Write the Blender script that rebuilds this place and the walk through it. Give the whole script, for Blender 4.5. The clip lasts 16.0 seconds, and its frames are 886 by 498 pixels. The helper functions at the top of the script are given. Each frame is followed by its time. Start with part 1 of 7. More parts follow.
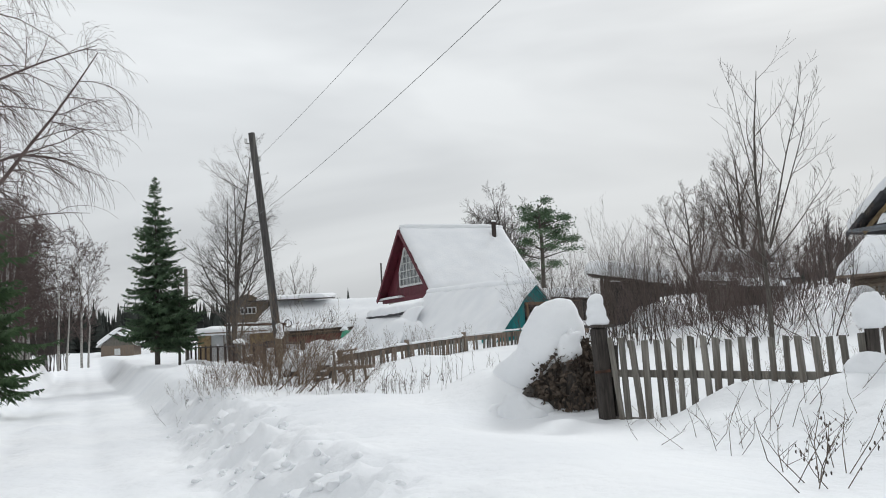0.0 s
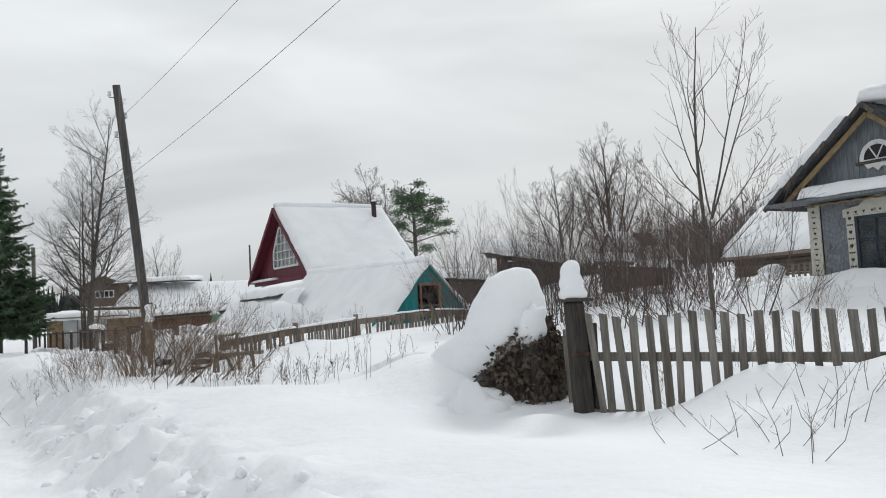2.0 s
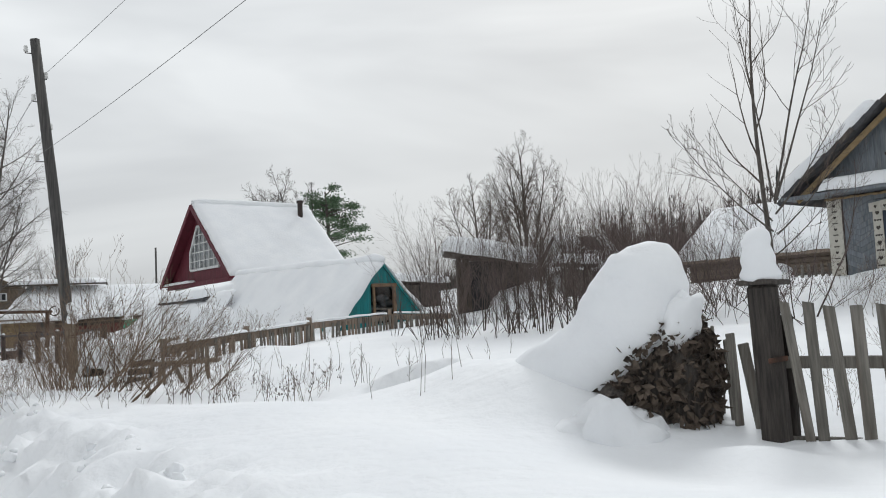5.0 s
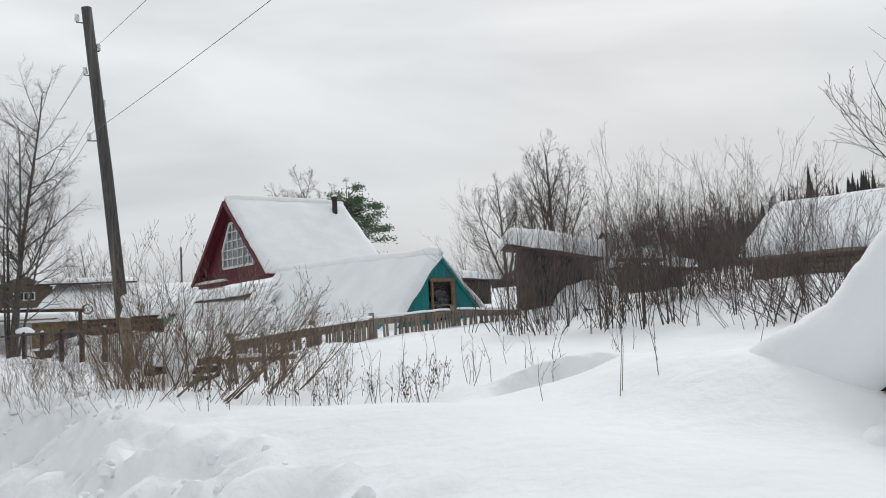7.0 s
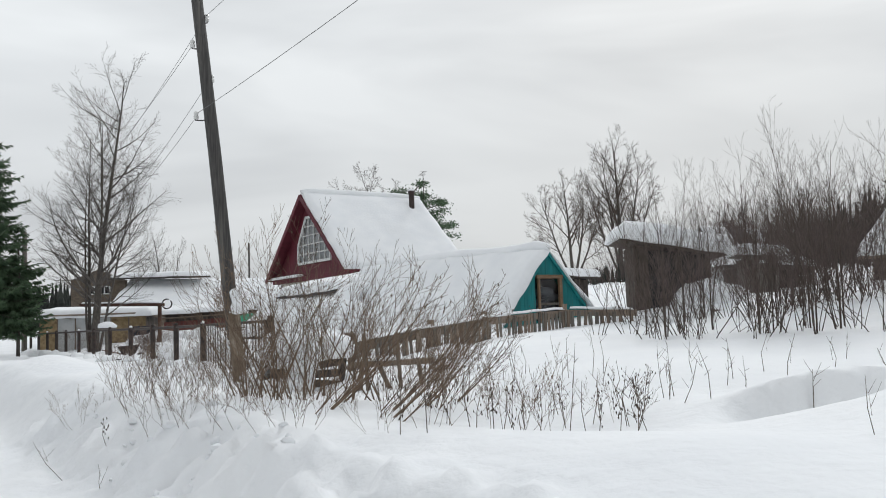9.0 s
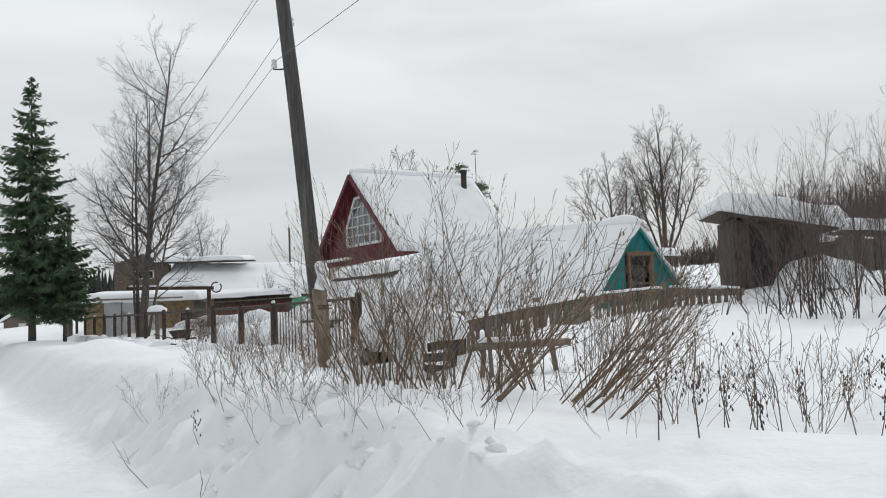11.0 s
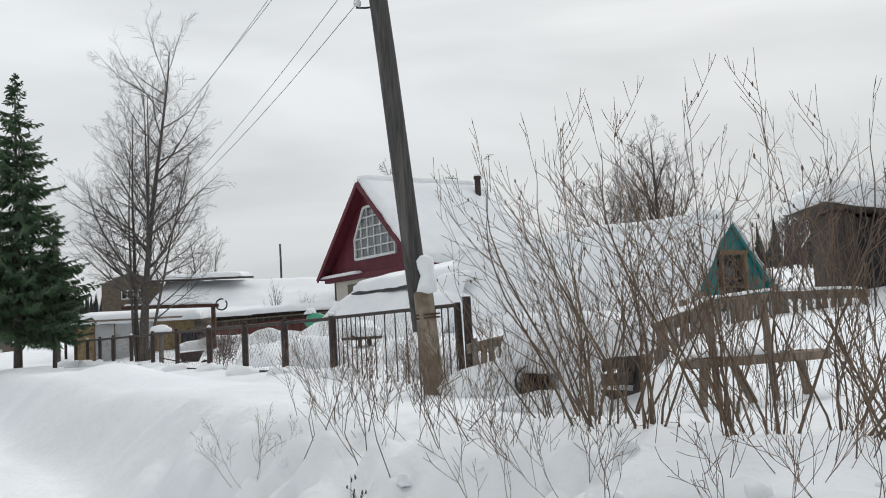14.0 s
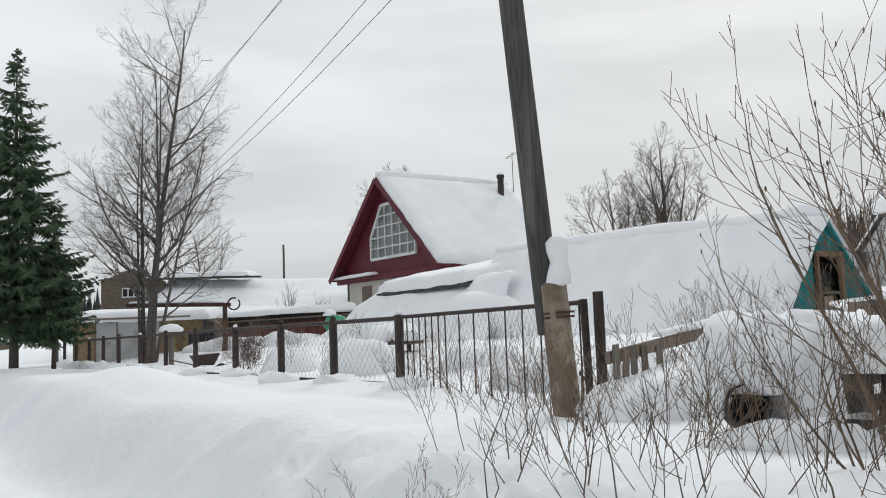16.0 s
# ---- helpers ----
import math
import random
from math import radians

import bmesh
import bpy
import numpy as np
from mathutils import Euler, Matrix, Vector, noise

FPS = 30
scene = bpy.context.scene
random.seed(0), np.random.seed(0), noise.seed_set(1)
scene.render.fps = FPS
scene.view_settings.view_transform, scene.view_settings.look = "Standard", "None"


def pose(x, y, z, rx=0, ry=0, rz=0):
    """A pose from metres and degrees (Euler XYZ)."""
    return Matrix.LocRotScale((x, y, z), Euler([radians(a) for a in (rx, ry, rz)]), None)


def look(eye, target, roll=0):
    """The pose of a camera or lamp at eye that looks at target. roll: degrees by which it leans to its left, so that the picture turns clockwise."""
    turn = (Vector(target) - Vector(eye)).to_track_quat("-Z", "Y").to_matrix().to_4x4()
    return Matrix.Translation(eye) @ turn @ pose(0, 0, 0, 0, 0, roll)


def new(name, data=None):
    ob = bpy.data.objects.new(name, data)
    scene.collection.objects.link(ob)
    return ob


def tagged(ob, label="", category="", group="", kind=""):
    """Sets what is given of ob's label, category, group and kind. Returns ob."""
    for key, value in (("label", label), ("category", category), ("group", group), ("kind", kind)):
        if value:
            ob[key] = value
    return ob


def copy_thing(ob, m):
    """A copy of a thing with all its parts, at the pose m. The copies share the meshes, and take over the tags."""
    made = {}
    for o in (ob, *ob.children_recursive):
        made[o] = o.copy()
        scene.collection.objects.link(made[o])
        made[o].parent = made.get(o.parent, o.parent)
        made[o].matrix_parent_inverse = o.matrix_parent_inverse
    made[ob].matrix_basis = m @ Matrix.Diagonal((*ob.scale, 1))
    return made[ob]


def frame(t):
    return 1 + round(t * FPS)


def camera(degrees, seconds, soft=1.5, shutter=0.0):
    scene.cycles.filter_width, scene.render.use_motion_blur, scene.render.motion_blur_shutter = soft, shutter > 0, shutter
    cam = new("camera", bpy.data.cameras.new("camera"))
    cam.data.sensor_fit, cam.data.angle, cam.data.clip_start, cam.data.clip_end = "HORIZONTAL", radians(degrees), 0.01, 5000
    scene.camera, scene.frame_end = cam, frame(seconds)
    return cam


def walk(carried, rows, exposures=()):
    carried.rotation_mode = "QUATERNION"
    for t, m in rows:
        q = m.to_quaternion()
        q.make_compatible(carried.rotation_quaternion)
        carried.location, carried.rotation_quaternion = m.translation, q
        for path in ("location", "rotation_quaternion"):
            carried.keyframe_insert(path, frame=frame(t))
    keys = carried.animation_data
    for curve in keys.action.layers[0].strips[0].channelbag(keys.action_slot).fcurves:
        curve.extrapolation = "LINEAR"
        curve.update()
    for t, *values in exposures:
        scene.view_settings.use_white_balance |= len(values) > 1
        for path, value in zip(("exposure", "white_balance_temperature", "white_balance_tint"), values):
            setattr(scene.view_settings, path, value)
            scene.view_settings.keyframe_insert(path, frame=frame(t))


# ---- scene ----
cam = camera(54.6, 16.0, 1.0)
PATH = [
    (0, (0.899, -1.649, 1.539), (0.62, 0.322, 1.73), -2.8),
    (0.5, (0.621, -1.037, 1.515), (0.438, 0.945, 1.711), -2.9),
    (1, (0.352, -0.627, 1.535), (0.245, 1.36, 1.731), -2.3),
    (1.5, (0.083, -0.149, 1.525), (0.058, 1.843, 1.708), -2.5),
    (2, (-0.135, 0.39, 1.476), (-0.106, 2.385, 1.618), -3.0),
    (2.5, (-0.369, 0.767, 1.483), (-0.339, 2.763, 1.618), -3.3),
    (3, (-0.624, 1.197, 1.472), (-0.516, 3.19, 1.609), -3.8),
    (3.5, (-0.847, 1.755, 1.464), (-0.713, 3.745, 1.608), -2.9),
    (4, (-1.169, 2.231, 1.442), (-1.011, 4.22, 1.584), -2.5),
    (4.2, (-1.3, 2.422, 1.442), (-1.12, 4.41, 1.572), -2.8),
    (6.3, (-2.456, 4.219, 1.284), (-2.14, 6.184, 1.489), -1.7),
    (6.5, (-2.606, 4.394, 1.306), (-2.308, 6.363, 1.492), -2.1),
    (7, (-2.884, 4.872, 1.29), (-2.665, 6.853, 1.45), -2.7),
    (7.5, (-3.143, 5.19, 1.277), (-2.995, 7.178, 1.43), -2.4),
    (8, (-3.452, 5.677, 1.301), (-3.302, 7.666, 1.45), -2.0),
    (8.5, (-3.75, 6.205, 1.355), (-3.614, 8.194, 1.517), -2.0),
    (9, (-4.13, 6.621, 1.371), (-4.037, 8.613, 1.532), -2.0),
    (9.5, (-4.355, 7.094, 1.341), (-4.284, 9.088, 1.478), -1.9),
    (10, (-4.649, 7.59, 1.312), (-4.604, 9.585, 1.441), -1.7),
    (10.2, (-4.793, 7.769, 1.298), (-4.757, 9.765, 1.427), -1.6),
    (12.3, (-6.001, 9.805, 1.201), (-5.994, 11.796, 1.396), -2.8),
    (12.5, (-6.141, 9.973, 1.193), (-6.118, 11.962, 1.399), -2.6),
    (13, (-6.456, 10.473, 1.175), (-6.397, 12.462, 1.377), -2.8),
    (13.5, (-6.72, 11.014, 1.205), (-6.663, 13.005, 1.389), -2.9),
    (14, (-7.071, 11.52, 1.213), (-6.997, 13.511, 1.387), -3.2),
    (14.5, (-7.365, 11.946, 1.229), (-7.281, 13.936, 1.407), -2.7),
    (15, (-7.696, 12.397, 1.223), (-7.584, 14.385, 1.415), -2.3),
    (15.5, (-7.972, 12.949, 1.214), (-7.856, 14.937, 1.398), -2.9),
    (16, (-8.223, 13.713, 1.212), (-8.135, 15.702, 1.401), -2.1),
]
walk(cam, [(t, look(e, g, r)) for t, e, g, r in PATH], [(0, 0.0), (16, 0.0)])

# ---- sky and sun: thick winter overcast ----
world = bpy.data.worlds.new("overcast")
scene.world = world
world.use_nodes = True
wn, wl = world.node_tree.nodes, world.node_tree.links
wn.clear()
w_out = wn.new("ShaderNodeOutputWorld")
w_bg = wn.new("ShaderNodeBackground")
w_sky = wn.new("ShaderNodeTexSky")
w_sky.sky_type = "NISHITA"
w_sky.sun_disc = False
w_sky.sun_elevation = radians(32)
w_sky.sun_rotation = radians(20)
w_sky.dust_density = 3.0
w_co = wn.new("ShaderNodeTexCoord")
w_map = wn.new("ShaderNodeMapping")
w_map.inputs["Scale"].default_value = (1.0, 1.0, 4.2)
w_map.inputs["Rotation"].default_value = (0.0, radians(9), radians(12))
w_noise = wn.new("ShaderNodeTexNoise")
w_noise.inputs["Scale"].default_value = 1.35
w_noise.inputs["Detail"].default_value = 4.5
w_noise.inputs["Roughness"].default_value = 0.5
w_noise.inputs["Distortion"].default_value = 0.5
w_ramp = wn.new("ShaderNodeValToRGB")
w_ramp.color_ramp.elements[0].position = 0.33
w_ramp.color_ramp.elements[0].color = (5.87, 6.14, 6.40, 1)
w_ramp.color_ramp.elements[1].position = 0.66
w_ramp.color_ramp.elements[1].color = (8.28, 8.60, 8.80, 1)
w_mix = wn.new("ShaderNodeMixRGB")
w_mix.inputs[0].default_value = 0.975
w_bg.inputs["Strength"].default_value = 0.1
wl.new(w_co.outputs["Generated"], w_map.inputs["Vector"])
wl.new(w_map.outputs["Vector"], w_noise.inputs["Vector"])
wl.new(w_noise.outputs["Fac"], w_ramp.inputs["Fac"])
# the cloud deck is thicker low down beyond the yards
w_dot = wn.new("ShaderNodeVectorMath")
w_dot.operation = "DOT_PRODUCT"
w_dot.inputs[1].default_value = (-0.16, 0.0, 1.0)
w_low = wn.new("ShaderNodeMapRange")
w_low.inputs["From Min"].default_value, w_low.inputs["From Max"].default_value = 0.0, 0.34
w_low.inputs["To Min"].default_value, w_low.inputs["To Max"].default_value = 0.75, 1.03
w_mul = wn.new("ShaderNodeMixRGB")
w_mul.blend_type = "MULTIPLY"
w_mul.inputs[0].default_value = 1.0
wl.new(w_co.outputs["Generated"], w_dot.inputs[0])
wl.new(w_dot.outputs["Value"], w_low.inputs["Value"])
wl.new(w_ramp.outputs["Color"], w_mul.inputs[1])
wl.new(w_low.outputs[0], w_mul.inputs[2])
wl.new(w_sky.outputs["Color"], w_mix.inputs[1])
wl.new(w_mul.outputs["Color"], w_mix.inputs[2])
wl.new(w_mix.outputs["Color"], w_bg.inputs["Color"])
wl.new(w_bg.outputs["Background"], w_out.inputs["Surface"])

sun = new("sun", bpy.data.lights.new("sun", "SUN"))
sun.data.energy = 1.3
sun.data.angle = radians(16)
sun.data.color = (0.97, 0.99, 1.0)
sun.matrix_world = look((0, 0, 60), (-14, -38, 28))


# ---- materials ----
def material(name, a, b, rough=0.8, scale=6.0, detail=6.0, bump=0.2, bump_scale=30.0, stretch=(1, 1, 1), metal=0.0,
             wear=None, wear_scale=1.5, wear_at=0.6, vary=0.0, bump_dist=0.01, sss=0.0, coord="Object"):
    """Two colours mixed by noise, a second tone of wear at a larger scale, a fine relief."""
    m = bpy.data.materials.new(name)
    m.use_nodes = True
    n, l = m.node_tree.nodes, m.node_tree.links
    bsdf = n["Principled BSDF"]
    co = n.new("ShaderNodeTexCoord")
    mp = n.new("ShaderNodeMapping")
    mp.inputs["Scale"].default_value = stretch
    l.new(co.outputs[coord], mp.inputs["Vector"])
    vec = mp.outputs["Vector"]
    info = n.new("ShaderNodeObjectInfo")
    shift = n.new("ShaderNodeVectorMath")
    shift.operation = "ADD"
    mul = n.new("ShaderNodeMath")
    mul.operation = "MULTIPLY"
    mul.inputs[1].default_value = 37.0
    l.new(info.outputs["Random"], mul.inputs[0])
    l.new(vec, shift.inputs[0])
    l.new(mul.outputs[0], shift.inputs[1])
    vec = shift.outputs[0]
    nz = n.new("ShaderNodeTexNoise")
    nz.inputs["Scale"].default_value = scale
    nz.inputs["Detail"].default_value = detail
    l.new(vec, nz.inputs["Vector"])
    rp = n.new("ShaderNodeValToRGB")
    rp.color_ramp.elements[0].position, rp.color_ramp.elements[1].position = 0.34, 0.68
    rp.color_ramp.elements[0].color, rp.color_ramp.elements[1].color = (*a, 1), (*b, 1)
    l.new(nz.outputs["Fac"], rp.inputs["Fac"])
    col = rp.outputs["Color"]
    if wear:
        wz = n.new("ShaderNodeTexNoise")
        wz.inputs["Scale"].default_value = wear_scale
        wz.inputs["Detail"].default_value = 8
        l.new(vec, wz.inputs["Vector"])
        wr = n.new("ShaderNodeValToRGB")
        wr.color_ramp.elements[0].position, wr.color_ramp.elements[1].position = wear_at - 0.06, wear_at + 0.08
        wr.color_ramp.elements[0].color, wr.color_ramp.elements[1].color = (0, 0, 0, 1), (1, 1, 1, 1)
        l.new(wz.outputs["Fac"], wr.inputs["Fac"])
        mx = n.new("ShaderNodeMixRGB")
        l.new(wr.outputs["Color"], mx.inputs[0])
        l.new(col, mx.inputs[1])
        mx.inputs[2].default_value = (*wear, 1)
        col = mx.outputs["Color"]
    if vary:
        hs = n.new("ShaderNodeHueSaturation")
        rg = n.new("ShaderNodeMapRange")
        rg.inputs["To Min"].default_value, rg.inputs["To Max"].default_value = 1 - vary, 1 + vary
        l.new(info.outputs["Random"], rg.inputs["Value"])
        l.new(rg.outputs[0], hs.inputs["Value"])
        l.new(col, hs.inputs["Color"])
        col = hs.outputs["Color"]
    l.new(col, bsdf.inputs["Base Color"])
    bsdf.inputs["Roughness"].default_value = rough
    bsdf.inputs["Metallic"].default_value = metal
    if sss:
        bsdf.inputs["Subsurface Weight"].default_value = sss
        bsdf.inputs["Subsurface Radius"].default_value = (0.05, 0.06, 0.07)
    if bump:
        bz = n.new("ShaderNodeTexNoise")
        bz.inputs["Scale"].default_value = bump_scale
        bz.inputs["Detail"].default_value = 8
        l.new(vec, bz.inputs["Vector"])
        bp = n.new("ShaderNodeBump")
        bp.inputs["Strength"].default_value = bump
        bp.inputs["Distance"].default_value = bump_dist
        l.new(bz.outputs["Fac"], bp.inputs["Height"])
        l.new(bp.outputs["Normal"], bsdf.inputs["Normal"])
    return m


SNOW = material("snow", (0.80, 0.815, 0.835), (0.86, 0.87, 0.88), 0.85, 1.2, 8, 0.55, 9.0, bump_dist=0.03)
SNOW_GROUND = material("ground_snow", (0.79, 0.805, 0.825), (0.86, 0.87, 0.88), 0.85, 0.5, 10, 0.7, 5.0, bump_dist=0.04)
OLD_WOOD = material("weathered_wood", (0.10, 0.094, 0.082), (0.215, 0.20, 0.175), 0.9, 5, 10, 0.6, 14, (9, 9, 0.7),
                    wear=(0.10, 0.085, 0.07), wear_scale=1.1, wear_at=0.58, vary=0.25)
BROWN_WOOD = material("brown_wood", (0.14, 0.105, 0.08), (0.26, 0.205, 0.16), 0.9, 5, 10, 0.6, 14, (9, 9, 0.7),
                      wear=(0.16, 0.14, 0.12), wear_scale=1.3, wear_at=0.58, vary=0.3)
DARK_WOOD = material("dark_wood", (0.035, 0.03, 0.026), (0.10, 0.085, 0.075), 0.9, 5, 10, 0.6, 14, (8, 8, 0.8),
                     wear=(0.15, 0.13, 0.11), wear_scale=1.2, wear_at=0.62, vary=0.2)
SHED_WOOD = material("shed_boards", (0.04, 0.031, 0.025), (0.095, 0.075, 0.06), 0.9, 5, 10, 0.6, 14, (8, 8, 0.8), vary=0.25)
POST_WOOD = material("post_wood", (0.018, 0.015, 0.013), (0.06, 0.05, 0.043), 0.85, 5, 10, 0.6, 14, (8, 8, 0.8), wear=(0.12, 0.10, 0.09), wear_scale=1.4, wear_at=0.68)
LOG = material("log_wood", (0.10, 0.075, 0.055), (0.21, 0.17, 0.13), 0.9, 6, 10, 0.6, 14, (1, 8, 8), vary=0.25)
POLE = material("pole_wood", (0.045, 0.043, 0.042), (0.10, 0.095, 0.09), 0.9, 5, 10, 0.7, 14, (9, 9, 0.5),
                wear=(0.16, 0.15, 0.135), wear_scale=0.9, wear_at=0.62)
CONCRETE = material("old_concrete", (0.22, 0.18, 0.13), (0.34, 0.29, 0.23), 0.92, 7, 8, 0.5, 30,
                    wear=(0.16, 0.12, 0.085), wear_scale=3, wear_at=0.55)
RED = material("red_paint", (0.092, 0.008, 0.018), (0.132, 0.012, 0.026), 0.65, 3, 8, 0.25, 20, (6, 6, 0.6),
               wear=(0.075, 0.009, 0.013), wear_scale=0.8, vary=0.12)
TEAL = material("teal_paint", (0.0, 0.155, 0.165), (0.008, 0.215, 0.22), 0.6, 3, 8, 0.25, 20, (6, 6, 0.6),
                wear=(0.03, 0.12, 0.12), wear_scale=1.6, wear_at=0.62, vary=0.10)
GREY = material("grey_blue_paint", (0.12, 0.138, 0.155), (0.20, 0.22, 0.24), 0.8, 4, 9, 0.4, 18, (8, 8, 0.8),
                wear=(0.23, 0.24, 0.24), wear_scale=2.4, wear_at=0.6, vary=0.10)
CREAM = material("cream_paint", (0.46, 0.44, 0.38), (0.60, 0.58, 0.52), 0.8, 6, 8, 0.3, 30,
                 wear=(0.26, 0.24, 0.20), wear_scale=6, wear_at=0.62)
WHITE = material("white_paint", (0.58, 0.59, 0.58), (0.74, 0.75, 0.74), 0.6, 6, 8, 0.2, 30, wear=(0.42, 0.42, 0.40), wear_scale=7, wear_at=0.66)
YELLOW = material("ochre_paint", (0.23, 0.16, 0.08), (0.33, 0.245, 0.135), 0.8, 6, 8, 0.3, 30, wear=(0.16, 0.11, 0.06), wear_scale=5, wear_at=0.6)
NEW_WOOD = material("tan_board", (0.17, 0.105, 0.06), (0.27, 0.175, 0.105), 0.8, 5, 8, 0.3, 20, (1, 8, 8), wear=(0.18, 0.13, 0.09), wear_scale=2.0)
PANEL = material("pale_sheet", (0.40, 0.41, 0.41), (0.52, 0.53, 0.53), 0.7, 2, 8, 0.2, 12, wear=(0.30, 0.29, 0.27), wear_scale=2.5, wear_at=0.6, vary=0.12)
OXIDE = material("oxide_red", (0.095, 0.026, 0.023), (0.15, 0.045, 0.038), 0.8, 4, 8, 0.3, 16, (6, 6, 0.7), wear=(0.09, 0.05, 0.045), wear_scale=1.5, vary=0.2)
IRON = material("black_iron", (0.022, 0.018, 0.017), (0.06, 0.04, 0.034), 0.7, 9, 8, 0.4, 40, metal=0.2, wear=(0.05, 0.03, 0.024), wear_scale=5, wear_at=0.64)
RUST = material("rusty_iron", (0.05, 0.03, 0.022), (0.12, 0.06, 0.04), 0.85, 9, 8, 0.4, 40, metal=0.3)
CERAMIC = material("glazed_ceramic", (0.62, 0.62, 0.60), (0.72, 0.72, 0.70), 0.25, 5, 4, 0, 30)
WIRE = material("wire", (0.10, 0.10, 0.10), (0.16, 0.16, 0.16), 0.6, 5, 4, 0, 30, metal=0.5)
SHINGLE = material("roof_felt", (0.03, 0.03, 0.032), (0.075, 0.075, 0.08), 0.9, 5, 8, 0.4, 25)
RUBBER = material("rubber", (0.018, 0.018, 0.02), (0.045, 0.045, 0.047), 0.8, 8, 6, 0.3, 30)
BARK = material("bark", (0.055, 0.047, 0.042), (0.13, 0.115, 0.10), 0.95, 8, 8, 0.6, 25, (6, 6, 1.2))
TWIG = material("twig", (0.055, 0.042, 0.035), (0.115, 0.090, 0.075), 0.9, 6, 4, 0.0)
SHRUB = material("shrub_stem", (0.095, 0.065, 0.045), (0.205, 0.145, 0.100), 0.85, 6, 4, 0.0, vary=0.2)
GREY_TWIG = material("grey_twig", (0.075, 0.066, 0.06), (0.14, 0.125, 0.115), 0.9, 4, 4, 0.0)
RED_TWIG = material("reddish_twig", (0.085, 0.06, 0.055), (0.15, 0.115, 0.105), 0.9, 4, 4, 0.0)
BIRCH = material("birch_bark", (0.42, 0.40, 0.37), (0.62, 0.60, 0.57), 0.85, 3, 8, 0.3, 20, (3, 3, 9), wear=(0.05, 0.045, 0.04), wear_scale=3.5, wear_at=0.58)
STALK = material("dry_stalk", (0.085, 0.066, 0.052), (0.175, 0.138, 0.108), 0.9, 6, 4, 0.0, vary=0.2)
DARK_STALK = material("dark_seed", (0.045, 0.035, 0.03), (0.10, 0.075, 0.06), 0.95, 6, 4, 0.0)
DRY_LEAF = material("dry_leaf", (0.028, 0.021, 0.016), (0.135, 0.103, 0.078), 0.9, 9, 6, 0.2, 30)
NEEDLE = material("spruce_needle", (0.055, 0.100, 0.055), (0.115, 0.180, 0.095), 0.75, 3, 5, 0.0)
PINE = material("pine_needle", (0.050, 0.095, 0.040), (0.095, 0.16, 0.07), 0.75, 2, 5, 0.0)
FAR_WOOD = material("far_conifer", (0.022, 0.028, 0.025), (0.045, 0.050, 0.043), 0.95, 0.6, 5, 0.0)
FAR_BARE = material("far_bare_wood", (0.055, 0.042, 0.039), (0.10, 0.082, 0.076), 0.95, 0.6, 5, 0.0)
GREEN_NET = material("green_net", (0.03, 0.27, 0.16), (0.07, 0.36, 0.23), 0.6, 5, 5, 0.2, 20)
BLUE = material("blue_paint", (0.02, 0.028, 0.045), (0.04, 0.055, 0.08), 0.7, 5, 5, 0.2, 20)
# near-black: the shade of unlit interiors put into the colour; also on cabinet slats
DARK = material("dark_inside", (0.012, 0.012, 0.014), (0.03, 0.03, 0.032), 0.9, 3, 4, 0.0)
SACK = material("stored_sacks", (0.03, 0.035, 0.042), (0.10, 0.11, 0.12), 0.9, 3, 6, 0.4, 8)
CURTAIN = material("curtain", (0.30, 0.31, 0.32), (0.50, 0.50, 0.50), 0.9, 3, 6, 0.2, 12, (6, 6, 0.5))

GLASS = bpy.data.materials.new("window_glass")
GLASS.use_nodes = True
g_b = GLASS.node_tree.nodes["Principled BSDF"]
g_b.inputs["Base Color"].default_value = (0.80, 0.85, 0.86, 1)
g_b.inputs["Roughness"].default_value = 0.04
g_b.inputs["Transmission Weight"].default_value = 1.0
g_b.inputs["IOR"].default_value = 1.45


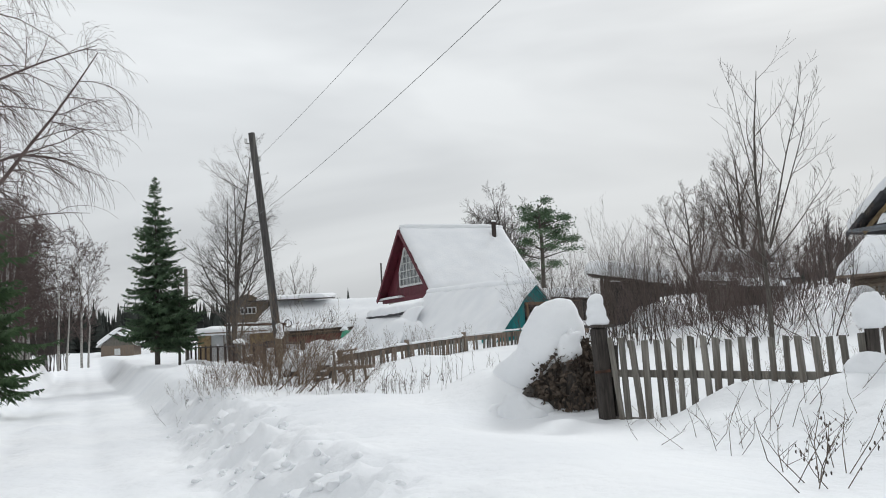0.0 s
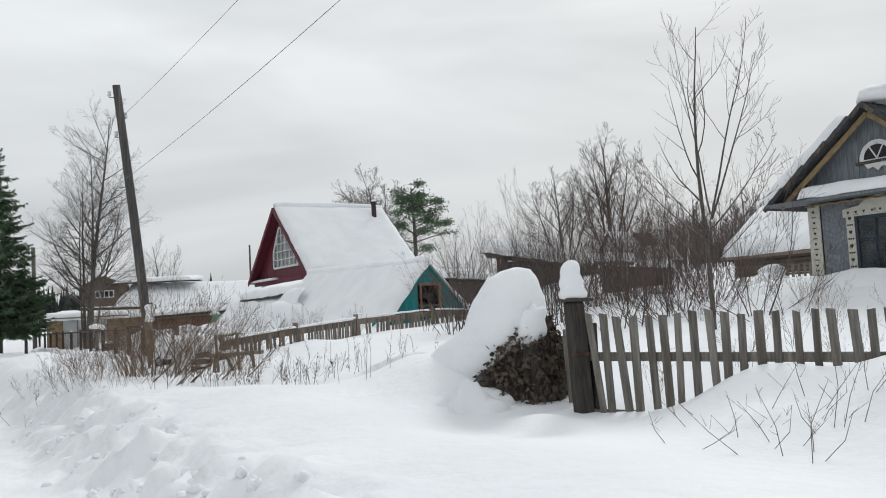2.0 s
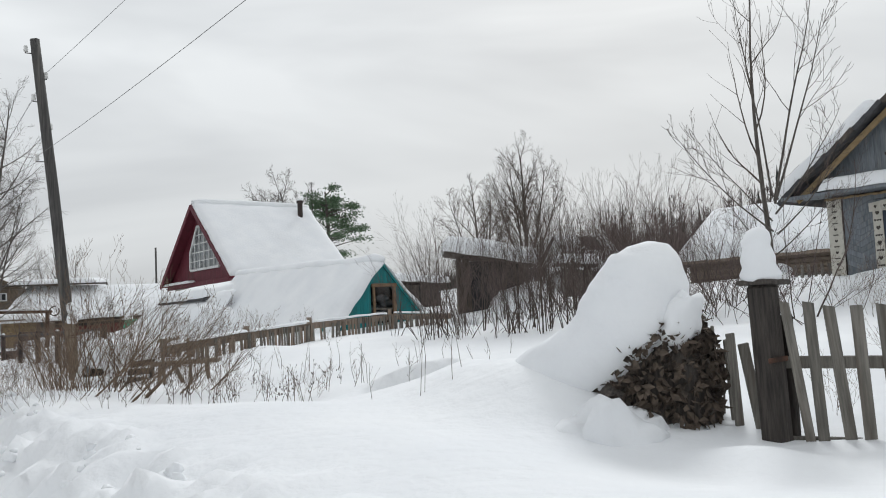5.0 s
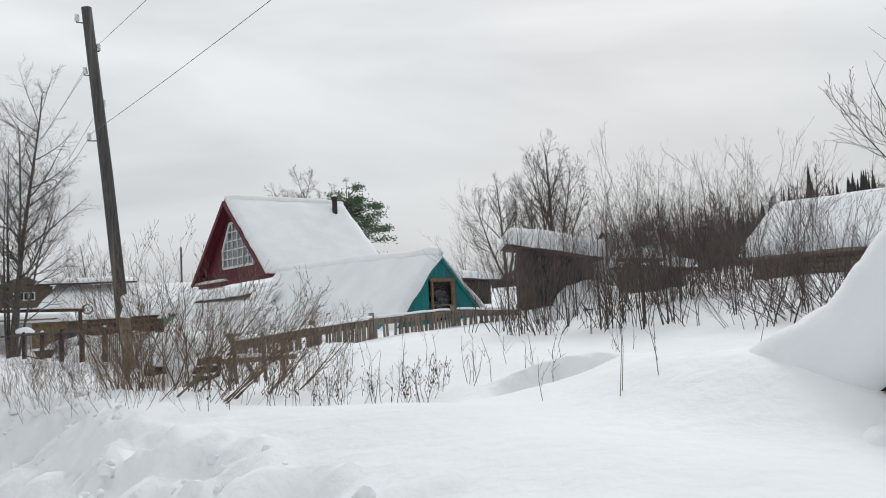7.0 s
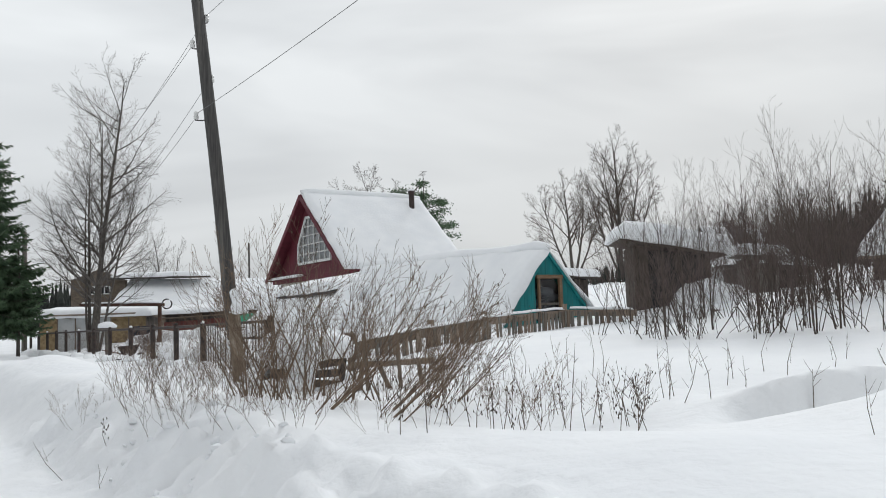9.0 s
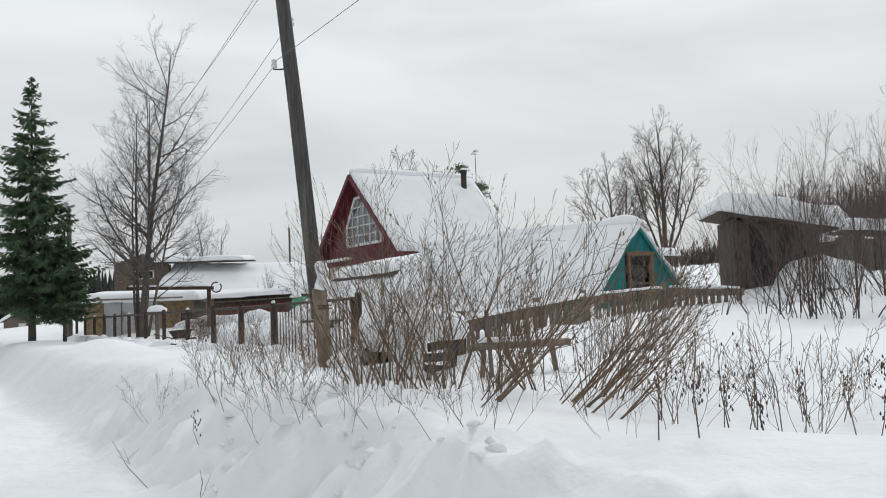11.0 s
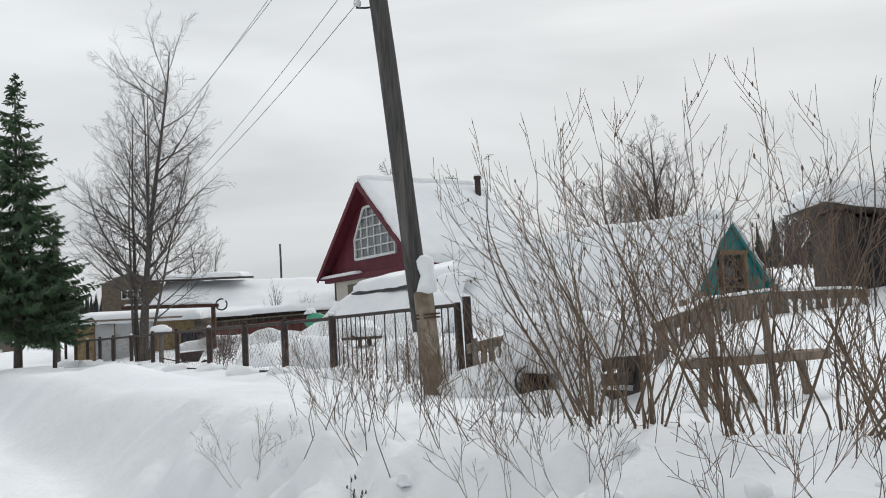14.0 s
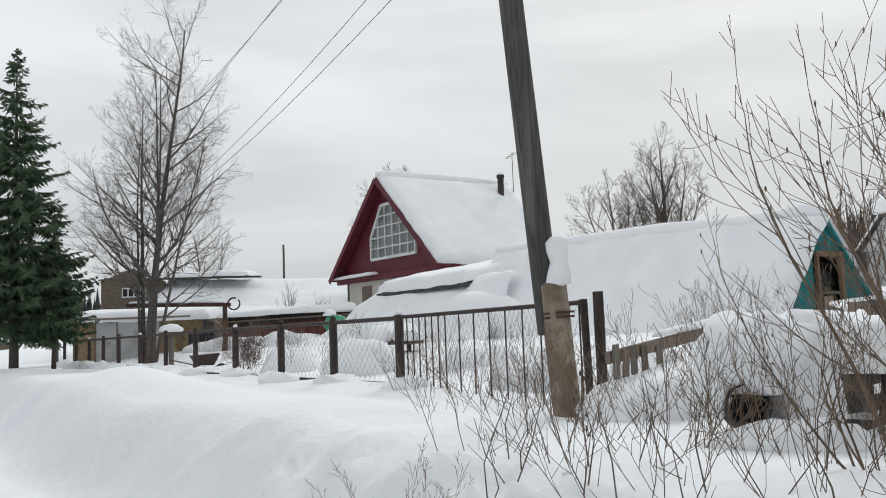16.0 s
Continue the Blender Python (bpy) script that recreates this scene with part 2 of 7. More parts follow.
# ---- mesh tools ----
class Shape:
    """Collects vertices and faces, and becomes one mesh."""

    def __init__(self):
        self.v, self.f = [], []

    def box(self, m, sx, sy, sz, b=0.006):
        """A box of that size about the origin of m, with chamfered edges."""
        hx, hy, hz = sx / 2, sy / 2, sz / 2
        b = min(b, hx * 0.6, hy * 0.6, hz * 0.6)
        k = len(self.v)
        for x in (-1, 1):
            for y in (-1, 1):
                for z in (-1, 1):
                    self.v += [m @ Vector((x * hx, y * (hy - b), z * (hz - b))),
                               m @ Vector((x * (hx - b), y * hy, z * (hz - b))),
                               m @ Vector((x * (hx - b), y * (hy - b), z * hz))]
        i = lambda x, y, z, a: k + ((x * 2 + y) * 2 + z) * 3 + a
        fs = []
        for s in (0, 1):
            fs.append(([i(s, 0, 0, 0), i(s, 0, 1, 0), i(s, 1, 1, 0), i(s, 1, 0, 0)], s == 1))
            fs.append(([i(0, s, 0, 1), i(1, s, 0, 1), i(1, s, 1, 1), i(0, s, 1, 1)], s == 1))
            fs.append(([i(0, 0, s, 2), i(0, 1, s, 2), i(1, 1, s, 2), i(1, 0, s, 2)], s == 1))
        for x in (0, 1):
            for y in (0, 1):
                fs.append(([i(x, y, 0, 0), i(x, y, 0, 1), i(x, y, 1, 1), i(x, y, 1, 0)], x != y))
                fs.append(([i(x, 0, y, 0), i(x, 0, y, 2), i(x, 1, y, 2), i(x, 1, y, 0)], x == y))
                fs.append(([i(0, x, y, 1), i(0, x, y, 2), i(1, x, y, 2), i(1, x, y, 1)], x != y))
                for z in (0, 1):
                    fs.append(([i(x, y, z, 0), i(x, y, z, 1), i(x, y, z, 2)], (x + y + z) % 2 == 0))
        for q, flip in fs:
            self.f.append(q[::-1] if flip else q)
        return self

    def tube(self, pts, radii, sides=6, cap=True):
        """A tube along points, with a radius at each."""
        k = len(self.v)
        pts = [Vector(p) for p in pts]
        ref = Vector((0.31, 0.87, 0.38))
        for j, p in enumerate(pts):
            ax = (pts[min(j + 1, len(pts) - 1)] - pts[max(j - 1, 0)])
            if ax.length < 1e-9:
                ax = Vector((0, 0, 1))
            ax.normalize()
            a = ax.cross(ref)
            if a.length < 1e-3:
                a = ax.cross(Vector((1, 0, 0)))
            a.normalize()
            b = ax.cross(a)
            for q in range(sides):
                w = 2 * math.pi * q / sides
                self.v.append(p + (a * math.cos(w) + b * math.sin(w)) * radii[j])
        for j in range(len(pts) - 1):
            for q in range(sides):
                q2 = (q + 1) % sides
                self.f.append([k + j * sides + q, k + j * sides + q2, k + (j + 1) * sides + q2, k + (j + 1) * sides + q])
        if cap:
            self.f.append([k + q for q in reversed(range(sides))])
            self.f.append([k + (len(pts) - 1) * sides + q for q in range(sides)])
        return self

    def face(self, *pts):
        k = len(self.v)
        self.v += [Vector(p) for p in pts]
        self.f.append(list(range(k, k + len(pts))))
        return self

    def prism(self, m, outline, depth):
        """An outline in the local x-z plane, drawn out along local y from 0 to depth."""
        k, c = len(self.v), len(outline)
        for y in (0, depth):
            self.v += [m @ Vector((x, y, z)) for x, z in outline]
        self.f.append([k + j for j in range(c)])
        self.f.append([k + c + j for j in reversed(range(c))])
        for j in range(c):
            j2 = (j + 1) % c
            self.f.append([k + j2, k + j, k + c + j, k + c + j2])
        return self

    def lathe(self, m, profile, sides=16, wob=0.0, seed=0.0):
        """Rings of (radius, z) round the local z axis, closed at both ends."""
        k = len(self.v)
        for r, z in profile:
            for q in range(sides):
                w = 2 * math.pi * q / sides
                p = Vector((r * math.cos(w), r * math.sin(w), z))
                if wob:
                    p += noise.noise_vector(p * 4.0 + Vector((seed, seed, 0))) * wob
                self.v.append(m @ p)
        for j in range(len(profile) - 1):
            for q in range(sides):
                q2 = (q + 1) % sides
                self.f.append([k + j * sides + q, k + j * sides + q2, k + (j + 1) * sides + q2, k + (j + 1) * sides + q])
        self.f.append([k + q for q in reversed(range(sides))])
        self.f.append([k + (len(profile) - 1) * sides + q for q in range(sides)])
        return self

    def mesh(self, name, smooth=False):
        me = bpy.data.meshes.new(name)
        me.from_pydata([tuple(p) for p in self.v], [], self.f)
        if smooth:
            me.polygons.foreach_set("use_smooth", [True] * len(me.polygons))
        me.update()
        return me


def part(name, shape, mat, parent=None, label="", smooth=False, m=None):
    """A shape, or a mesh that is shared, as one object under a thing or a part."""
    me = shape if isinstance(shape, bpy.types.Mesh) else shape.mesh(name, smooth)
    if not me.materials:
        me.materials.append(mat)
    ob = new(name, me)
    if parent is not None:
        ob.parent = parent
    if m is not None:
        ob.matrix_basis = m
    if label:
        ob["label"] = label
    return ob


def thing(name, m, label, category, group="", kind=""):
    ob = new(name)
    ob.matrix_basis = m
    ob.empty_display_size = 0.2
    return tagged(ob, label, category, group, kind)


# ---- plan: s runs along the lane, u away from it to the yards ----
DX, DY = -0.515, 0.857


def place(s, u):
    return (DX * s + DY * u, DY * s - DX * u)


def lane(s, u, z=0.0, turn=0.0):
    """Local x away from the lane, local y along it."""
    x, y = place(s, u)
    return pose(x, y, z, 0, 0, 31.0 + turn)


def smooth(a, b, x):
    k = min(max((x - a) / (b - a), 0.0), 1.0)
    return k * k * (3 - 2 * k)


HEIGHTS = ((-400, 6), (-60, 1.2), (-12, 0.6), (5.7, 0.42), (7.2, 0.5), (9, 0.76), (12, 0.94), (14, 1.05), (16.5, 1.25), (19, 1.65), (24, 1.95), (30, 2.2), (60, 4), (400, 24))
MOUNDS = ((30.5, 3.6, 0.26, 3.0, 0.9), (25.0, 5.7, 0.15, 3.0, 0.7), (31.0, 5.7, 0.12, 4.0, 0.7), (38.0, 5.7, 0.12, 4.0, 0.8), (23.0, 3.6, 0.10, 2.5, 1.2), (7.2, 4.6, -0.06, 1.2, 1.0), (5.3, 6.3, 0.40, 0.6, 0.7), (4.2, 6.6, 0.42, 0.7, 0.8), (2.9, 6.3, 0.40, 0.9, 0.8), (8.9, 5.2, 0.26, 0.9, 0.7), (9.9, 5.9, 0.22, 1.2, 0.9), (11.0, 6.6, 0.16, 1.3, 0.9), (4.75, 5.5, 0.12, 0.4, 0.35),
          (9.0, 5.5, 0.18, 1.3, 0.8), (11.0, 4.2, 0.10, 1.8, 1.0), (13.6, 5.2, -0.10, 1.6, 1.0), (21.3, 8.4, 0.14, 2.6, 1.0), (20.2, 7.0, 0.2, 1.0, 0.9),
          (16.5, 6.6, 0.14, 1.2, 1.0), (19.3, 6.1, 0.2, 0.8, 0.7), (6.6, 4.9, 0.12, 0.45, 0.3), (10.1, 5.5, 0.10, 0.7, 0.5), (12.0, 6.4, 0.27, 1.3, 0.9), (13.0, 17.0, 0.35, 2.2, 1.6), (8.0, 17.2, 0.7, 3.2, 1.3))


def lie(x, y):
    """Height of the snow at a place."""
    s, u = DX * x + DY * y, DY * x - DX * y
    v = u + 0.35 * noise.noise((s * 0.16, 3.1, 0)) + 0.12 * noise.noise((s * 0.7, 8.1, 0))
    for (a, ha), (b, hb) in zip(HEIGHTS, HEIGHTS[1:]):
        if v < b:
            h = ha + (hb - ha) * (v - a) / (b - a)
            break
    else:
        h = hb
    big = noise.noise((x * 0.22, y * 0.22, 1.0)) * 0.10 + noise.noise((x * 0.6, y * 0.6, 5.0)) * 0.045
    h += big
    # the lane, trodden below the level of the yards
    wide = 0.05 * min(max(s - 3, 0), 14)
    inside = smooth(-2.9, -2.0, v) * (1 - smooth(0.75 + wide, 2.1 + wide, v))
    low = -0.013 * s + 0.02 * noise.noise((s * 0.5, u * 0.9, 2.0))
    if s > 70:
        inside *= max(0.0, 1 - (s - 70) / 40)
    # two wheel ruts
    for c, wd in ((-1.45, 0.28), (0.05, 0.3)):
        low -= 0.06 * math.exp(-((v - c) / wd) ** 2)
    # bank of pushed snow with lumps at the verge
    h += 0.10 * math.exp(-((v - 3.4) / 0.9) ** 2) + 0.18 * math.exp(-((v + 3.5) / 0.8) ** 2)
    h = h * (1 - inside) + low * inside
    churn = math.exp(-((v - 1.5 - wide) / 0.7) ** 2) if -8 < s < 60 else 0.0
    if churn > 0.02:
        lump = noise.noise((x * 2.4, y * 2.4, 0.5)) + 0.6 * noise.noise((x * 5.2, y * 5.2, 4.5)) + 0.3 * noise.noise((x * 11.0, y * 11.0, 6.5))
        cell = noise.voronoi((x * 3.1, y * 3.1, 0.7))[0]
        h += churn * (1 - smooth(19, 25, s)) * (0.19 * lump + 0.25 * (0.45 - cell[0]) + 0.05)
    # heel marks and crumbs of snow in the lane
    if -2.4 < v < 1.0 and -8 < s < 70:
        h += 0.03 * noise.noise((x * 1.6, y * 1.6, 7.7)) + 0.018 * noise.noise((x * 4.5, y * 4.5, 2.2))
    # old hollow where someone dug, with a sharp far wall, and a dent beside the brush
    a, b = (x + 0.93) * 0.79 - (y - 13.45) * 0.62, (x + 0.93) * 0.62 + (y - 13.45) * 0.79
    if abs(a) < 2 and abs(b) < 2:
        wall = 1 - smooth(0.2, 0.32, b + 0.06 * noise.noise((a * 4, b * 3, 2)))
        h -= 0.27 * math.exp(-(a / 0.68) ** 6) * wall * math.exp(-(min(b, 0) / 0.34) ** 2)
        h += 0.05 * math.exp(-(a / 0.8) ** 4 - ((b - 0.5) / 0.25) ** 2)
    a, b = (x + 0.07) * 0.6 + (y - 11.06) * 0.8, -(x + 0.07) * 0.8 + (y - 11.06) * 0.6
    if abs(a) < 1 and abs(b) < 1:
        h -= 0.22 * math.exp(-(a / 0.16) ** 2 - (b / 0.3) ** 2)
    for ms, mu, mh, ls, lu in MOUNDS:
        if abs(s - ms) < 3 * ls and abs(u - mu) < 3 * lu:
            h += mh * math.exp(-((s - ms) / ls) ** 2 - ((u - mu) / lu) ** 2)
    return h


def steps(a, b, near, fine, far):
    out, x, st = [a], a, fine
    while x < b:
        st = fine if near[0] <= x < near[1] else None
        if st is None:
            gap = near[0] - x if x < near[0] else x - near[1]
            st = max(fine, min(far, gap * 0.09 + fine))
            if x < near[0]:
                st = min(st, near[0] - x + 1e-6)
        x += st
        out.append(x)
    return out


def make_ground():
    ss = steps(-120, 900, (-2, 32), 0.11, 40)
    us = steps(-600, 700, (-3.2, 7.0), 0.11, 40)
    verts, faces = [], []
    for s in ss:
        for u in us:
            x, y = place(s, u)
            verts.append((x, y, lie(x, y)))
    w = len(us)
    for i in range(len(ss) - 1):
        for j in range(w - 1):
            k = i * w + j
            faces.append((k, k + 1, k + w + 1, k + w))
    me = bpy.data.meshes.new("ground")
    me.from_pydata(verts, [], faces)
    me.flip_normals()
    me.polygons.foreach_set("use_smooth", [True] * len(me.polygons))
    me.materials.append(SNOW_GROUND)
    tagged(new("ground", me), "deep white snow over lane and yards, trodden along the lane", "snow ground", kind="structure")


make_ground()


def snow_slab(shape, a, b, c, d, thick, radius=0.22, cell=0.22, rough=0.05, seed=0.0):
    """A quilt of snow over the quad a b c d, rounded at its edges."""
    a, b, c, d = (Vector(p) for p in (a, b, c, d))
    lu, lv = max((b - a).length, (c - d).length), max((d - a).length, (c - b).length)
    nu, nv = max(4, int(lu / cell)), max(4, int(lv / cell))
    up = (b - a).cross(d - a).normalized()
    if up.z < 0:
        up = -up
    k0 = len(shape.v)
    params_u = [0, 0.012] + [(i + 1) / (nu + 1) for i in range(nu)] + [0.988, 1]
    params_v = [0, 0.012] + [(i + 1) / (nv + 1) for i in range(nv)] + [0.988, 1]
    w = len(params_v)
    for side in (1, 0):
        for fu in params_u:
            for fv in params_v:
                p = a.lerp(b, fu).lerp(d.lerp(c, fu), fv)
                e = min(min(fu, 1 - fu) * lu, min(fv, 1 - fv) * lv)
                k = min(e / radius, 1.0)
                q = p.copy()
                if side:
                    h = thick * math.sqrt(max(0.0, 1 - (1 - k) ** 2.2)) if k < 1 else thick
                    h *= 1 + rough * 3.2 * noise.noise(p * 0.9 + Vector((seed, 0, 0)))
                    q += up * (h + 0.012) + noise.noise_vector(p * 1.7 + Vector((seed, 1, 0))) * rough * (0.4 + 0.6 * (1 - k))
                else:
                    q += noise.noise_vector(p * 1.7 + Vector((seed, 1, 0))) * rough * (1 - k) + up * 0.004
                shape.v.append(q)
    c0 = len(params_u) * w
    for i in range(len(params_u) - 1):
        for j in range(w - 1):
            k = k0 + i * w + j
            shape.f.append([k, k + w, k + w + 1, k + 1])
            shape.f.append([k + c0, k + c0 + 1, k + c0 + w + 1, k + c0 + w])
    rim = [i * w for i in range(len(params_u))] + [(len(params_u) - 1) * w + j for j in range(1, w)] + \
          [i * w + w - 1 for i in reversed(range(len(params_u) - 1))] + [j for j in reversed(range(1, w - 1))]
    for x, y in zip(rim, rim[1:] + rim[:1]):
        shape.f.append([k0 + x, k0 + x + c0, k0 + y + c0, k0 + y])
    return shape


def blob(shape, m, rx, ry, rz, rough=0.1, seed=0.0, rings=14, sides=20, flat=0.0, freq=1.6):
    """A lump of snow: an ellipsoid, uneven, with its foot cut at flat times rz below the middle."""
    k = len(shape.v)
    for j in range(rings + 1):
        th = math.pi * j / rings
        for q in range(sides):
            w = 2 * math.pi * q / sides
            n = Vector((math.sin(th) * math.cos(w), math.sin(th) * math.sin(w), math.cos(th)))
            f = 1 + rough * (noise.noise(n * freq + Vector((seed, seed * 0.7, 0))) * 1.6 + 0.5 * noise.noise(n * freq * 2.7 + Vector((seed, 3, 1))))
            shape.v.append(m @ Vector((n.x * rx * f, n.y * ry * f, max(n.z * rz * f, -flat * rz))))
    for j in range(rings):
        for q in range(sides):
            q2 = (q + 1) % sides
            shape.f.append([k + j * sides + q, k + (j + 1) * sides + q, k + (j + 1) * sides + q2, k + j * sides + q2])
    return shape
I4 = Matrix.Identity(4)


def beam(shape, a, b, w, h, bev=0.006):
    """A straight board from a to b, w across and h deep (h lies nearest to upright)."""
    a, b = Vector(a), Vector(b)
    ax = (b - a)
    ln = ax.length
    ax.normalize()
    side = ax.cross(Vector((0, 0, 1)))
    if side.length < 1e-3:
        side = Vector((1, 0, 0))
    side.normalize()
    up = side.cross(ax)
    m = Matrix((side, ax, up)).transposed().to_4x4()
    m.translation = (a + b) / 2
    return shape.box(m, w, ln, h, bev)


def clad(parent, name, mat, x0, x1, foot, top, y, width=0.14, thick=0.022, gap=0.006, label="", seed=1):
    """Upright boards on a wall in the plane y, between two outlines foot(x) and top(x)."""
    rnd = random.Random(seed)
    x = x0
    while x < x1 - 0.02:
        w = min(width, x1 - x)
        za, zb = foot(x + w / 2), top(x + w / 2)
        if zb - za > 0.05:
            sh = Shape()
            xa, xb = x + gap / 2, x + w - gap / 2
            o = rnd.uniform(0, 0.006)
            sh.prism(pose(0, y - thick - o, 0), [(xa, foot(xa)), (xb, foot(xb)), (xb, top(xb)), (xa, top(xa))], thick)
            part(name, sh, mat, parent, label)
        x += w


# ---- red steep-roofed house ----
def red_house():
    ridge_s, u0 = 49.2, 18.7
    h = thing("house", lane(ridge_s, u0, 0), "dark red steep-gabled house with large paned attic window under thick snow", "house")
    zr, ze, half, length = 8.15, 3.85, 4.85, 7.2
    # local x: into the yard along the ridge; local y: along the lane
    wall = Shape()
    wall.prism(pose(0.5, 0, 0, 0, 0, 90) @ pose(0, 0, 0), [(-half + 0.55, 1.2), (half - 0.55, 1.2), (half - 0.55, ze + 0.2), (0, zr - 0.35), (-half + 0.55, ze + 0.2)], -(length - 0.9))
    part("wall", wall, DARK_WOOD, h, "timber body behind the gable boards")
    gable = part("gable", Shape().box(pose(0.42, 0, ze - 0.02), 0.12, 2 * half - 0.7, 0.16), RED, h, "red painted boarded gable")
    slope = (zr - ze) / half
    # boards of the gable, drawn in a local frame whose x runs along the lane
    wy0, wy1, wz0, wz1 = -2.45, 1.45, 4.55, 6.95

    def top(x):
        return zr - 0.2 - abs(x) * slope

    def window_top(x):
        k = -x
        if k < wy0 or k > wy1:
            return wz0
        return min(wz1, 5.55 + (k - wy0) * 1.5, 5.55 + (wy1 - k) * 1.5)

    rnd = random.Random(4)
    x = -half + 0.3
    while x < half - 0.3:
        xa, xb = x, x + 0.19
        if wy0 < -(x + 0.1) < wy1:
            spans = ((lambda q: ze + 0.02, lambda q: wz0 - 0.05), (lambda q: window_top(q) + 0.05, top))
        else:
            spans = ((lambda q: ze + 0.02, top),)
        for lo, hi in spans:
            if hi((xa + xb) / 2) - lo((xa + xb) / 2) > 0.08:
                sh = Shape().prism(pose(0, 0, 0), [(xa, lo(xa)), (xb, lo(xb)), (xb, max(hi(xb), lo(xb))), (xa, max(hi(xa), lo(xa)))], 0.03 + rnd.uniform(0, 0.006))
                part("board", sh, RED, gable, m=pose(0.38, 0, 0, 0, 0, -90))
        x += 0.195
    low = part("lower_wall", Shape().box(pose(0.42, -0.3, 2.55), 0.14, 2 * half - 1.5, 2.45), CREAM, h, "beige lower wall under the red gable")
    part("fascia", Shape().box(pose(0.32, 0, ze - 0.12), 0.25, 2 * half - 0.1, 0.26), RED, h, "red fascia board under the gable")
    part("door", Shape().box(pose(0.34, 2.0, 2.4), 0.06, 0.9, 2.0), BROWN_WOOD, low)
    part("ledge_snow", snow_slab(Shape(), (-0.1, 0.8, ze - 0.02), (-0.1, half, ze - 0.02), (0.34, half, ze + 0.0), (0.34, 0.8, ze + 0.0), 0.13, 0.1, 0.2, 0.03, 4), SNOW, h, "strip of snow on the ledge under the gable", smooth=True)
    # window: frame, bars, panes
    win = new("window")
    win["label"] = "white many-paned window with cut upper corners"
    win.parent = h
    win.matrix_basis = pose(0.33, 0, 0, 0, 0, -90)
    out = [(-wy1, wz0), (-wy0, wz0), (-wy0, 5.55), (-wy0 - 1.0, wz1), (-wy1 + 1.0, wz1), (-wy1, 5.55)]
    fs = Shape()
    for p, q in zip(out, out[1:] + out[:1]):
        beam(fs, (p[0], 0, p[1]), (q[0], 0, q[1]), 0.1, 0.13, 0.01)
    part("window_frame", fs, WHITE, win)
    for k in range(1, 6):
        xx = -wy1 + k * (wy1 - wy0) / 6
        part("bar", beam(Shape(), (xx, 0, wz0), (xx, 0, window_top(xx)), 0.05, 0.06, 0.005), WHITE, win)
    for k in range(1, 5):
        zz = wz0 + k * 0.48
        lim = 0 if zz <= 5.55 else (zz - 5.55) / 1.5
        part("bar", beam(Shape(), (-wy1 + lim, 0, zz), (-wy0 - lim, 0, zz), 0.05, 0.06, 0.005), WHITE, win)
    pane = part("pane", Shape().face(*[(x, 0.035, z) for x, z in out]), GLASS, win)
    pane.visible_shadow = False
    part("curtain", Shape().prism(pose(0, 0.16, 0), out, 0.02), CURTAIN, win, "pale net curtain behind the panes")
    # roof
    for sg in (-1, 1):
        a, b = (-0.15, 0, zr), (length, 0, zr)
        c, d = (length, sg * half, ze), (-0.15, sg * half, ze)
        deck = Shape()
        nrm = Vector((0, sg * (zr - ze), half)).normalized() * 0.12
        pts = [Vector(p) for p in (a, b, c, d)]
        k = len(deck.v)
        deck.v += pts + [p - nrm for p in pts]
        deck.f += [[0, 1, 2, 3][::-1], [4, 5, 6, 7], [0, 1, 5, 4], [1, 2, 6, 5], [2, 3, 7, 6], [3, 0, 4, 7]]
        roof = part("roof", deck, RED, h, "red-edged roof slope")
        ends = (a, b, c, d) if sg > 0 else (b, a, d, c)
        part("roof_snow", snow_slab(Shape(), *ends, 0.26, 0.3, 0.4, 0.06, sg), SNOW, roof, "smooth thick snow on the roof slope", smooth=True)
        part("bargeboard", beam(Shape(), (-0.2, 0, zr - 0.12), (-0.2, sg * half, ze - 0.12), 0.05, 0.24), RED, h)
    part("snow_ridge", Shape().tube([(x, 0.0, zr + 0.1) for x in (-0.1, 0.3, 2, 4, 6, length)], [0.14, 0.24, 0.26, 0.26, 0.25, 0.16], 10), SNOW, h, smooth=True)
    ch = part("chimney", Shape().lathe(pose(6.1, -1.0, 6.6), [(0.15, 0), (0.15, 1.75), (0.19, 1.76), (0.19, 1.9)], 12), IRON, h, "black metal chimney pipe", smooth=False)
    part("snow_cap", blob(Shape(), pose(6.1, -1.0, 8.52), 0.17, 0.17, 0.13, 0.05, 1, 6, 10, 0.3), SNOW, ch, smooth=True)
    part("roof_bracket", Shape().tube([(-0.05, 3.6, ze + 0.3), (-0.5, 3.6, ze + 0.55)], [0.025, 0.02], 6), IRON, h)
    # television aerial
    ae = part("aerial", Shape().tube([(7.1, -0.7, 7.5), (7.1, -0.7, 9.7)], [0.02, 0.015], 5), IRON, h, "thin metal aerial mast")
    part("boom", Shape().tube([(6.8, -1.2, 9.6), (7.4, 0.1, 9.65)], [0.012, 0.012], 4), IRON, ae)
    for k in range(4):
        f = k / 3
        part("rod", Shape().tube([(6.65 + 0.6 * f, -1.15 + 1.2 * f, 9.6), (7.0 + 0.6 * f, -1.3 + 1.2 * f, 9.62)], [0.008, 0.008], 4), IRON, ae)
    # low annex with its own snowed roof towards the lane
    an = thing("annex", lane(37.3, 15.6, 0), "low lean-to annex under a thick slab of snow", "outbuilding")
    # dark box set back under the roof, coloured to read as the slab's thin shadow
    part("wall", Shape().box(pose(0.6, 0.2, 1.6), 4.2, 3.4, 1.7), DARK_WOOD, an)
    sl = Shape()
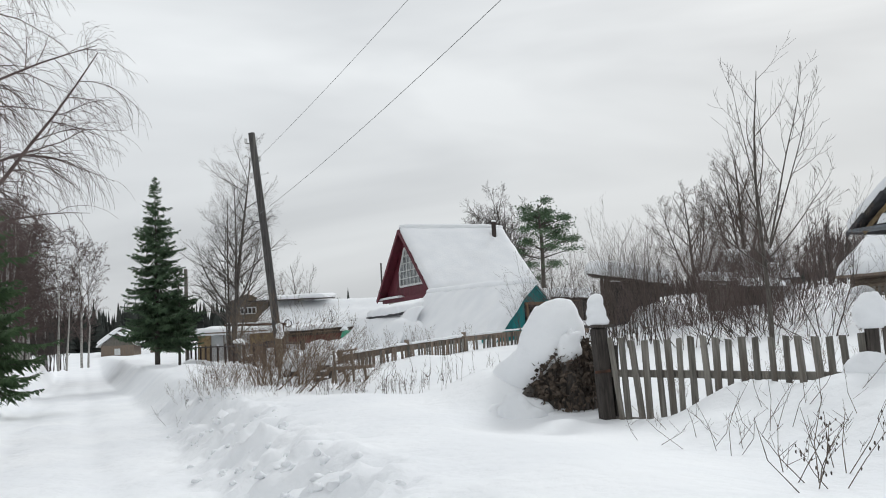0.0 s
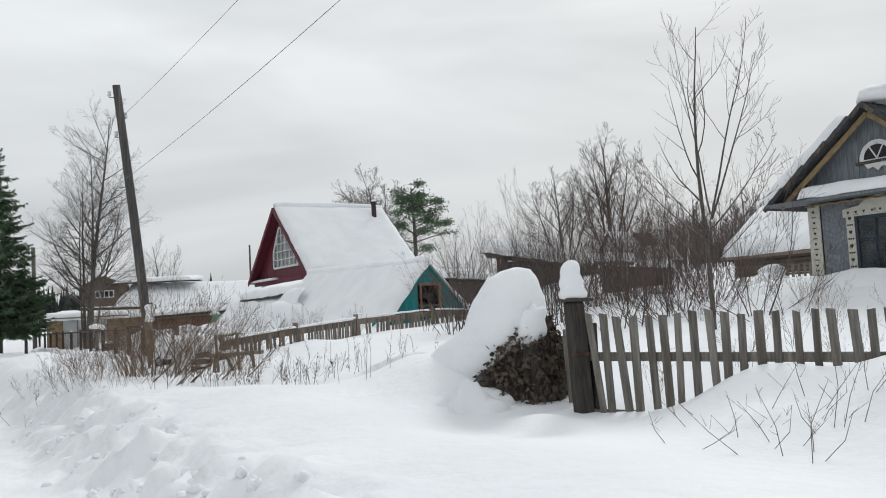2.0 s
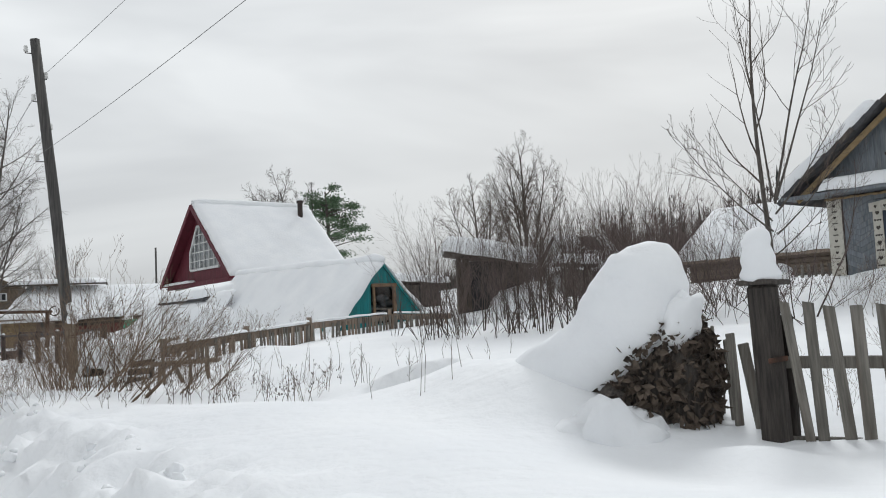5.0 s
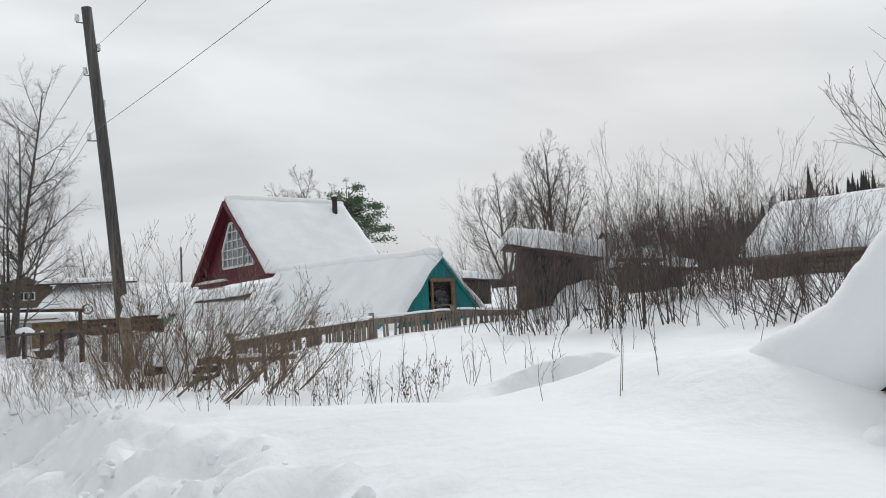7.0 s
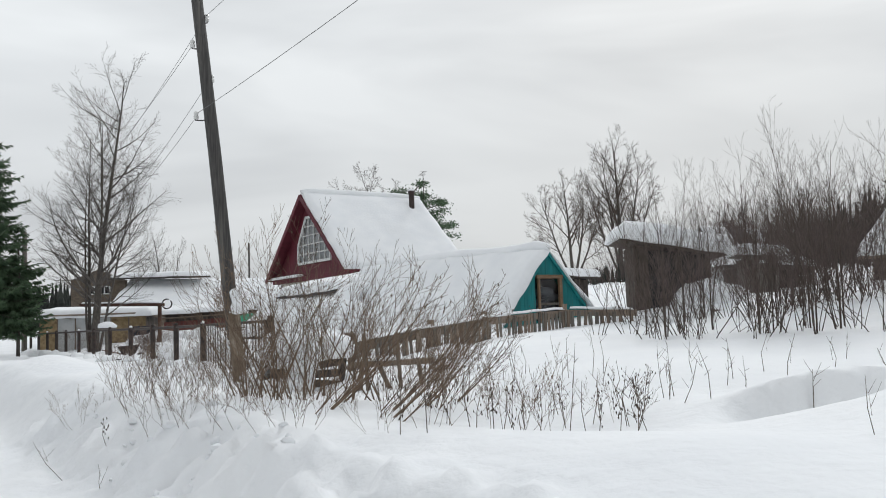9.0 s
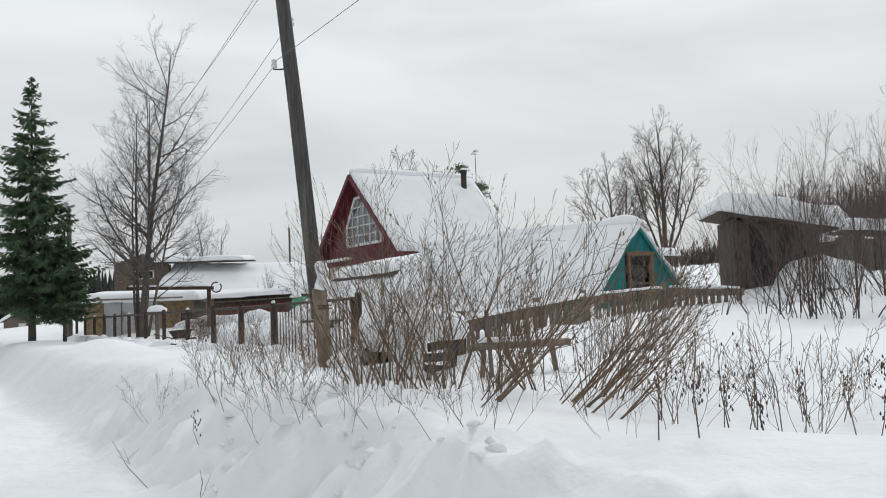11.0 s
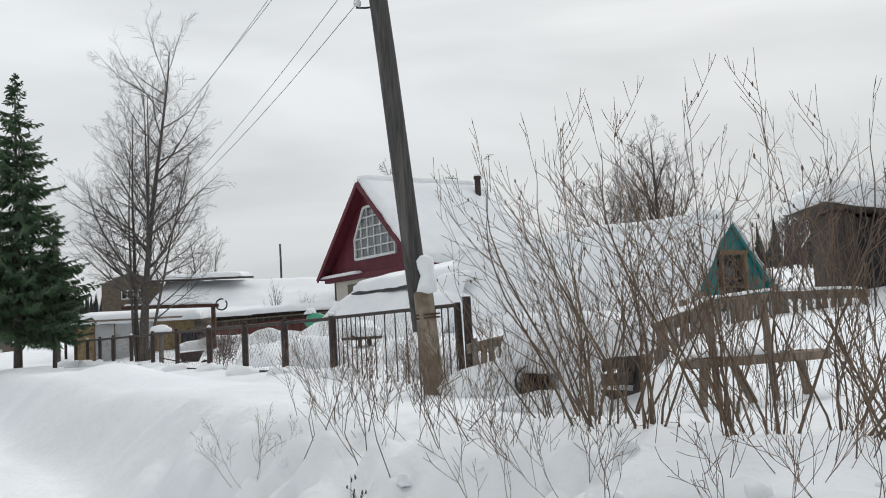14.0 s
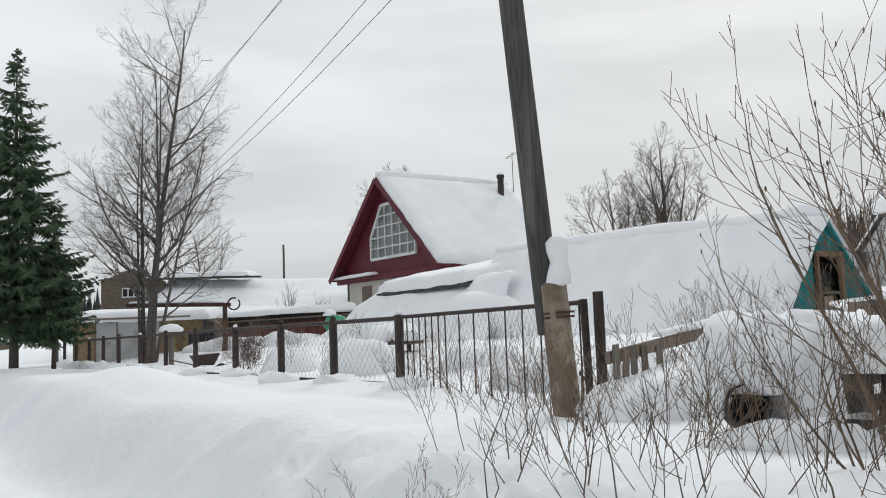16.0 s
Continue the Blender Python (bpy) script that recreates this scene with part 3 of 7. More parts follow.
    a, b, c, d = (-2.5, -2.5, 2.45), (3.2, -2.5, 3.45), (3.2, 2.3, 3.45), (-2.5, 2.3, 2.42)
    pts = [Vector(p) for p in (a, b, c, d)]
    sl.v += pts + [p - Vector((0, 0, 0.1)) for p in pts]
    sl.f += [[0, 1, 2, 3], [7, 6, 5, 4], [0, 4, 5, 1], [1, 5, 6, 2], [2, 6, 7, 3], [3, 7, 4, 0]]
    drift = Shape()
    m = (lane(37.3, 15.6, 0)).inverted()
    q = [m @ Vector((*place(s, u), z)) for s, u, z in ((33.6, 13.9, 2.66), (39.8, 13.7, 2.62), (41.2, 11.3, 0.6), (32.6, 11.9, 0.6))]
    part("snow_drift", snow_slab(drift, *q, 0.2, 0.35, 0.3, 0.09, 6), SNOW, an, "drift of snow against the annex", smooth=True)
    q = [m @ Vector((*place(s, u), z)) for s, u, z in ((39.6, 12.95, 2.2), (39.9, 17.0, 2.8), (42.8, 17.0, 0.9), (41.2, 11.4, 0.6))]
    part("snow_drift", snow_slab(Shape(), *q, 0.15, 0.35, 0.3, 0.09, 8), SNOW, an, smooth=True)
    q = m @ Vector((*place(34.3, 13.3), 1.3))
    part("snow_drift", blob(Shape(), pose(*q), 1.1, 1.6, 0.95, 0.05, 4.4, 16, 24, 1), SNOW, an, smooth=True)
    rf = part("roof", sl, SHINGLE, an, "dark roof edge")
    part("roof_snow", snow_slab(Shape(), a, b, c, d, 0.34, 0.25, 0.25, 0.05, 3), SNOW, rf, "overhanging slab of snow", smooth=True)


red_house()


# ---- teal A-frame ----
def teal_house():
    h = thing("cabin", lane(25.45, 15.05, 0), "small teal boarded A-frame cabin half buried under snow", "cabin")
    zr, foot, length = 3.08, 0.35, 10.2
    sl = 1.15
    half = (zr - foot) / sl
    door_x0, door_x1, door_top = -0.36, 0.40, 2.36
    rnd = random.Random(3)
    gable = part("gable", Shape().box(pose(0, 0.16, 0.75), 2 * half - 0.4, 0.1, 0.9), TEAL, h, "teal painted board gable")
    x = -half + 0.25
    top = lambda q: zr - 0.07 - abs(q) * sl
    while x < half - 0.25:
        xa, xb = x, x + 0.125
        lo = (lambda q: door_top + 0.06) if door_x0 - 0.05 < x + 0.06 < door_x1 + 0.05 else (lambda q: foot)
        if top(x + 0.06) - lo(x) > 0.05:
            o = rnd.uniform(0, 0.005)
            part("board", Shape().prism(pose(0, 0.08 - o, 0), [(xa, lo(xa)), (xb, lo(xb)), (xb, top(xb)), (xa, top(xa))], 0.03), TEAL, gable)
        x += 0.128
    # doorway with tan frame, dark inside with sacks
    dr = new("doorway")
    dr.parent = h
    part("lintel", Shape().box(pose(0.02, 0.04, door_top + 0.03), 0.92, 0.08, 0.1), NEW_WOOD, dr)
    part("jamb", Shape().box(pose(door_x0 - 0.0, 0.05, 1.5), 0.06, 0.08, 1.72), NEW_WOOD, dr)
    part("jamb", Shape().box(pose(door_x1 - 0.02, 0.03, 1.5), 0.10, 0.09, 1.72), NEW_WOOD, dr)
    part("glass", Shape().face((door_x0, 0.1, 1.3), (door_x1, 0.1, 1.3), (door_x1, 0.1, 2.34), (door_x0, 0.1, 2.34)), GLASS, dr).visible_shadow = False
    part("back_panel", Shape().box(pose(0, 0.8, 1.5), 1.4, 0.05, 2.0), DARK, dr)
    sk = Shape()
    for k in range(5):
        blob(sk, pose(rnd.uniform(-0.25, 0.3), 0.4 + rnd.uniform(0, 0.2), 1.35 + 0.16 * k), 0.3, 0.2, 0.13, 0.2, k, 8, 10, 1)
    part("sack_heap", sk, SACK, dr, "grey sacks seen through the glass", smooth=True)
    part("rail", Shape().box(pose(0.03, 0.07, 1.66), 0.72, 0.04, 0.06), OLD_WOOD, dr)
    for sg in (-1, 1):
        a, b = (0, 0.0, zr), (0, length, zr + 0.18)
        c, d = (sg * half * 1.02, length, foot), (sg * half * 1.02, 0.0, foot)
        sh = Shape()
        low = (sg * half * 0.9, 0.0, zr - half * 0.9 * sl)
        pts = [Vector(p) for p in (a, b, c, low)]
        n = Vector((sg * sl, 0, 1)).normalized() * 0.07
        sh.v += pts + [p - n for p in pts]
        sh.f += [[0, 1, 2, 3], [7, 6, 5, 4], [0, 4, 5, 1], [1, 5, 6, 2], [2, 6, 7, 3], [3, 7, 4, 0]]
        roof = part("roof", sh, TEAL, h, "teal roof edge")
        ends = (a, b, c, d)
        part("roof_snow", snow_slab(Shape(), (0, -0.02, zr), (0, length, zr + 0.25), c, (d[0] * 1.02, -0.3, d[2]), 0.22 if sg < 0 else 0.12, 0.25, 0.2, 0.07, 5 + sg), SNOW, roof,
             "deep snow on the roof slope", smooth=True)
    cap = Shape().tube([(0.02 * math.sin(y * 3), y, zr + 0.1 + 0.18 * y / length + 0.04 * math.sin(y * 2.1)) for y in (-0.05, 0.1, 0.5, 1.1, 1.8, 2.6, 4, 6, 7.5, 9, length)],
                       [0.05, 0.13, 0.19, 0.15, 0.19, 0.2, 0.2, 0.22, 0.22, 0.22, 0.2], 12)
    part("snow_ridge", cap, SNOW, h, "rounded snow along the ridge", smooth=True)


teal_house()


# ---- grey house with carved white trim ----
def carved(parent, name, x0, x1, z0, z1, y, along, pitch=0.16):
    """A cream fretwork board with dark cut-outs and a scalloped edge."""
    bd = part(name, Shape().box(pose((x0 + x1) / 2, y, (z0 + z1) / 2), abs(x1 - x0), 0.025, abs(z1 - z0)), CREAM, parent, "cream carved fretwork board")
    cut = Shape()
    n = int(((x1 - x0) if along == "x" else (z1 - z0)) / pitch)
    rnd = random.Random(n)
    for k in range(n):
        f = (k + 0.5) / n
        cx = x0 + (x1 - x0) * f if along == "x" else (x0 + x1) / 2
        cz = z0 + (z1 - z0) * f if along != "x" else (z0 + z1) / 2
        r = min(pitch, (z1 - z0) if along == "x" else (x1 - x0)) * 0.3
        for q in range(3 if k % 2 else 1):
            o = (q - 1) * r * 1.1 if k % 2 else 0
            px, pz = (cx + (0 if along == "x" else o), cz + (o if along == "x" else 0))
            rr = r * (0.55 if k % 2 else 1.0)
            cut.prism(pose(px, y - 0.0165, pz), [(-rr, 0), (-rr * 0.3, -rr), (rr * 0.3, -rr * 0.9), (rr, 0), (rr * 0.55, rr * 0.8), (0, rr * 0.4), (-rr * 0.55, rr * 0.8)], 0.006)
    tagged(part("fretwork", cut, DARK_WOOD, bd), kind="stuff")
    return bd


def grey_house():
    # local x runs along the front towards the near end, local y into the yard
    px, py = 8.52, 19.75
    h = thing("house", pose(px, py, 0.08, 0, 0, 31 - 90), "grey-blue boarded cottage with white carved window trim and snowed gable roof", "house")
    W, D, zf, ze, zr = 3.5, 6.0, 0.9, 3.36, 5.3
    part("wall", Shape().box(pose(W / 2, D / 2 + 0.03, (ze + 0.4) / 2 + 0.1), W, D, ze - 0.2), DARK_WOOD, h)
    front = part("front_boarding", Shape().box(pose(W / 2, 0.02, 1.15), W, 0.06, 0.5), GREY, h, "grey-blue painted boards")
    wx0, wx1, wz0, wz1 = 0.95, 2.52, 1.45, 2.95
    rnd = random.Random(8)
    # herringbone boards beside the window, level boards elsewhere
    for (x0, x1) in ((0.33, wx0), (wx1, W)):
        z = 1.35
        while z < ze - 0.02:
            mid = (x0 + x1) / 2
            for sx, (xa, xb) in ((1, (x0, mid)), (-1, (mid, x1))):
                za, zb = (z, z - 0.14) if sx > 0 else (z - 0.14, z)
                part("board", Shape().prism(pose(0, -0.03 - rnd.uniform(0, 0.004), 0), [(xa, max(za, 1.3)), (xb, max(zb, 1.3)), (xb, min(zb + 0.112, ze)), (xa, min(za + 0.112, ze))], 0.022), GREY, front)
            z += 0.117
    for z in (3.02, 3.14, 3.26):
        part("board", Shape().box(pose((wx0 + wx1) / 2, -0.02, z), wx1 - wx0, 0.022, 0.112), GREY, front)
    part("board", Shape().box(pose((wx0 + wx1) / 2, -0.02, 1.36), wx1 - wx0, 0.022, 0.13), GREY, front)
    # upright boards in the gable
    gz = lambda x: ze + 0.06 + (zr - ze - 0.12) * (1 - abs(x - W / 2) / (W / 2 + 0.75))
    clad(front, "board", GREY, 0.0, W, lambda x: ze + 0.05, lambda x: gz(x), 0.02, 0.13, 0.022, 0.006, "", 6)
    part("gable_wall", Shape().prism(pose(0, 0.05, 0), [(-0.3, ze), (W + 0.3, ze), (W / 2, zr - 0.15)], 0.1), GREY, h)
    carved(h, "corner_trim", 0.0, 0.3, 1.42, ze - 0.02, -0.045, "z", 0.115)
    part("corner_board", Shape().box(pose(0.16, -0.03, 1.25), 0.36, 0.05, 0.35), GREY, h)
    sill = part("plinth_ledge", Shape().box(pose(W / 2, -0.07, 1.3), W + 0.2, 0.16, 0.05), CREAM, h)
    sc = Shape()
    for k in range(35):
        sc.prism(pose(k * 0.1, -0.13, 1.275), [(-0.05, 0), (0, -0.07), (0.05, 0)], 0.012)
    part("scallop", sc, CREAM, sill)
    # window
    win = new("window")
    win.parent = h
    carved(win, "casing", wx0 - 0.02, wx0 + 0.17, wz0 - 0.1, wz1 + 0.05, -0.06, "z", 0.15)
    carved(win, "casing", wx1 - 0.17, wx1 + 0.02, wz0 - 0.1, wz1 + 0.05, -0.06, "z", 0.15)
    hd = Shape().prism(pose(0, -0.08, 0), [(wx0 - 0.08, wz1 + 0.0), (wx1 + 0.08, wz1), (wx1 + 0.08, wz1 + 0.17), (wx1 - 0.3, wz1 + 0.22), (wx1 - 0.5, wz1 + 0.36), ((wx0 + wx1) / 2, wz1 + 0.42), (wx0 + 0.5, wz1 + 0.36), (wx0 + 0.3, wz1 + 0.22), (wx0 - 0.08, wz1 + 0.17)], 0.03)
    hb = part("window_head", hd, CREAM, win, "cream carved window head")
    cut = Shape()
    for k in range(9):
        cx = wx0 + 0.05 + k * (wx1 - wx0 - 0.1) / 8
        cut.prism(pose(cx, -0.087, wz1 + 0.1), [(-0.03, 0), (0, -0.045), (0.03, 0), (0.016, 0.025), (0, 0.01), (-0.016, 0.025)], 0.006)
    tagged(part("fretwork", cut, DARK_WOOD, hb), kind="stuff")
    part("window_frame", Shape().box(pose(wx0 + 0.2, -0.03, (wz0 + wz1) / 2), 0.06, 0.05, wz1 - wz0), BLUE, win, "dark blue frame")
    part("window_frame", Shape().box(pose(wx1 - 0.2, -0.03, (wz0 + wz1) / 2), 0.06, 0.05, wz1 - wz0), BLUE, win)
    part("window_frame", Shape().box(pose((wx0 + wx1) / 2, -0.03, wz1 - 0.03), wx1 - wx0 - 0.4, 0.05, 0.06), BLUE, win)
    part("mullion", Shape().box(pose(wx0 + 0.62, -0.028, (wz0 + wz1) / 2), 0.045, 0.04, wz1 - wz0), BLUE, win)
    part("mullion", Shape().box(pose((wx0 + wx1) / 2, -0.026, wz1 - 0.5), wx1 - wx0 - 0.4, 0.04, 0.045), BLUE, win)
    part("pane", Shape().face((wx0 + 0.2, -0.022, wz0), (wx1 - 0.2, -0.022, wz0), (wx1 - 0.2, -0.022, wz1), (wx0 + 0.2, -0.022, wz1)), GLASS, win).visible_shadow = False
    part("back_panel", Shape().box(pose((wx0 + wx1) / 2, 0.02, (wz0 + wz1) / 2), wx1 - wx0, 0.012, wz1 - wz0), SACK, win)
    # round-headed attic light
    at = new("attic_window")
    at.parent = h
    ax, az, ar = W / 2, 4.12, 0.3
    ring = [(ax + (ar + 0.1) * math.cos(a), az + (ar + 0.1) * math.sin(a)) for a in [math.pi * k / 14 for k in range(15)]]
    part("surround", Shape().prism(pose(0, -0.05, 0), [(ax - ar - 0.1, az - 0.04)] + ring[::-1] + [(ax + ar + 0.1, az - 0.04)], 0.03), WHITE, at, "white arched surround")
    arc = [(ax + ar * math.cos(a), az + ar * math.sin(a)) for a in [math.pi * k / 14 for k in range(15)]]
    part("pane", Shape().prism(pose(0, -0.056, 0), arc[::-1], 0.004), DARK, at, "dark attic opening")
    part("sill", Shape().box(pose(ax, -0.06, az - 0.06), 2 * ar + 0.36, 0.06, 0.06), DARK_WOOD, at)
    part("apron", Shape().prism(pose(0, -0.052, 0), [(ax - 0.3, az - 0.09), (ax - 0.22, az - 0.2), (ax - 0.1, az - 0.17), (ax, az - 0.26), (ax + 0.1, az - 0.17), (ax + 0.22, az - 0.2), (ax + 0.3, az - 0.09)], 0.02), WHITE, at)
    for a in (60, 120):
        part("bar", Shape().tube([(ax, -0.06, az), (ax + ar * math.cos(radians(a)), -0.06, az + ar * math.sin(radians(a)))], [0.018, 0.018], 5), WHITE, at)
    # ledge roof across the front, with snow
    lg = part("ledge", Shape().box(pose(W / 2, -0.24, ze + 0.03), W + 1.5, 0.55, 0.07), GREY, h, "grey eave ledge across the front")
    part("ledge_snow", snow_slab(Shape(), (0.05, -0.5, ze + 0.07), (W + 0.4, -0.5, ze + 0.07), (W + 0.4, 0.03, ze + 0.12), (0.05, 0.03, ze + 0.12), 0.26, 0.22, 0.12, 0.05, 9), SNOW, lg, "long pillow of snow on the ledge", smooth=True)
    rp = part("rope_trim", Shape().tube([(x, -0.12, ze - 0.06 + 0.008 * math.sin(x * 60)) for x in [k * 0.08 for k in range(int(W / 0.08))]], [0.022 + 0.006 * (k % 2) for k in range(int(W / 0.08))], 6), YELLOW, h, "ochre carved cord moulding")
    # roof
    for sg in (-1, 1):
        ex = W / 2 + sg * (W / 2 + 0.85)
        a, b, c, d = (W / 2, -0.45, zr), (W / 2, D, zr), (ex, D, ze + 0.02), (ex, -0.45, ze + 0.02)
        pts = [Vector(p) for p in (a, b, c, d)]
        n = Vector((sg * (zr - ze), 0, W / 2 + 0.85)).normalized() * 0.09
        sh = Shape()
        sh.v += pts + [p - n for p in pts]
        sh.f += [[0, 1, 2, 3], [7, 6, 5, 4], [0, 4, 5, 1], [1, 5, 6, 2], [2, 6, 7, 3], [3, 7, 4, 0]]
        rf = part("roof", sh, SHINGLE, h, "dark roof boards with ragged edge")
        if sg < 0:
            part("roof_snow", snow_slab(Shape(), (W / 2 - 0.4, -0.36, zr - 0.3), (W / 2 - 0.4, D, zr - 0.3), (ex, D, ze + 0.04), (ex, -0.42, ze + 0.04), 0.3, 0.16, 0.15, 0.05, 2), SNOW, rf, smooth=True)
        for k in range(9):
            f0, f1 = k / 9, (k + 0.93) / 9
            p0, p1 = Vector(a).lerp(Vector(d), f0), Vector(a).lerp(Vector(d), f1)
            part("edge_board", beam(Shape(), p0 + Vector((0, -0.03 - 0.03 * (k % 2), -0.06)), p1 + Vector((0, -0.03 - 0.03 * (k % 2), -0.10)), 0.04, 0.10), SHINGLE if k % 3 else DARK_WOOD, rf)
        part("bargeboard", beam(Shape(), Vector(a) + Vector((0, 0.16, -0.24)), Vector(d) + Vector((-sg * 0.35, 0.16, -0.06)), 0.03, 0.12), YELLOW, h, "ochre board along the gable")
    part("ridge_snow", blob(Shape(), pose(W / 2 + 0.1, 0.5, zr + 0.12), 0.55, 1.0, 0.3, 0.15, 4, 10, 14, 0.4), SNOW, h, "lump of snow on the ridge", smooth=True)
    # bank of snow under the window
    sb = blob(Shape(), lane(11.2, 16.9, 0.9, 0), 1.0, 2.6, 0.95, 0.12, 3, 14, 24, 0.5)
    tagged(part("snow_bank", sb, SNOW, None, smooth=True), "snow bank heaped under the cottage window", "snow bank")


grey_house()


# ---- power line pole ----
POLE_FOOT, POLE_TOP = Vector((-6.985, 21.15, 1.15)), Vector((-7.51, 20.86, 7.29))


def pole_line():
    p = thing("utility_pole", pose(-6.95, 21.1, 0.3), "leaning dark wooden power pole strapped to a concrete stub", "utility pole")
    o = Vector((6.95, -21.1, -0.3))
    part("post", Shape().tube([POLE_FOOT + o, POLE_FOOT.lerp(POLE_TOP, 0.5) + o + Vector((0.015, 0, 0)), POLE_TOP + o], [0.115, 0.108, 0.092], 14), POLE, p, "dark weathered pole", smooth=True)
    st = part("stub", Shape().box(pose(0.03, -0.06, 0.55, -1, -4, 20), 0.19, 0.21, 1.5, 0.03), CONCRETE, p, "worn tan concrete stub")
    for z in (0.98, 1.02):
        part("strap", Shape().lathe(pose(0.02, -0.05, z, 0, -3, 0), [(0.137, 0), (0.143, 0.004), (0.143, 0.014), (0.137, 0.018)], 14), RUST, p)
    part("snow_cap", Shape().lathe(pose(0.03, -0.11, 1.27), [(0.05, 0.0), (0.105, 0.02), (0.112, 0.1), (0.1, 0.2), (0.105, 0.28), (0.085, 0.36), (0.03, 0.41)], 16, 0.05, 4.0), SNOW, p, "snow on the stub", smooth=True)
    for x, y, z, sg in ((-7.645, 20.81, 7.1, -1), (-7.351, 20.95, 6.59, 1), (-7.538, 20.9, 6.135, -1), (-7.285, 20.98, 5.549, 1), (-7.514, 20.99, 4.929, -1)):
        q = Vector((x, y, z)) + o
        f = (z - 1.15) / (7.29 - 1.15)
        on = POLE_FOOT.lerp(POLE_TOP, f) + o - Vector((0, 0, 0.1))
        hook = part("hook", Shape().tube([on, on.lerp(q, 0.65) - Vector((0, 0, 0.07)), q + Vector((0.03 * sg, 0, -0.1)), q + Vector((0.02 * sg, 0, -0.02))], [0.011] * 4, 6), IRON, p)
        part("insulator", Shape().lathe(pose(q.x + 0.02 * sg, q.y, q.z - 0.05), [(0.028, -0.03), (0.042, -0.025), (0.045, 0.02), (0.032, 0.035), (0.032, 0.05), (0.042, 0.06), (0.036, 0.09), (0.015, 0.1)], 12), CERAMIC, hook, "white glazed insulator", smooth=True)
    # next pole down the lane and the wires
    far = thing("utility_pole", pose(-21.3, 46.3, 0), "distant wooden power pole behind the spruce", "utility pole")
    part("post", Shape().tube([(0, 0, 0), (0, 0, 5.95)], [0.12, 0.1], 10), OLD_WOOD, far, smooth=True)
    for sg, z in ((-1, 5.75), (1, 5.45), (-1, 5.1), (1, 4.8)):
        part("insulator", Shape().lathe(pose(0.12 * sg, 0, z), [(0.03, 0), (0.04, 0.02), (0.03, 0.05), (0.02, 0.09)], 8), CERAMIC, far)

    def sag(a, b, drop, n=24):
        return [Vector(a).lerp(Vector(b), k / n) - Vector((0, 0, drop * 4 * (k / n) * (1 - k / n))) for k in range(n + 1)]

    ends = (((-7.351, 20.95, 6.57), (-21.18, 46.3, 5.5), 0.7), ((-7.54, 20.9, 6.12), (-21.42, 46.3, 5.8), 0.65), ((-7.285, 20.98, 5.53), (-21.18, 46.3, 4.85), 1.25), ((-7.514, 20.99, 4.91), (-21.42, 46.3, 5.15), 1.25))
    for a, b, drop in ends:
        tagged(part("power_wire", Shape().tube(sag(a, b, drop), [0.0042] * 25, 4), WIRE), "thin grey overhead wire running along the lane", "wire", "overhead wires")
    for a, b, drop in (((-7.351, 20.95, 6.6), (12.1, -11.4, 7.6), 0.43), ((-7.514, 20.99, 4.95), (12.1, -11.4, 7.48), 0.665)):
        tagged(part("power_wire", Shape().tube(sag(a, b, drop), [0.0042] * 25, 4), WIRE), "thin grey overhead wire running along the lane", "wire", "overhead wires")
    end = thing("utility_pole", pose(12.1, -11.4, 0.3), "wooden power pole farther back along the lane", "utility pole")
    part("post", Shape().tube([(0, 0, 0), (0, 0, 7.9)], [0.12, 0.09], 10), POLE, end, smooth=True)


pole_line()


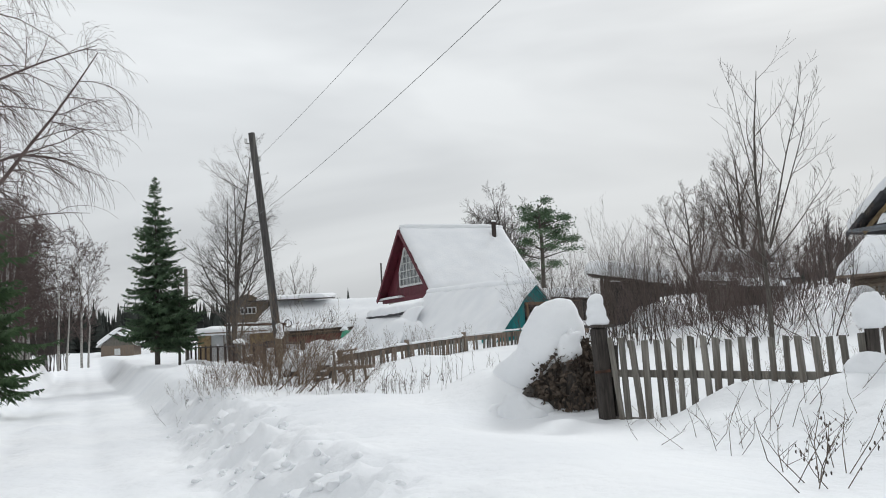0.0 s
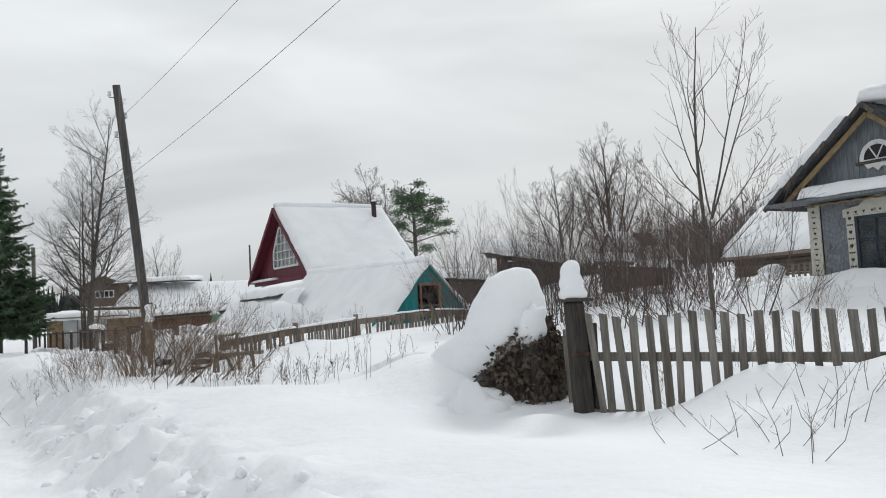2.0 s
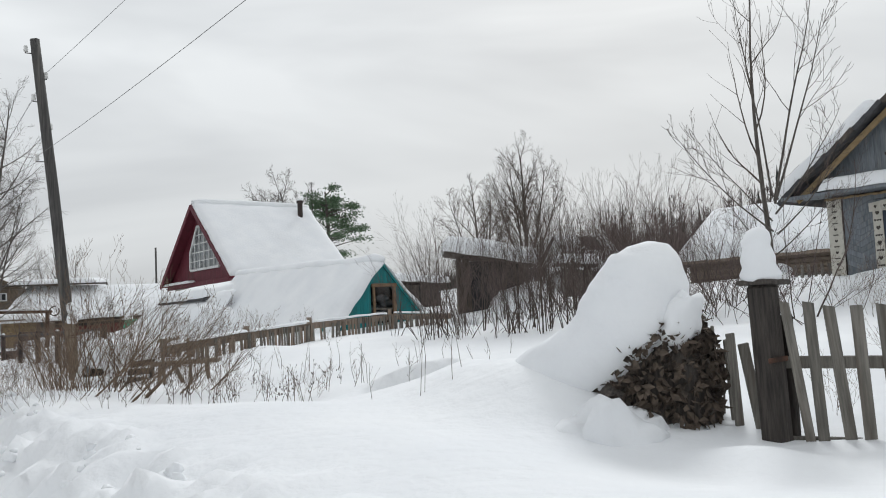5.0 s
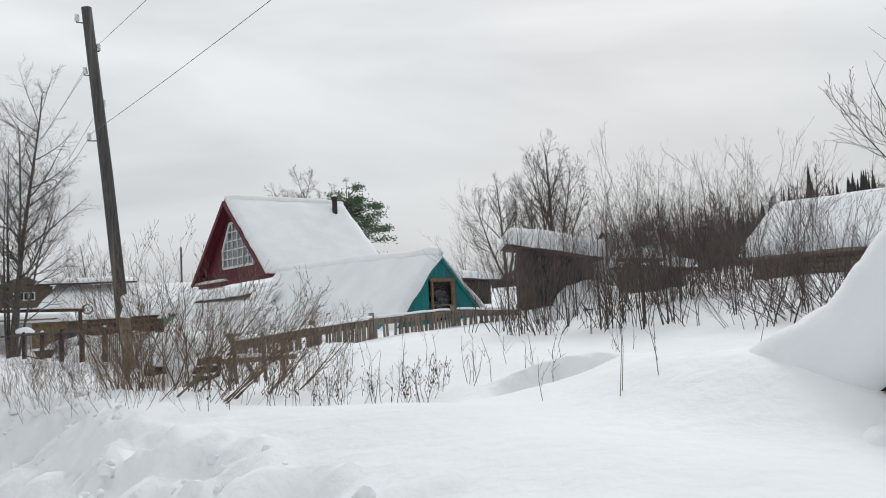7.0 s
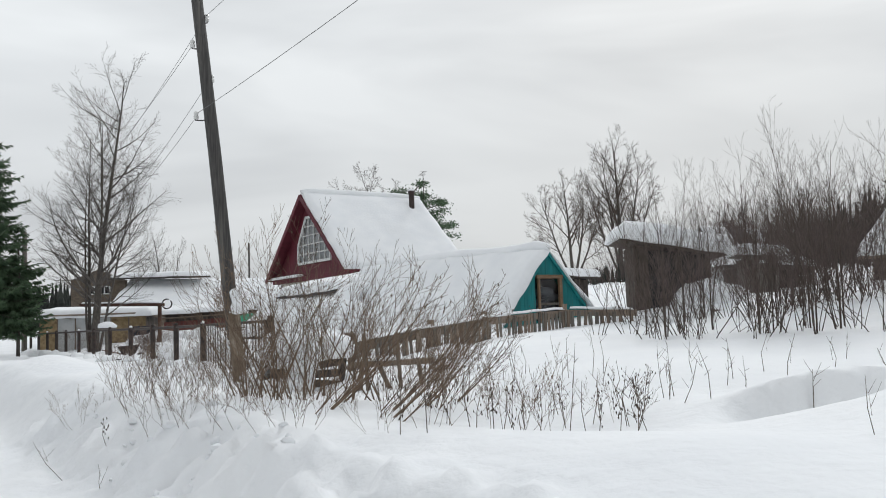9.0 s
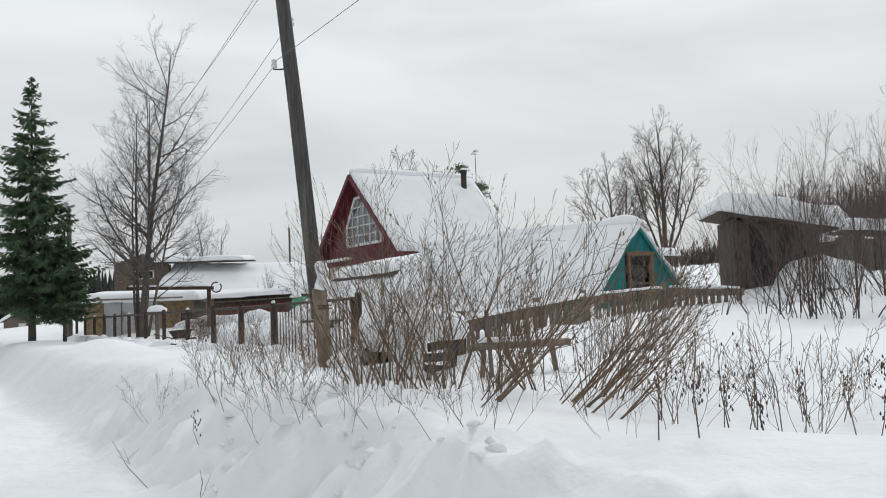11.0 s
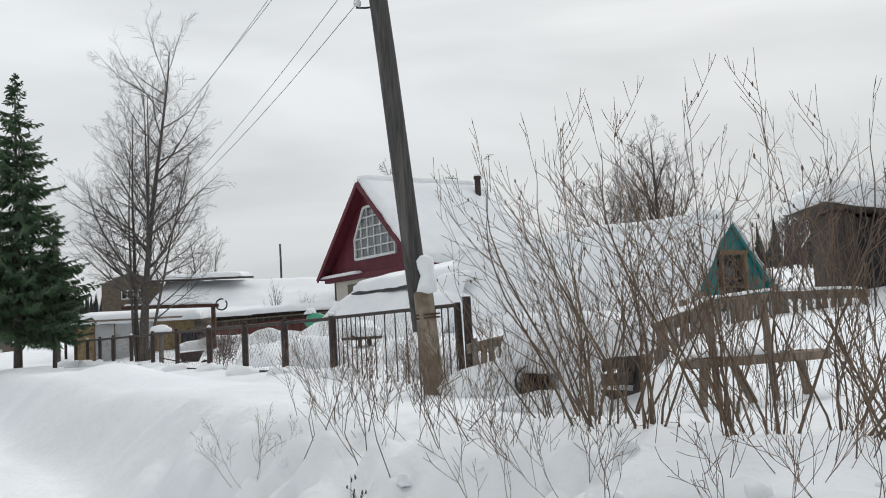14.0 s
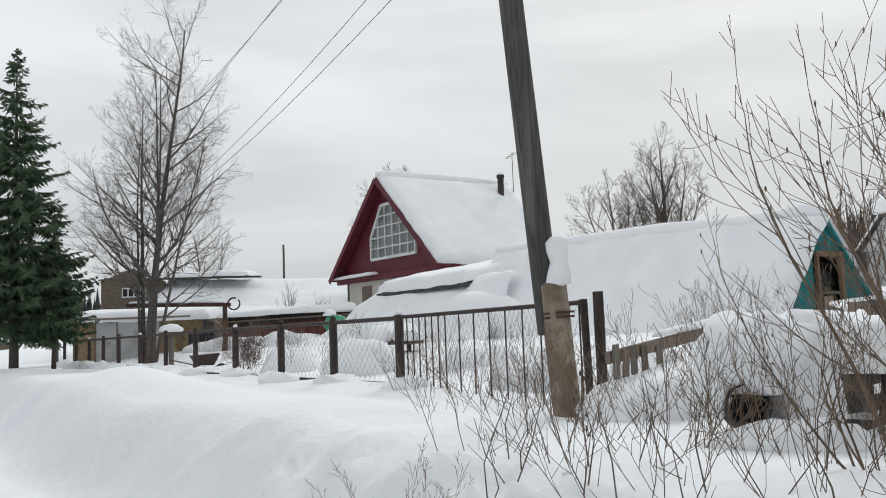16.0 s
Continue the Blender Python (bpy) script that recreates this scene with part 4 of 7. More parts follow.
# ---- picket fence beside the lane ----
def near_fence():
    fx, fy = 0.84, -0.5426
    f = thing("picket_fence", pose(1.3, 8.86, 0, 0, 0, math.degrees(math.atan2(fy, fx))), "weathered grey picket fence with leaning slats in deep snow", "fence")
    rnd = random.Random(12)
    n = 20
    for k in range(n):
        x = 0.1 + k * 0.146 + rnd.uniform(-0.018, 0.018)
        lean = -4 + 9 * max(0, 1 - x / 1.0) * -0.4 + rnd.uniform(-2.0, 2.0)
        top = 1.36 + rnd.uniform(-0.03, 0.03) - 0.05 * x / 3.0
        w = rnd.uniform(0.06, 0.08)
        ln = 1.5
        sh = Shape()
        cut = rnd.uniform(-0.012, 0.012)
        sh.prism(pose(0, -0.011, 0), [(-w / 2, -ln), (w / 2, -ln), (w / 2, cut), (-w / 2, -cut)], 0.022)
        part("slat", sh, OLD_WOOD, f, m=pose(x, -0.03, top, rnd.uniform(-2, 2), -(0.6 + 6 * max(0, 1 - x / 0.9)) + rnd.gauss(0, 1.5), 0))
    for z0, z1 in ((0.95, 0.90), (0.40, 0.35)):
        part("rail", beam(Shape(), (-0.05, 0.025, z0), (2.95, 0.025, z1), 0.05, 0.085), OLD_WOOD, f)
    # gate post of dark timber with its tall snow cap
    p = thing("gate_post", pose(1.3, 8.86, 0.0, 0, -2.5, 25), "dark leaning timber gate post with a tall cap of snow", "post")
    part("post", Shape().box(pose(0, 0, 0.72, 0, 0, 0), 0.155, 0.17, 1.55, 0.02), POST_WOOD, p)
    part("side_board", Shape().box(pose(0.13, -0.02, 0.62, 0, 3, 0), 0.06, 0.14, 1.3, 0.01), POST_WOOD, p)
    part("top_board", Shape().box(pose(0.02, 0, 1.51, 0, 4, 0), 0.28, 0.25, 0.035, 0.006), DARK_WOOD, p, "flat board on the post")
    part("snow_cap", Shape().lathe(pose(0.0, 0, 1.52), [(0.03, 0.0), (0.125, 0.012), (0.135, 0.05), (0.105, 0.10), (0.11, 0.15), (0.098, 0.19), (0.084, 0.23), (0.09, 0.28), (0.08, 0.33), (0.055, 0.365), (0.02, 0.38)], 18, 0.03, 2.0), SNOW, p, "tall rounded cap of snow", smooth=True)
    part("hinge", Shape().box(pose(-0.05, -0.11, 0.98), 0.2, 0.02, 0.035), RUST, p)
    # far end post with lump of snow
    ex, ey = 1.3 + fx * 2.98, 8.86 + fy * 2.98
    q = thing("fence_post", pose(ex, ey, 0), "dark fence post under a round lump of snow", "post")
    part("post", Shape().box(pose(0, 0, 0.66), 0.11, 0.11, 1.45, 0.015), DARK_WOOD, q)
    part("snow_cap", blob(Shape(), pose(0, 0, 1.50), 0.16, 0.16, 0.22, 0.16, 8, 12, 16, 0.6), SNOW, q, "round lump of snow", smooth=True)
    part("side_slat", Shape().box(pose(0.12, -0.05, 0.65), 0.07, 0.03, 1.5), DARK_WOOD, q)
    part("snow_lump", blob(Shape(), pose(-0.15, -0.3, 0.9), 0.24, 0.22, 0.24, 0.2, 5, 12, 16, 0.8), SNOW, q, smooth=True)


near_fence()


# ---- snow-smothered stack of brush beside the gate ----
def brush_stack():
    b = thing("brush_stack", pose(0.75, 9.85, 0.0), "stack of dry leafy brush under a heavy hood of snow", "brush pile")
    rnd = random.Random(5)
    core = blob(Shape(), pose(0.10, -0.14, 0.62), 0.40, 0.40, 0.68, 0.12, 2, 16, 20, 0.8)
    blob(core, pose(-0.16, -0.2, 0.4), 0.42, 0.38, 0.45, 0.12, 5, 14, 18, 0.8)
    part("core", core, DARK_WOOD, b, smooth=True)
    leaves = Shape()
    for k in range(3600):
        a, z = rnd.uniform(0, 6.283), rnd.uniform(0.15, 1.5)
        r = 0.42 * math.sqrt(max(0.05, 1 - ((z - 0.66) / 0.86) ** 2)) * rnd.uniform(0.9, 1.14)
        c = Vector((0.10 - 0.34 * max(0, 1 - z / 0.95) + r * math.cos(a), -0.14 - 0.1 * max(0, 1 - z / 0.95) + r * math.sin(a), z - 0.06))
        d = Vector((rnd.uniform(-1, 1), rnd.uniform(-1, 1), rnd.uniform(-1.6, 0.4))).normalized()
        e = d.cross(Vector((rnd.uniform(-1, 1), rnd.uniform(-1, 1), rnd.uniform(-1, 1)))).normalized()
        l, w = rnd.uniform(0.045, 0.12), rnd.uniform(0.016, 0.034)
        m = c + d * l * 0.5 + e.cross(d) * 0.012
        leaves.face(c, m + e * w, c + d * l, m - e * w)
    tagged(part("foliage", leaves, DRY_LEAF, b, "dense dry brown leaves"), kind="stuff")
    sticks = Shape()
    for k in range(120):
        a = rnd.uniform(0, 6.283)
        r = rnd.uniform(0.2, 0.42)
        x, y = 0.18 + r * math.cos(a), -0.05 + r * math.sin(a)
        sticks.tube([(x, y, 0.1), (x + rnd.uniform(-0.06, 0.06), y, 0.8), (x + rnd.uniform(-0.12, 0.12), y + rnd.uniform(-0.1, 0.1), rnd.uniform(0.8, 1.12))], [0.012, 0.009, 0.005], 5)
    tagged(part("brushwood", sticks, BROWN_WOOD, b), kind="stuff")
    way = ((0.02, -0.12, 1.88, 0.03), (0.02, -0.12, 1.85, 0.16), (0.02, -0.11, 1.77, 0.27), (0.0, -0.09, 1.64, 0.345), (-0.03, -0.05, 1.48, 0.39), (-0.09, 0.0, 1.3, 0.42),
           (-0.2, 0.1, 1.12, 0.42), (-0.34, 0.24, 0.95, 0.41), (-0.5, 0.42, 0.8, 0.40), (-0.68, 0.66, 0.66, 0.40), (-0.9, 0.95, 0.54, 0.38), (-1.2, 1.3, 0.42, 0.34), (-1.6, 1.7, 0.3, 0.26))
    hood = Shape()
    fine = []
    for p, q in zip(way, way[1:]):
        for k in range(3):
            fine.append([p[i] + (q[i] - p[i]) * k / 3 for i in range(4)])
    fine.append(list(way[-1]))
    hood.tube([p[:3] for p in fine], [p[3] for p in fine], 32)
    for p in hood.v:
        p += noise.noise_vector(p * 2.3) * 0.06 + noise.noise_vector(p * 6.0 + Vector((3, 0, 0))) * 0.018
    part("snow_hood", hood, SNOW, b, "tall dome of snow with a long sliding skirt", smooth=True)
    part("snow_lobe", blob(Shape(), pose(0.12, -0.40, 1.22, 16, 22, 0), 0.15, 0.11, 0.30, 0.3, 9, 14, 18, 1), SNOW, b, smooth=True)
    part("snow_foot", blob(Shape(), pose(-0.52, -0.64, 0.26), 0.44, 0.34, 0.48, 0.26, 4, 14, 20, 0.9), SNOW, b, smooth=True)
    for k, (x, y, h, ln) in enumerate(((0.60, -0.62, 1.08, 9), (0.50, -0.5, 1.15, 3), (0.56, -0.3, 1.1, 5), (0.52, -0.1, 1.2, -2))):
        part("slat", Shape().box(pose(x, y, h / 2, 0, -ln, 20 * k), 0.085, 0.022, h), OLD_WOOD, b)


brush_stack()


# ---- old fence across the yards ----
def old_fence():
    rnd = random.Random(21)
    pts = [(-4.9, 19.9, 1.04), (-3.6, 22.3, 1.2), (-2.35, 25.3, 1.34), (-0.2, 27.6, 1.47), (1.55, 27.5, 1.40)]
    for j in range(len(pts) - 1):
        a, b = Vector(pts[j]), Vector(pts[j + 1])
        ln = (b.xy - a.xy).length
        ang = math.degrees(math.atan2(b.y - a.y, b.x - a.x))
        f = thing("board_fence", pose(a.x, a.y, a.z, 0, 0, ang), "sagging old brown board fence with gaps half buried in snow", "fence", "old yard fence")
        rise = b.z - a.z
        x = 0.05
        while x < ln:
            w = rnd.uniform(0.075, 0.11)
            if rnd.random() > 0.07:
                z = rise * x / ln + rnd.uniform(-0.07, 0.02)
                part("slat", Shape().box(pose(x, -0.02, z - 0.55, rnd.uniform(-2, 2), rnd.uniform(-4, 4), 0), w, 0.02, 1.1), BROWN_WOOD if rnd.random() < 0.6 else OLD_WOOD, f)
            x += w + rnd.uniform(0.03, 0.07)
        for z in (-0.07, -0.5):
            part("rail", beam(Shape(), (0, 0.02, z), (ln, 0.02, rise + z + rnd.uniform(-0.03, 0.03)), 0.04, 0.16 if z > -0.2 else 0.07), BROWN_WOOD, f)
        part("post", Shape().box(pose(0, 0.07, -0.5), 0.1, 0.1, 1.3), BROWN_WOOD, f)
        part("snow_line", snow_slab(Shape(), (0.1, -0.03, 0.02), (ln - 0.1, -0.03, rise + 0.02), (ln - 0.1, 0.07, rise + 0.02), (0.1, 0.07, 0.02), 0.05, 0.06, 0.12, 0.03, j), SNOW, f, smooth=True)


old_fence()


def broken_fence():
    """What is left of the fence farther on: fallen rails and a few stumps."""
    f = thing("board_fence", pose(3.3, 27.4, 1.25, 0, 0, -8), "fallen brown rails of the broken yard fence", "fence", "old yard fence")
    for z, tilt, x in ((0.0, 3, 0.7), (-0.12, -2, 0.9), (-0.02, -5, 1.7)):
        part("rail", Shape().box(pose(x, 0.03 * z, z, 0, tilt, 2), 1.3, 0.04, 0.15), BROWN_WOOD, f)
    for k, x in enumerate((0.15, 0.5, 0.62, 1.3, 2.1)):
        part("slat", Shape().box(pose(x, -0.04, -0.15 - 0.05 * (k % 2), 3, 9 * (k - 2), 0), 0.09, 0.022, 0.6), BROWN_WOOD, f)


broken_fence()


# ---- iron fence and gate ----
def iron_fence():
    rnd = random.Random(2)
    f = thing("iron_fence", lane(23.6, 5.6, 0), "low black iron fence of posts, rail and wire mesh", "fence")
    gs = [1.9, 3.8, 5.75, 7.9, 10.3, 12.5, 14.8, 17.1, 19.0, 21.0, 23.1, 25.2]
    for k, y in enumerate(gs):
        top = 1.44 - 0.004 * y
        post = part("post", Shape().tube([(0, y, -0.1), (0, y, top)], [0.06 if k < 4 else 0.052] * 2, 8), IRON, f)
        part("snow_foot", blob(Shape(), pose(-0.08, y - 0.2, 0.42, 0, 0, 0), 0.34, 0.72, 0.24, 0.25, k * 2.1, 10, 12, 0.5), SNOW, post, smooth=True)
        part("cap", blob(Shape(), pose(0, y, top + 0.02), 0.045, 0.045, 0.04, 0.1, k, 6, 8, 0.4), IRON if k % 3 else SNOW, post, smooth=True)
    part("rail", Shape().tube([(0, 2.0, 1.39), (0, 12, 1.36), (0, 25.2, 1.30)], [0.03] * 3, 6), IRON, f)
    part("rail", Shape().tube([(0, 2.0, 0.55), (0, 25.2, 0.5)], [0.022] * 2, 6), IRON, f)
    mesh = Shape()
    for k in range(int(9 / 0.07)):
        y = 2.1 + k * 0.14
        for sg in (-1, 1):
            mesh.tube([(0.01, y, 0.4), (0.01, y + sg * 0.9, 1.36)], [0.0013] * 2, 3, False)
    part("wire_mesh", mesh, RUST, f, "rusty wire mesh")
    g = thing("iron_gate", lane(23.6, 5.6, 0), "black iron gate of upright bars beside the pole", "gate")
    part("gate_post", Shape().tube([(0, -1.75, -0.1), (0, -1.75, 1.52)], [0.052] * 2, 8), IRON, g)
    part("gate_post", Shape().tube([(0.02, -1.57, 0.1), (0.0, -1.55, 1.46)], [0.04] * 2, 8), IRON, g)
    part("gate_frame", Shape().tube([(0, 2.0, 1.40), (0, -1.55, 1.43)], [0.024] * 2, 6), IRON, g)
    part("gate_frame", Shape().tube([(0, 2.0, 0.42), (0, -1.55, 0.42)], [0.02] * 2, 6), IRON, g)
    y = 1.85
    while y > -1.5:
        part("bar", Shape().tube([(0, y, 0.3), (0, y, 1.41)], [0.009] * 2, 5), IRON, g)
        y -= 0.145 if y > 0.9 or y < -0.7 else 0.29
    net = Shape()
    for k in range(44):
        y = -1.5 + k * 0.08
        for sg in (-1, 1):
            y2 = min(max(y + sg * 0.5, -1.5), 2.0)
            net.tube([(0.02, y, 0.42), (0.02, y2, 0.42 + abs(y2 - y) * 2.0)], [0.0013] * 2, 3, False)
    tagged(part("wire_mesh", net, RUST, g, "rusty brown wire mesh"), kind="stuff")
    # crooked boards beyond the gate
    b = thing("board_fence", pose(-6.45, 21.2, 0.97, 0, 0, 38), "short stretch of broken brown boards in snow", "fence", "old yard fence")
    part("rail", beam(Shape(), (-0.05, 0.02, -0.05), (1.75, 0.02, 0.16), 0.04, 0.11), BROWN_WOOD, b)
    for k, x in enumerate((0.03, 0.16, 0.28, 0.44, 0.66)):
        part("slat", Shape().box(pose(x, -0.02, -0.14 + rnd.uniform(-0.03, 0.03), rnd.uniform(-4, 4), rnd.uniform(-5, 5), 0), 0.085, 0.022, 0.36), BROWN_WOOD if k % 2 else OLD_WOOD, b)
    part("snow_bank", blob(Shape(), pose(0.75, -0.2, -0.55), 1.25, 0.6, 0.42, 0.12, 3.7, 14, 22, 0.9), SNOW, b, smooth=True)
    part("snow", snow_slab(Shape(), (0.7, -0.05, 0.10), (1.7, -0.05, 0.22), (1.7, 0.08, 0.22), (0.7, 0.08, 0.10), 0.05, 0.06, 0.1, 0.03, 2), SNOW, b, smooth=True)


iron_fence()


# ---- plank bench and snowed barrel by the shrubs ----
def yard_clutter():
    b = thing("plank_bench", pose(-3.77, 18.45, 0.0, 0, 0, 176), "rough brown plank bench on leaning stakes", "bench")
    part("plank", Shape().box(pose(0.55, 0, 0.79, 0, 1.5, 0), 1.15, 0.24, 0.075, 0.012), BROWN_WOOD, b)
    part("snow", snow_slab(Shape(), (0.4, -0.1, 0.83), (1.05, -0.1, 0.82), (1.05, 0.1, 0.82), (0.4, 0.1, 0.83), 0.05, 0.08, 0.1, 0.02, 1), SNOW, b, smooth=True)
    for x, ln in ((0.15, 8), (0.6, 24), (1.0, -5)):
        part("leg", Shape().box(pose(x, 0.02, 0.45, 0, ln, 0), 0.06, 0.06, 0.8), BROWN_WOOD, b)
    for x in (0.45, 0.9):
        part("stake", Shape().box(pose(x, 0.1, 0.65, 0, 3, 0), 0.05, 0.05, 1.1), BROWN_WOOD, b)
    t = thing("old_barrel", pose(-5.98, 19.3, 0.3), "dark tipped barrel smothered by snow", "barrel")
    part("body", Shape().lathe(pose(-0.07, -0.03, 0.35, 82, 0, -12), [(0.08, -0.3), (0.12, -0.28), (0.15, -0.1), (0.15, 0.1), (0.14, 0.15), (0.13, 0.15), (0.13, 0.0), (0.11, -0.15), (0.02, -0.16)], 20), RUBBER, t, smooth=True)
    hood = blob(Shape(), pose(0.06, 0.12, 0.66), 0.37, 0.48, 0.32, 0.13, 11, 22, 30, 0.72, 1.7)
    blob(hood, pose(0.24, 0.02, 0.46, 0, 6, 0), 0.15, 0.27, 0.36, 0.2, 3.3, 16, 22, 0.9)
    blob(hood, pose(-0.24, 0.1, 0.46), 0.1, 0.24, 0.22, 0.2, 5.1, 14, 18, 0.9)
    part("snow_hood", hood, SNOW, t, "thick hood of snow", smooth=True)
    part("snow_lip", blob(Shape(), pose(0.05, -0.40, 0.12), 0.46, 0.34, 0.19, 0.2, 8.2, 14, 22, 0.9), SNOW, t, smooth=True)
    c = thing("wooden_crate", pose(-5.33, 19.45, 0.4, 0, 0, 12), "broken dark wooden crate smothered by snow", "crate")
    for k in range(3):
        part("board", Shape().box(pose(0.05 * k, -0.18 + 0.05 * k, 0.08 + 0.15 * k, 6 * k, 6 - 7 * k, 5 * k), 0.52 - 0.06 * k, 0.03, 0.11), DARK_WOOD, c)
    for x in (-0.22, 0.24):
        part("upright", Shape().box(pose(x, -0.14, 0.24, 3, x * 30, 0), 0.065, 0.045, 0.5), DARK_WOOD, c)
        part("side_board", Shape().box(pose(x, 0.12, 0.3), 0.03, 0.3, 0.3), DARK_WOOD, c)
    hood = blob(Shape(), pose(-0.02, -0.08, 0.58), 0.42, 0.42, 0.27, 0.16, 13, 20, 26, 0.5, 1.7)
    blob(hood, pose(-0.32, 0.02, 0.66), 0.24, 0.28, 0.2, 0.2, 2.6, 14, 18, 0.6)
    blob(hood, pose(-0.3, -0.2, 0.3), 0.14, 0.16, 0.34, 0.22, 4.6, 14, 18, 0.9)
    part("snow_hood", hood, SNOW, c, smooth=True)
    # snow-covered furrow of brush in the field
    for k, (x, y, z, rx, ry, rz) in enumerate(((-14.4, 44.3, 0.55, 1.7, 0.8, 0.7), (-12.2, 44.2, 0.65, 1.6, 0.8, 0.75), (-11.0, 39.5, 0.5, 1.3, 0.8, 0.6), (-13.0, 40.5, 0.4, 1.0, 0.8, 0.55), (-9.0, 29.5, 0.55, 0.9, 0.6, 0.5), (-7.0, 27.8, 0.5, 0.7, 0.6, 0.55), (-10.6, 31.6, 0.4, 0.8, 0.6, 0.6), (2.0, 27.2, 1.0, 1.0, 0.6, 0.35), (3.9, 29.0, 1.5, 1.1, 0.7, 0.6), (6.8, 27.6, 1.3, 1.4, 0.7, 0.6),
                                               (-6.6, 24.2, 0.5, 0.7, 0.5, 0.4), (-4.6, 21.4, 0.45, 0.55, 0.45, 0.38), (-5.7, 22.9, 0.55, 0.5, 0.5, 0.35))):
        tagged(part("snow_mound", blob(Shape(), pose(x, y, z, 0, 0, 40 * k), rx, ry, rz, 0.2, k * 1.7, 12, 18, 0.6), SNOW, None, smooth=True), "rounded heap of snow over brush in the yard", "snow heap", "snow heaps")


yard_clutter()


# ---- sheds and barn behind the yards ----

def log_wall(parent, a, b, z0, z1, mat, d=0.17):
    z = z0 + d / 2
    while z < z1:
        part("log", Shape().tube([Vector(a) + Vector((0, 0, z)), (Vector(a) + Vector(b)) / 2 + Vector((0, 0, z + 0.01)), Vector(b) + Vector((0, 0, z))], [d * 0.52] * 3, 8), mat, parent)
        z += d


def shed(m, w, d, h, fall, label, over=0.45, snow=0.4, mat=DARK_WOOD, seed=1, gap=(-0.12, 0.2)):
    """A board shed with a mono-pitch roof that falls along local x."""
    s = thing("shed", m, label, "shed")
    rnd = random.Random(seed)
    # solid near-black block; its colour stands in for interior shade behind the board gaps
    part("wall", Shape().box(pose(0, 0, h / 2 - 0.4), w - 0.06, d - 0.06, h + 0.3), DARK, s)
    x = -w / 2
    zt = lambda q: h - fall * (q + w / 2) / w
    while x < w / 2 - 0.05:
        bw = rnd.uniform(0.11, 0.16)
        if not (w * gap[0] < x < w * gap[1]):
            part("board", Shape().box(pose(x + bw / 2, -d / 2, zt(x) / 2 - 0.3, 0, rnd.uniform(-1, 1), 0), bw - 0.012, 0.025, zt(x) + 0.4), mat, s)
        x += bw
    y = -d / 2
    while y < d / 2 - 0.05:
        bw = rnd.uniform(0.11, 0.16)
        part("board", Shape().box(pose(-w / 2, y + bw / 2, h / 2 - 0.3), 0.025, bw - 0.012, h + 0.4), mat, s)
        y += bw
    if gap[1] < 0.3:
        part("door", Shape().box(pose(w * 0.04, -d / 2 + 0.04, h * 0.4), w * 0.3, 0.03, h * 0.8), mat, s)
    zt2 = lambda q: h + 0.06 - fall * (q + w / 2) / w
    xs, ys = (-w / 2 - over, w / 2 + over), (-d / 2 - over, d / 2 + over * 0.5)
    a, b, c, e = (xs[0], ys[0], zt2(xs[0])), (xs[1], ys[0], zt2(xs[1])), (xs[1], ys[1], zt2(xs[1])), (xs[0], ys[1], zt2(xs[0]))
    sh = Shape()
    pts = [Vector(p) for p in (a, b, c, e)]
    sh.v += pts + [p - Vector((0, 0, 0.09)) for p in pts]
    sh.f += [[0, 1, 2, 3], [7, 6, 5, 4], [0, 4, 5, 1], [1, 5, 6, 2], [2, 6, 7, 3], [3, 7, 4, 0]]
    rf = part("roof", sh, mat, s)
    o = 0.1
    a, b, c, e = (a[0] - o, a[1] - o, a[2] - 0.05), (b[0] + o, b[1] - o, b[2] - 0.05), (c[0] + o, c[1] + o, c[2] - 0.05), (e[0] - o, e[1] + o, e[2] - 0.05)
    part("roof_snow", snow_slab(Shape(), a, b, c, e, snow, 0.18, 0.16, 0.06, seed), SNOW, rf, "thick cap of snow", smooth=True)
    for q in range(5):
        part("rafter", beam(Shape(), (xs[0] + 0.2 + q * (xs[1] - xs[0] - 0.4) / 4, ys[0] + 0.02, zt2(xs[0] + 0.2 + q * (xs[1] - xs[0] - 0.4) / 4) - 0.13), (xs[0] + 0.2 + q * (xs[1] - xs[0] - 0.4) / 4, -d / 2, zt2(xs[0] + 0.2 + q * (xs[1] - xs[0] - 0.4) / 4) - 0.13), 0.06, 0.08), mat, s)
    return s


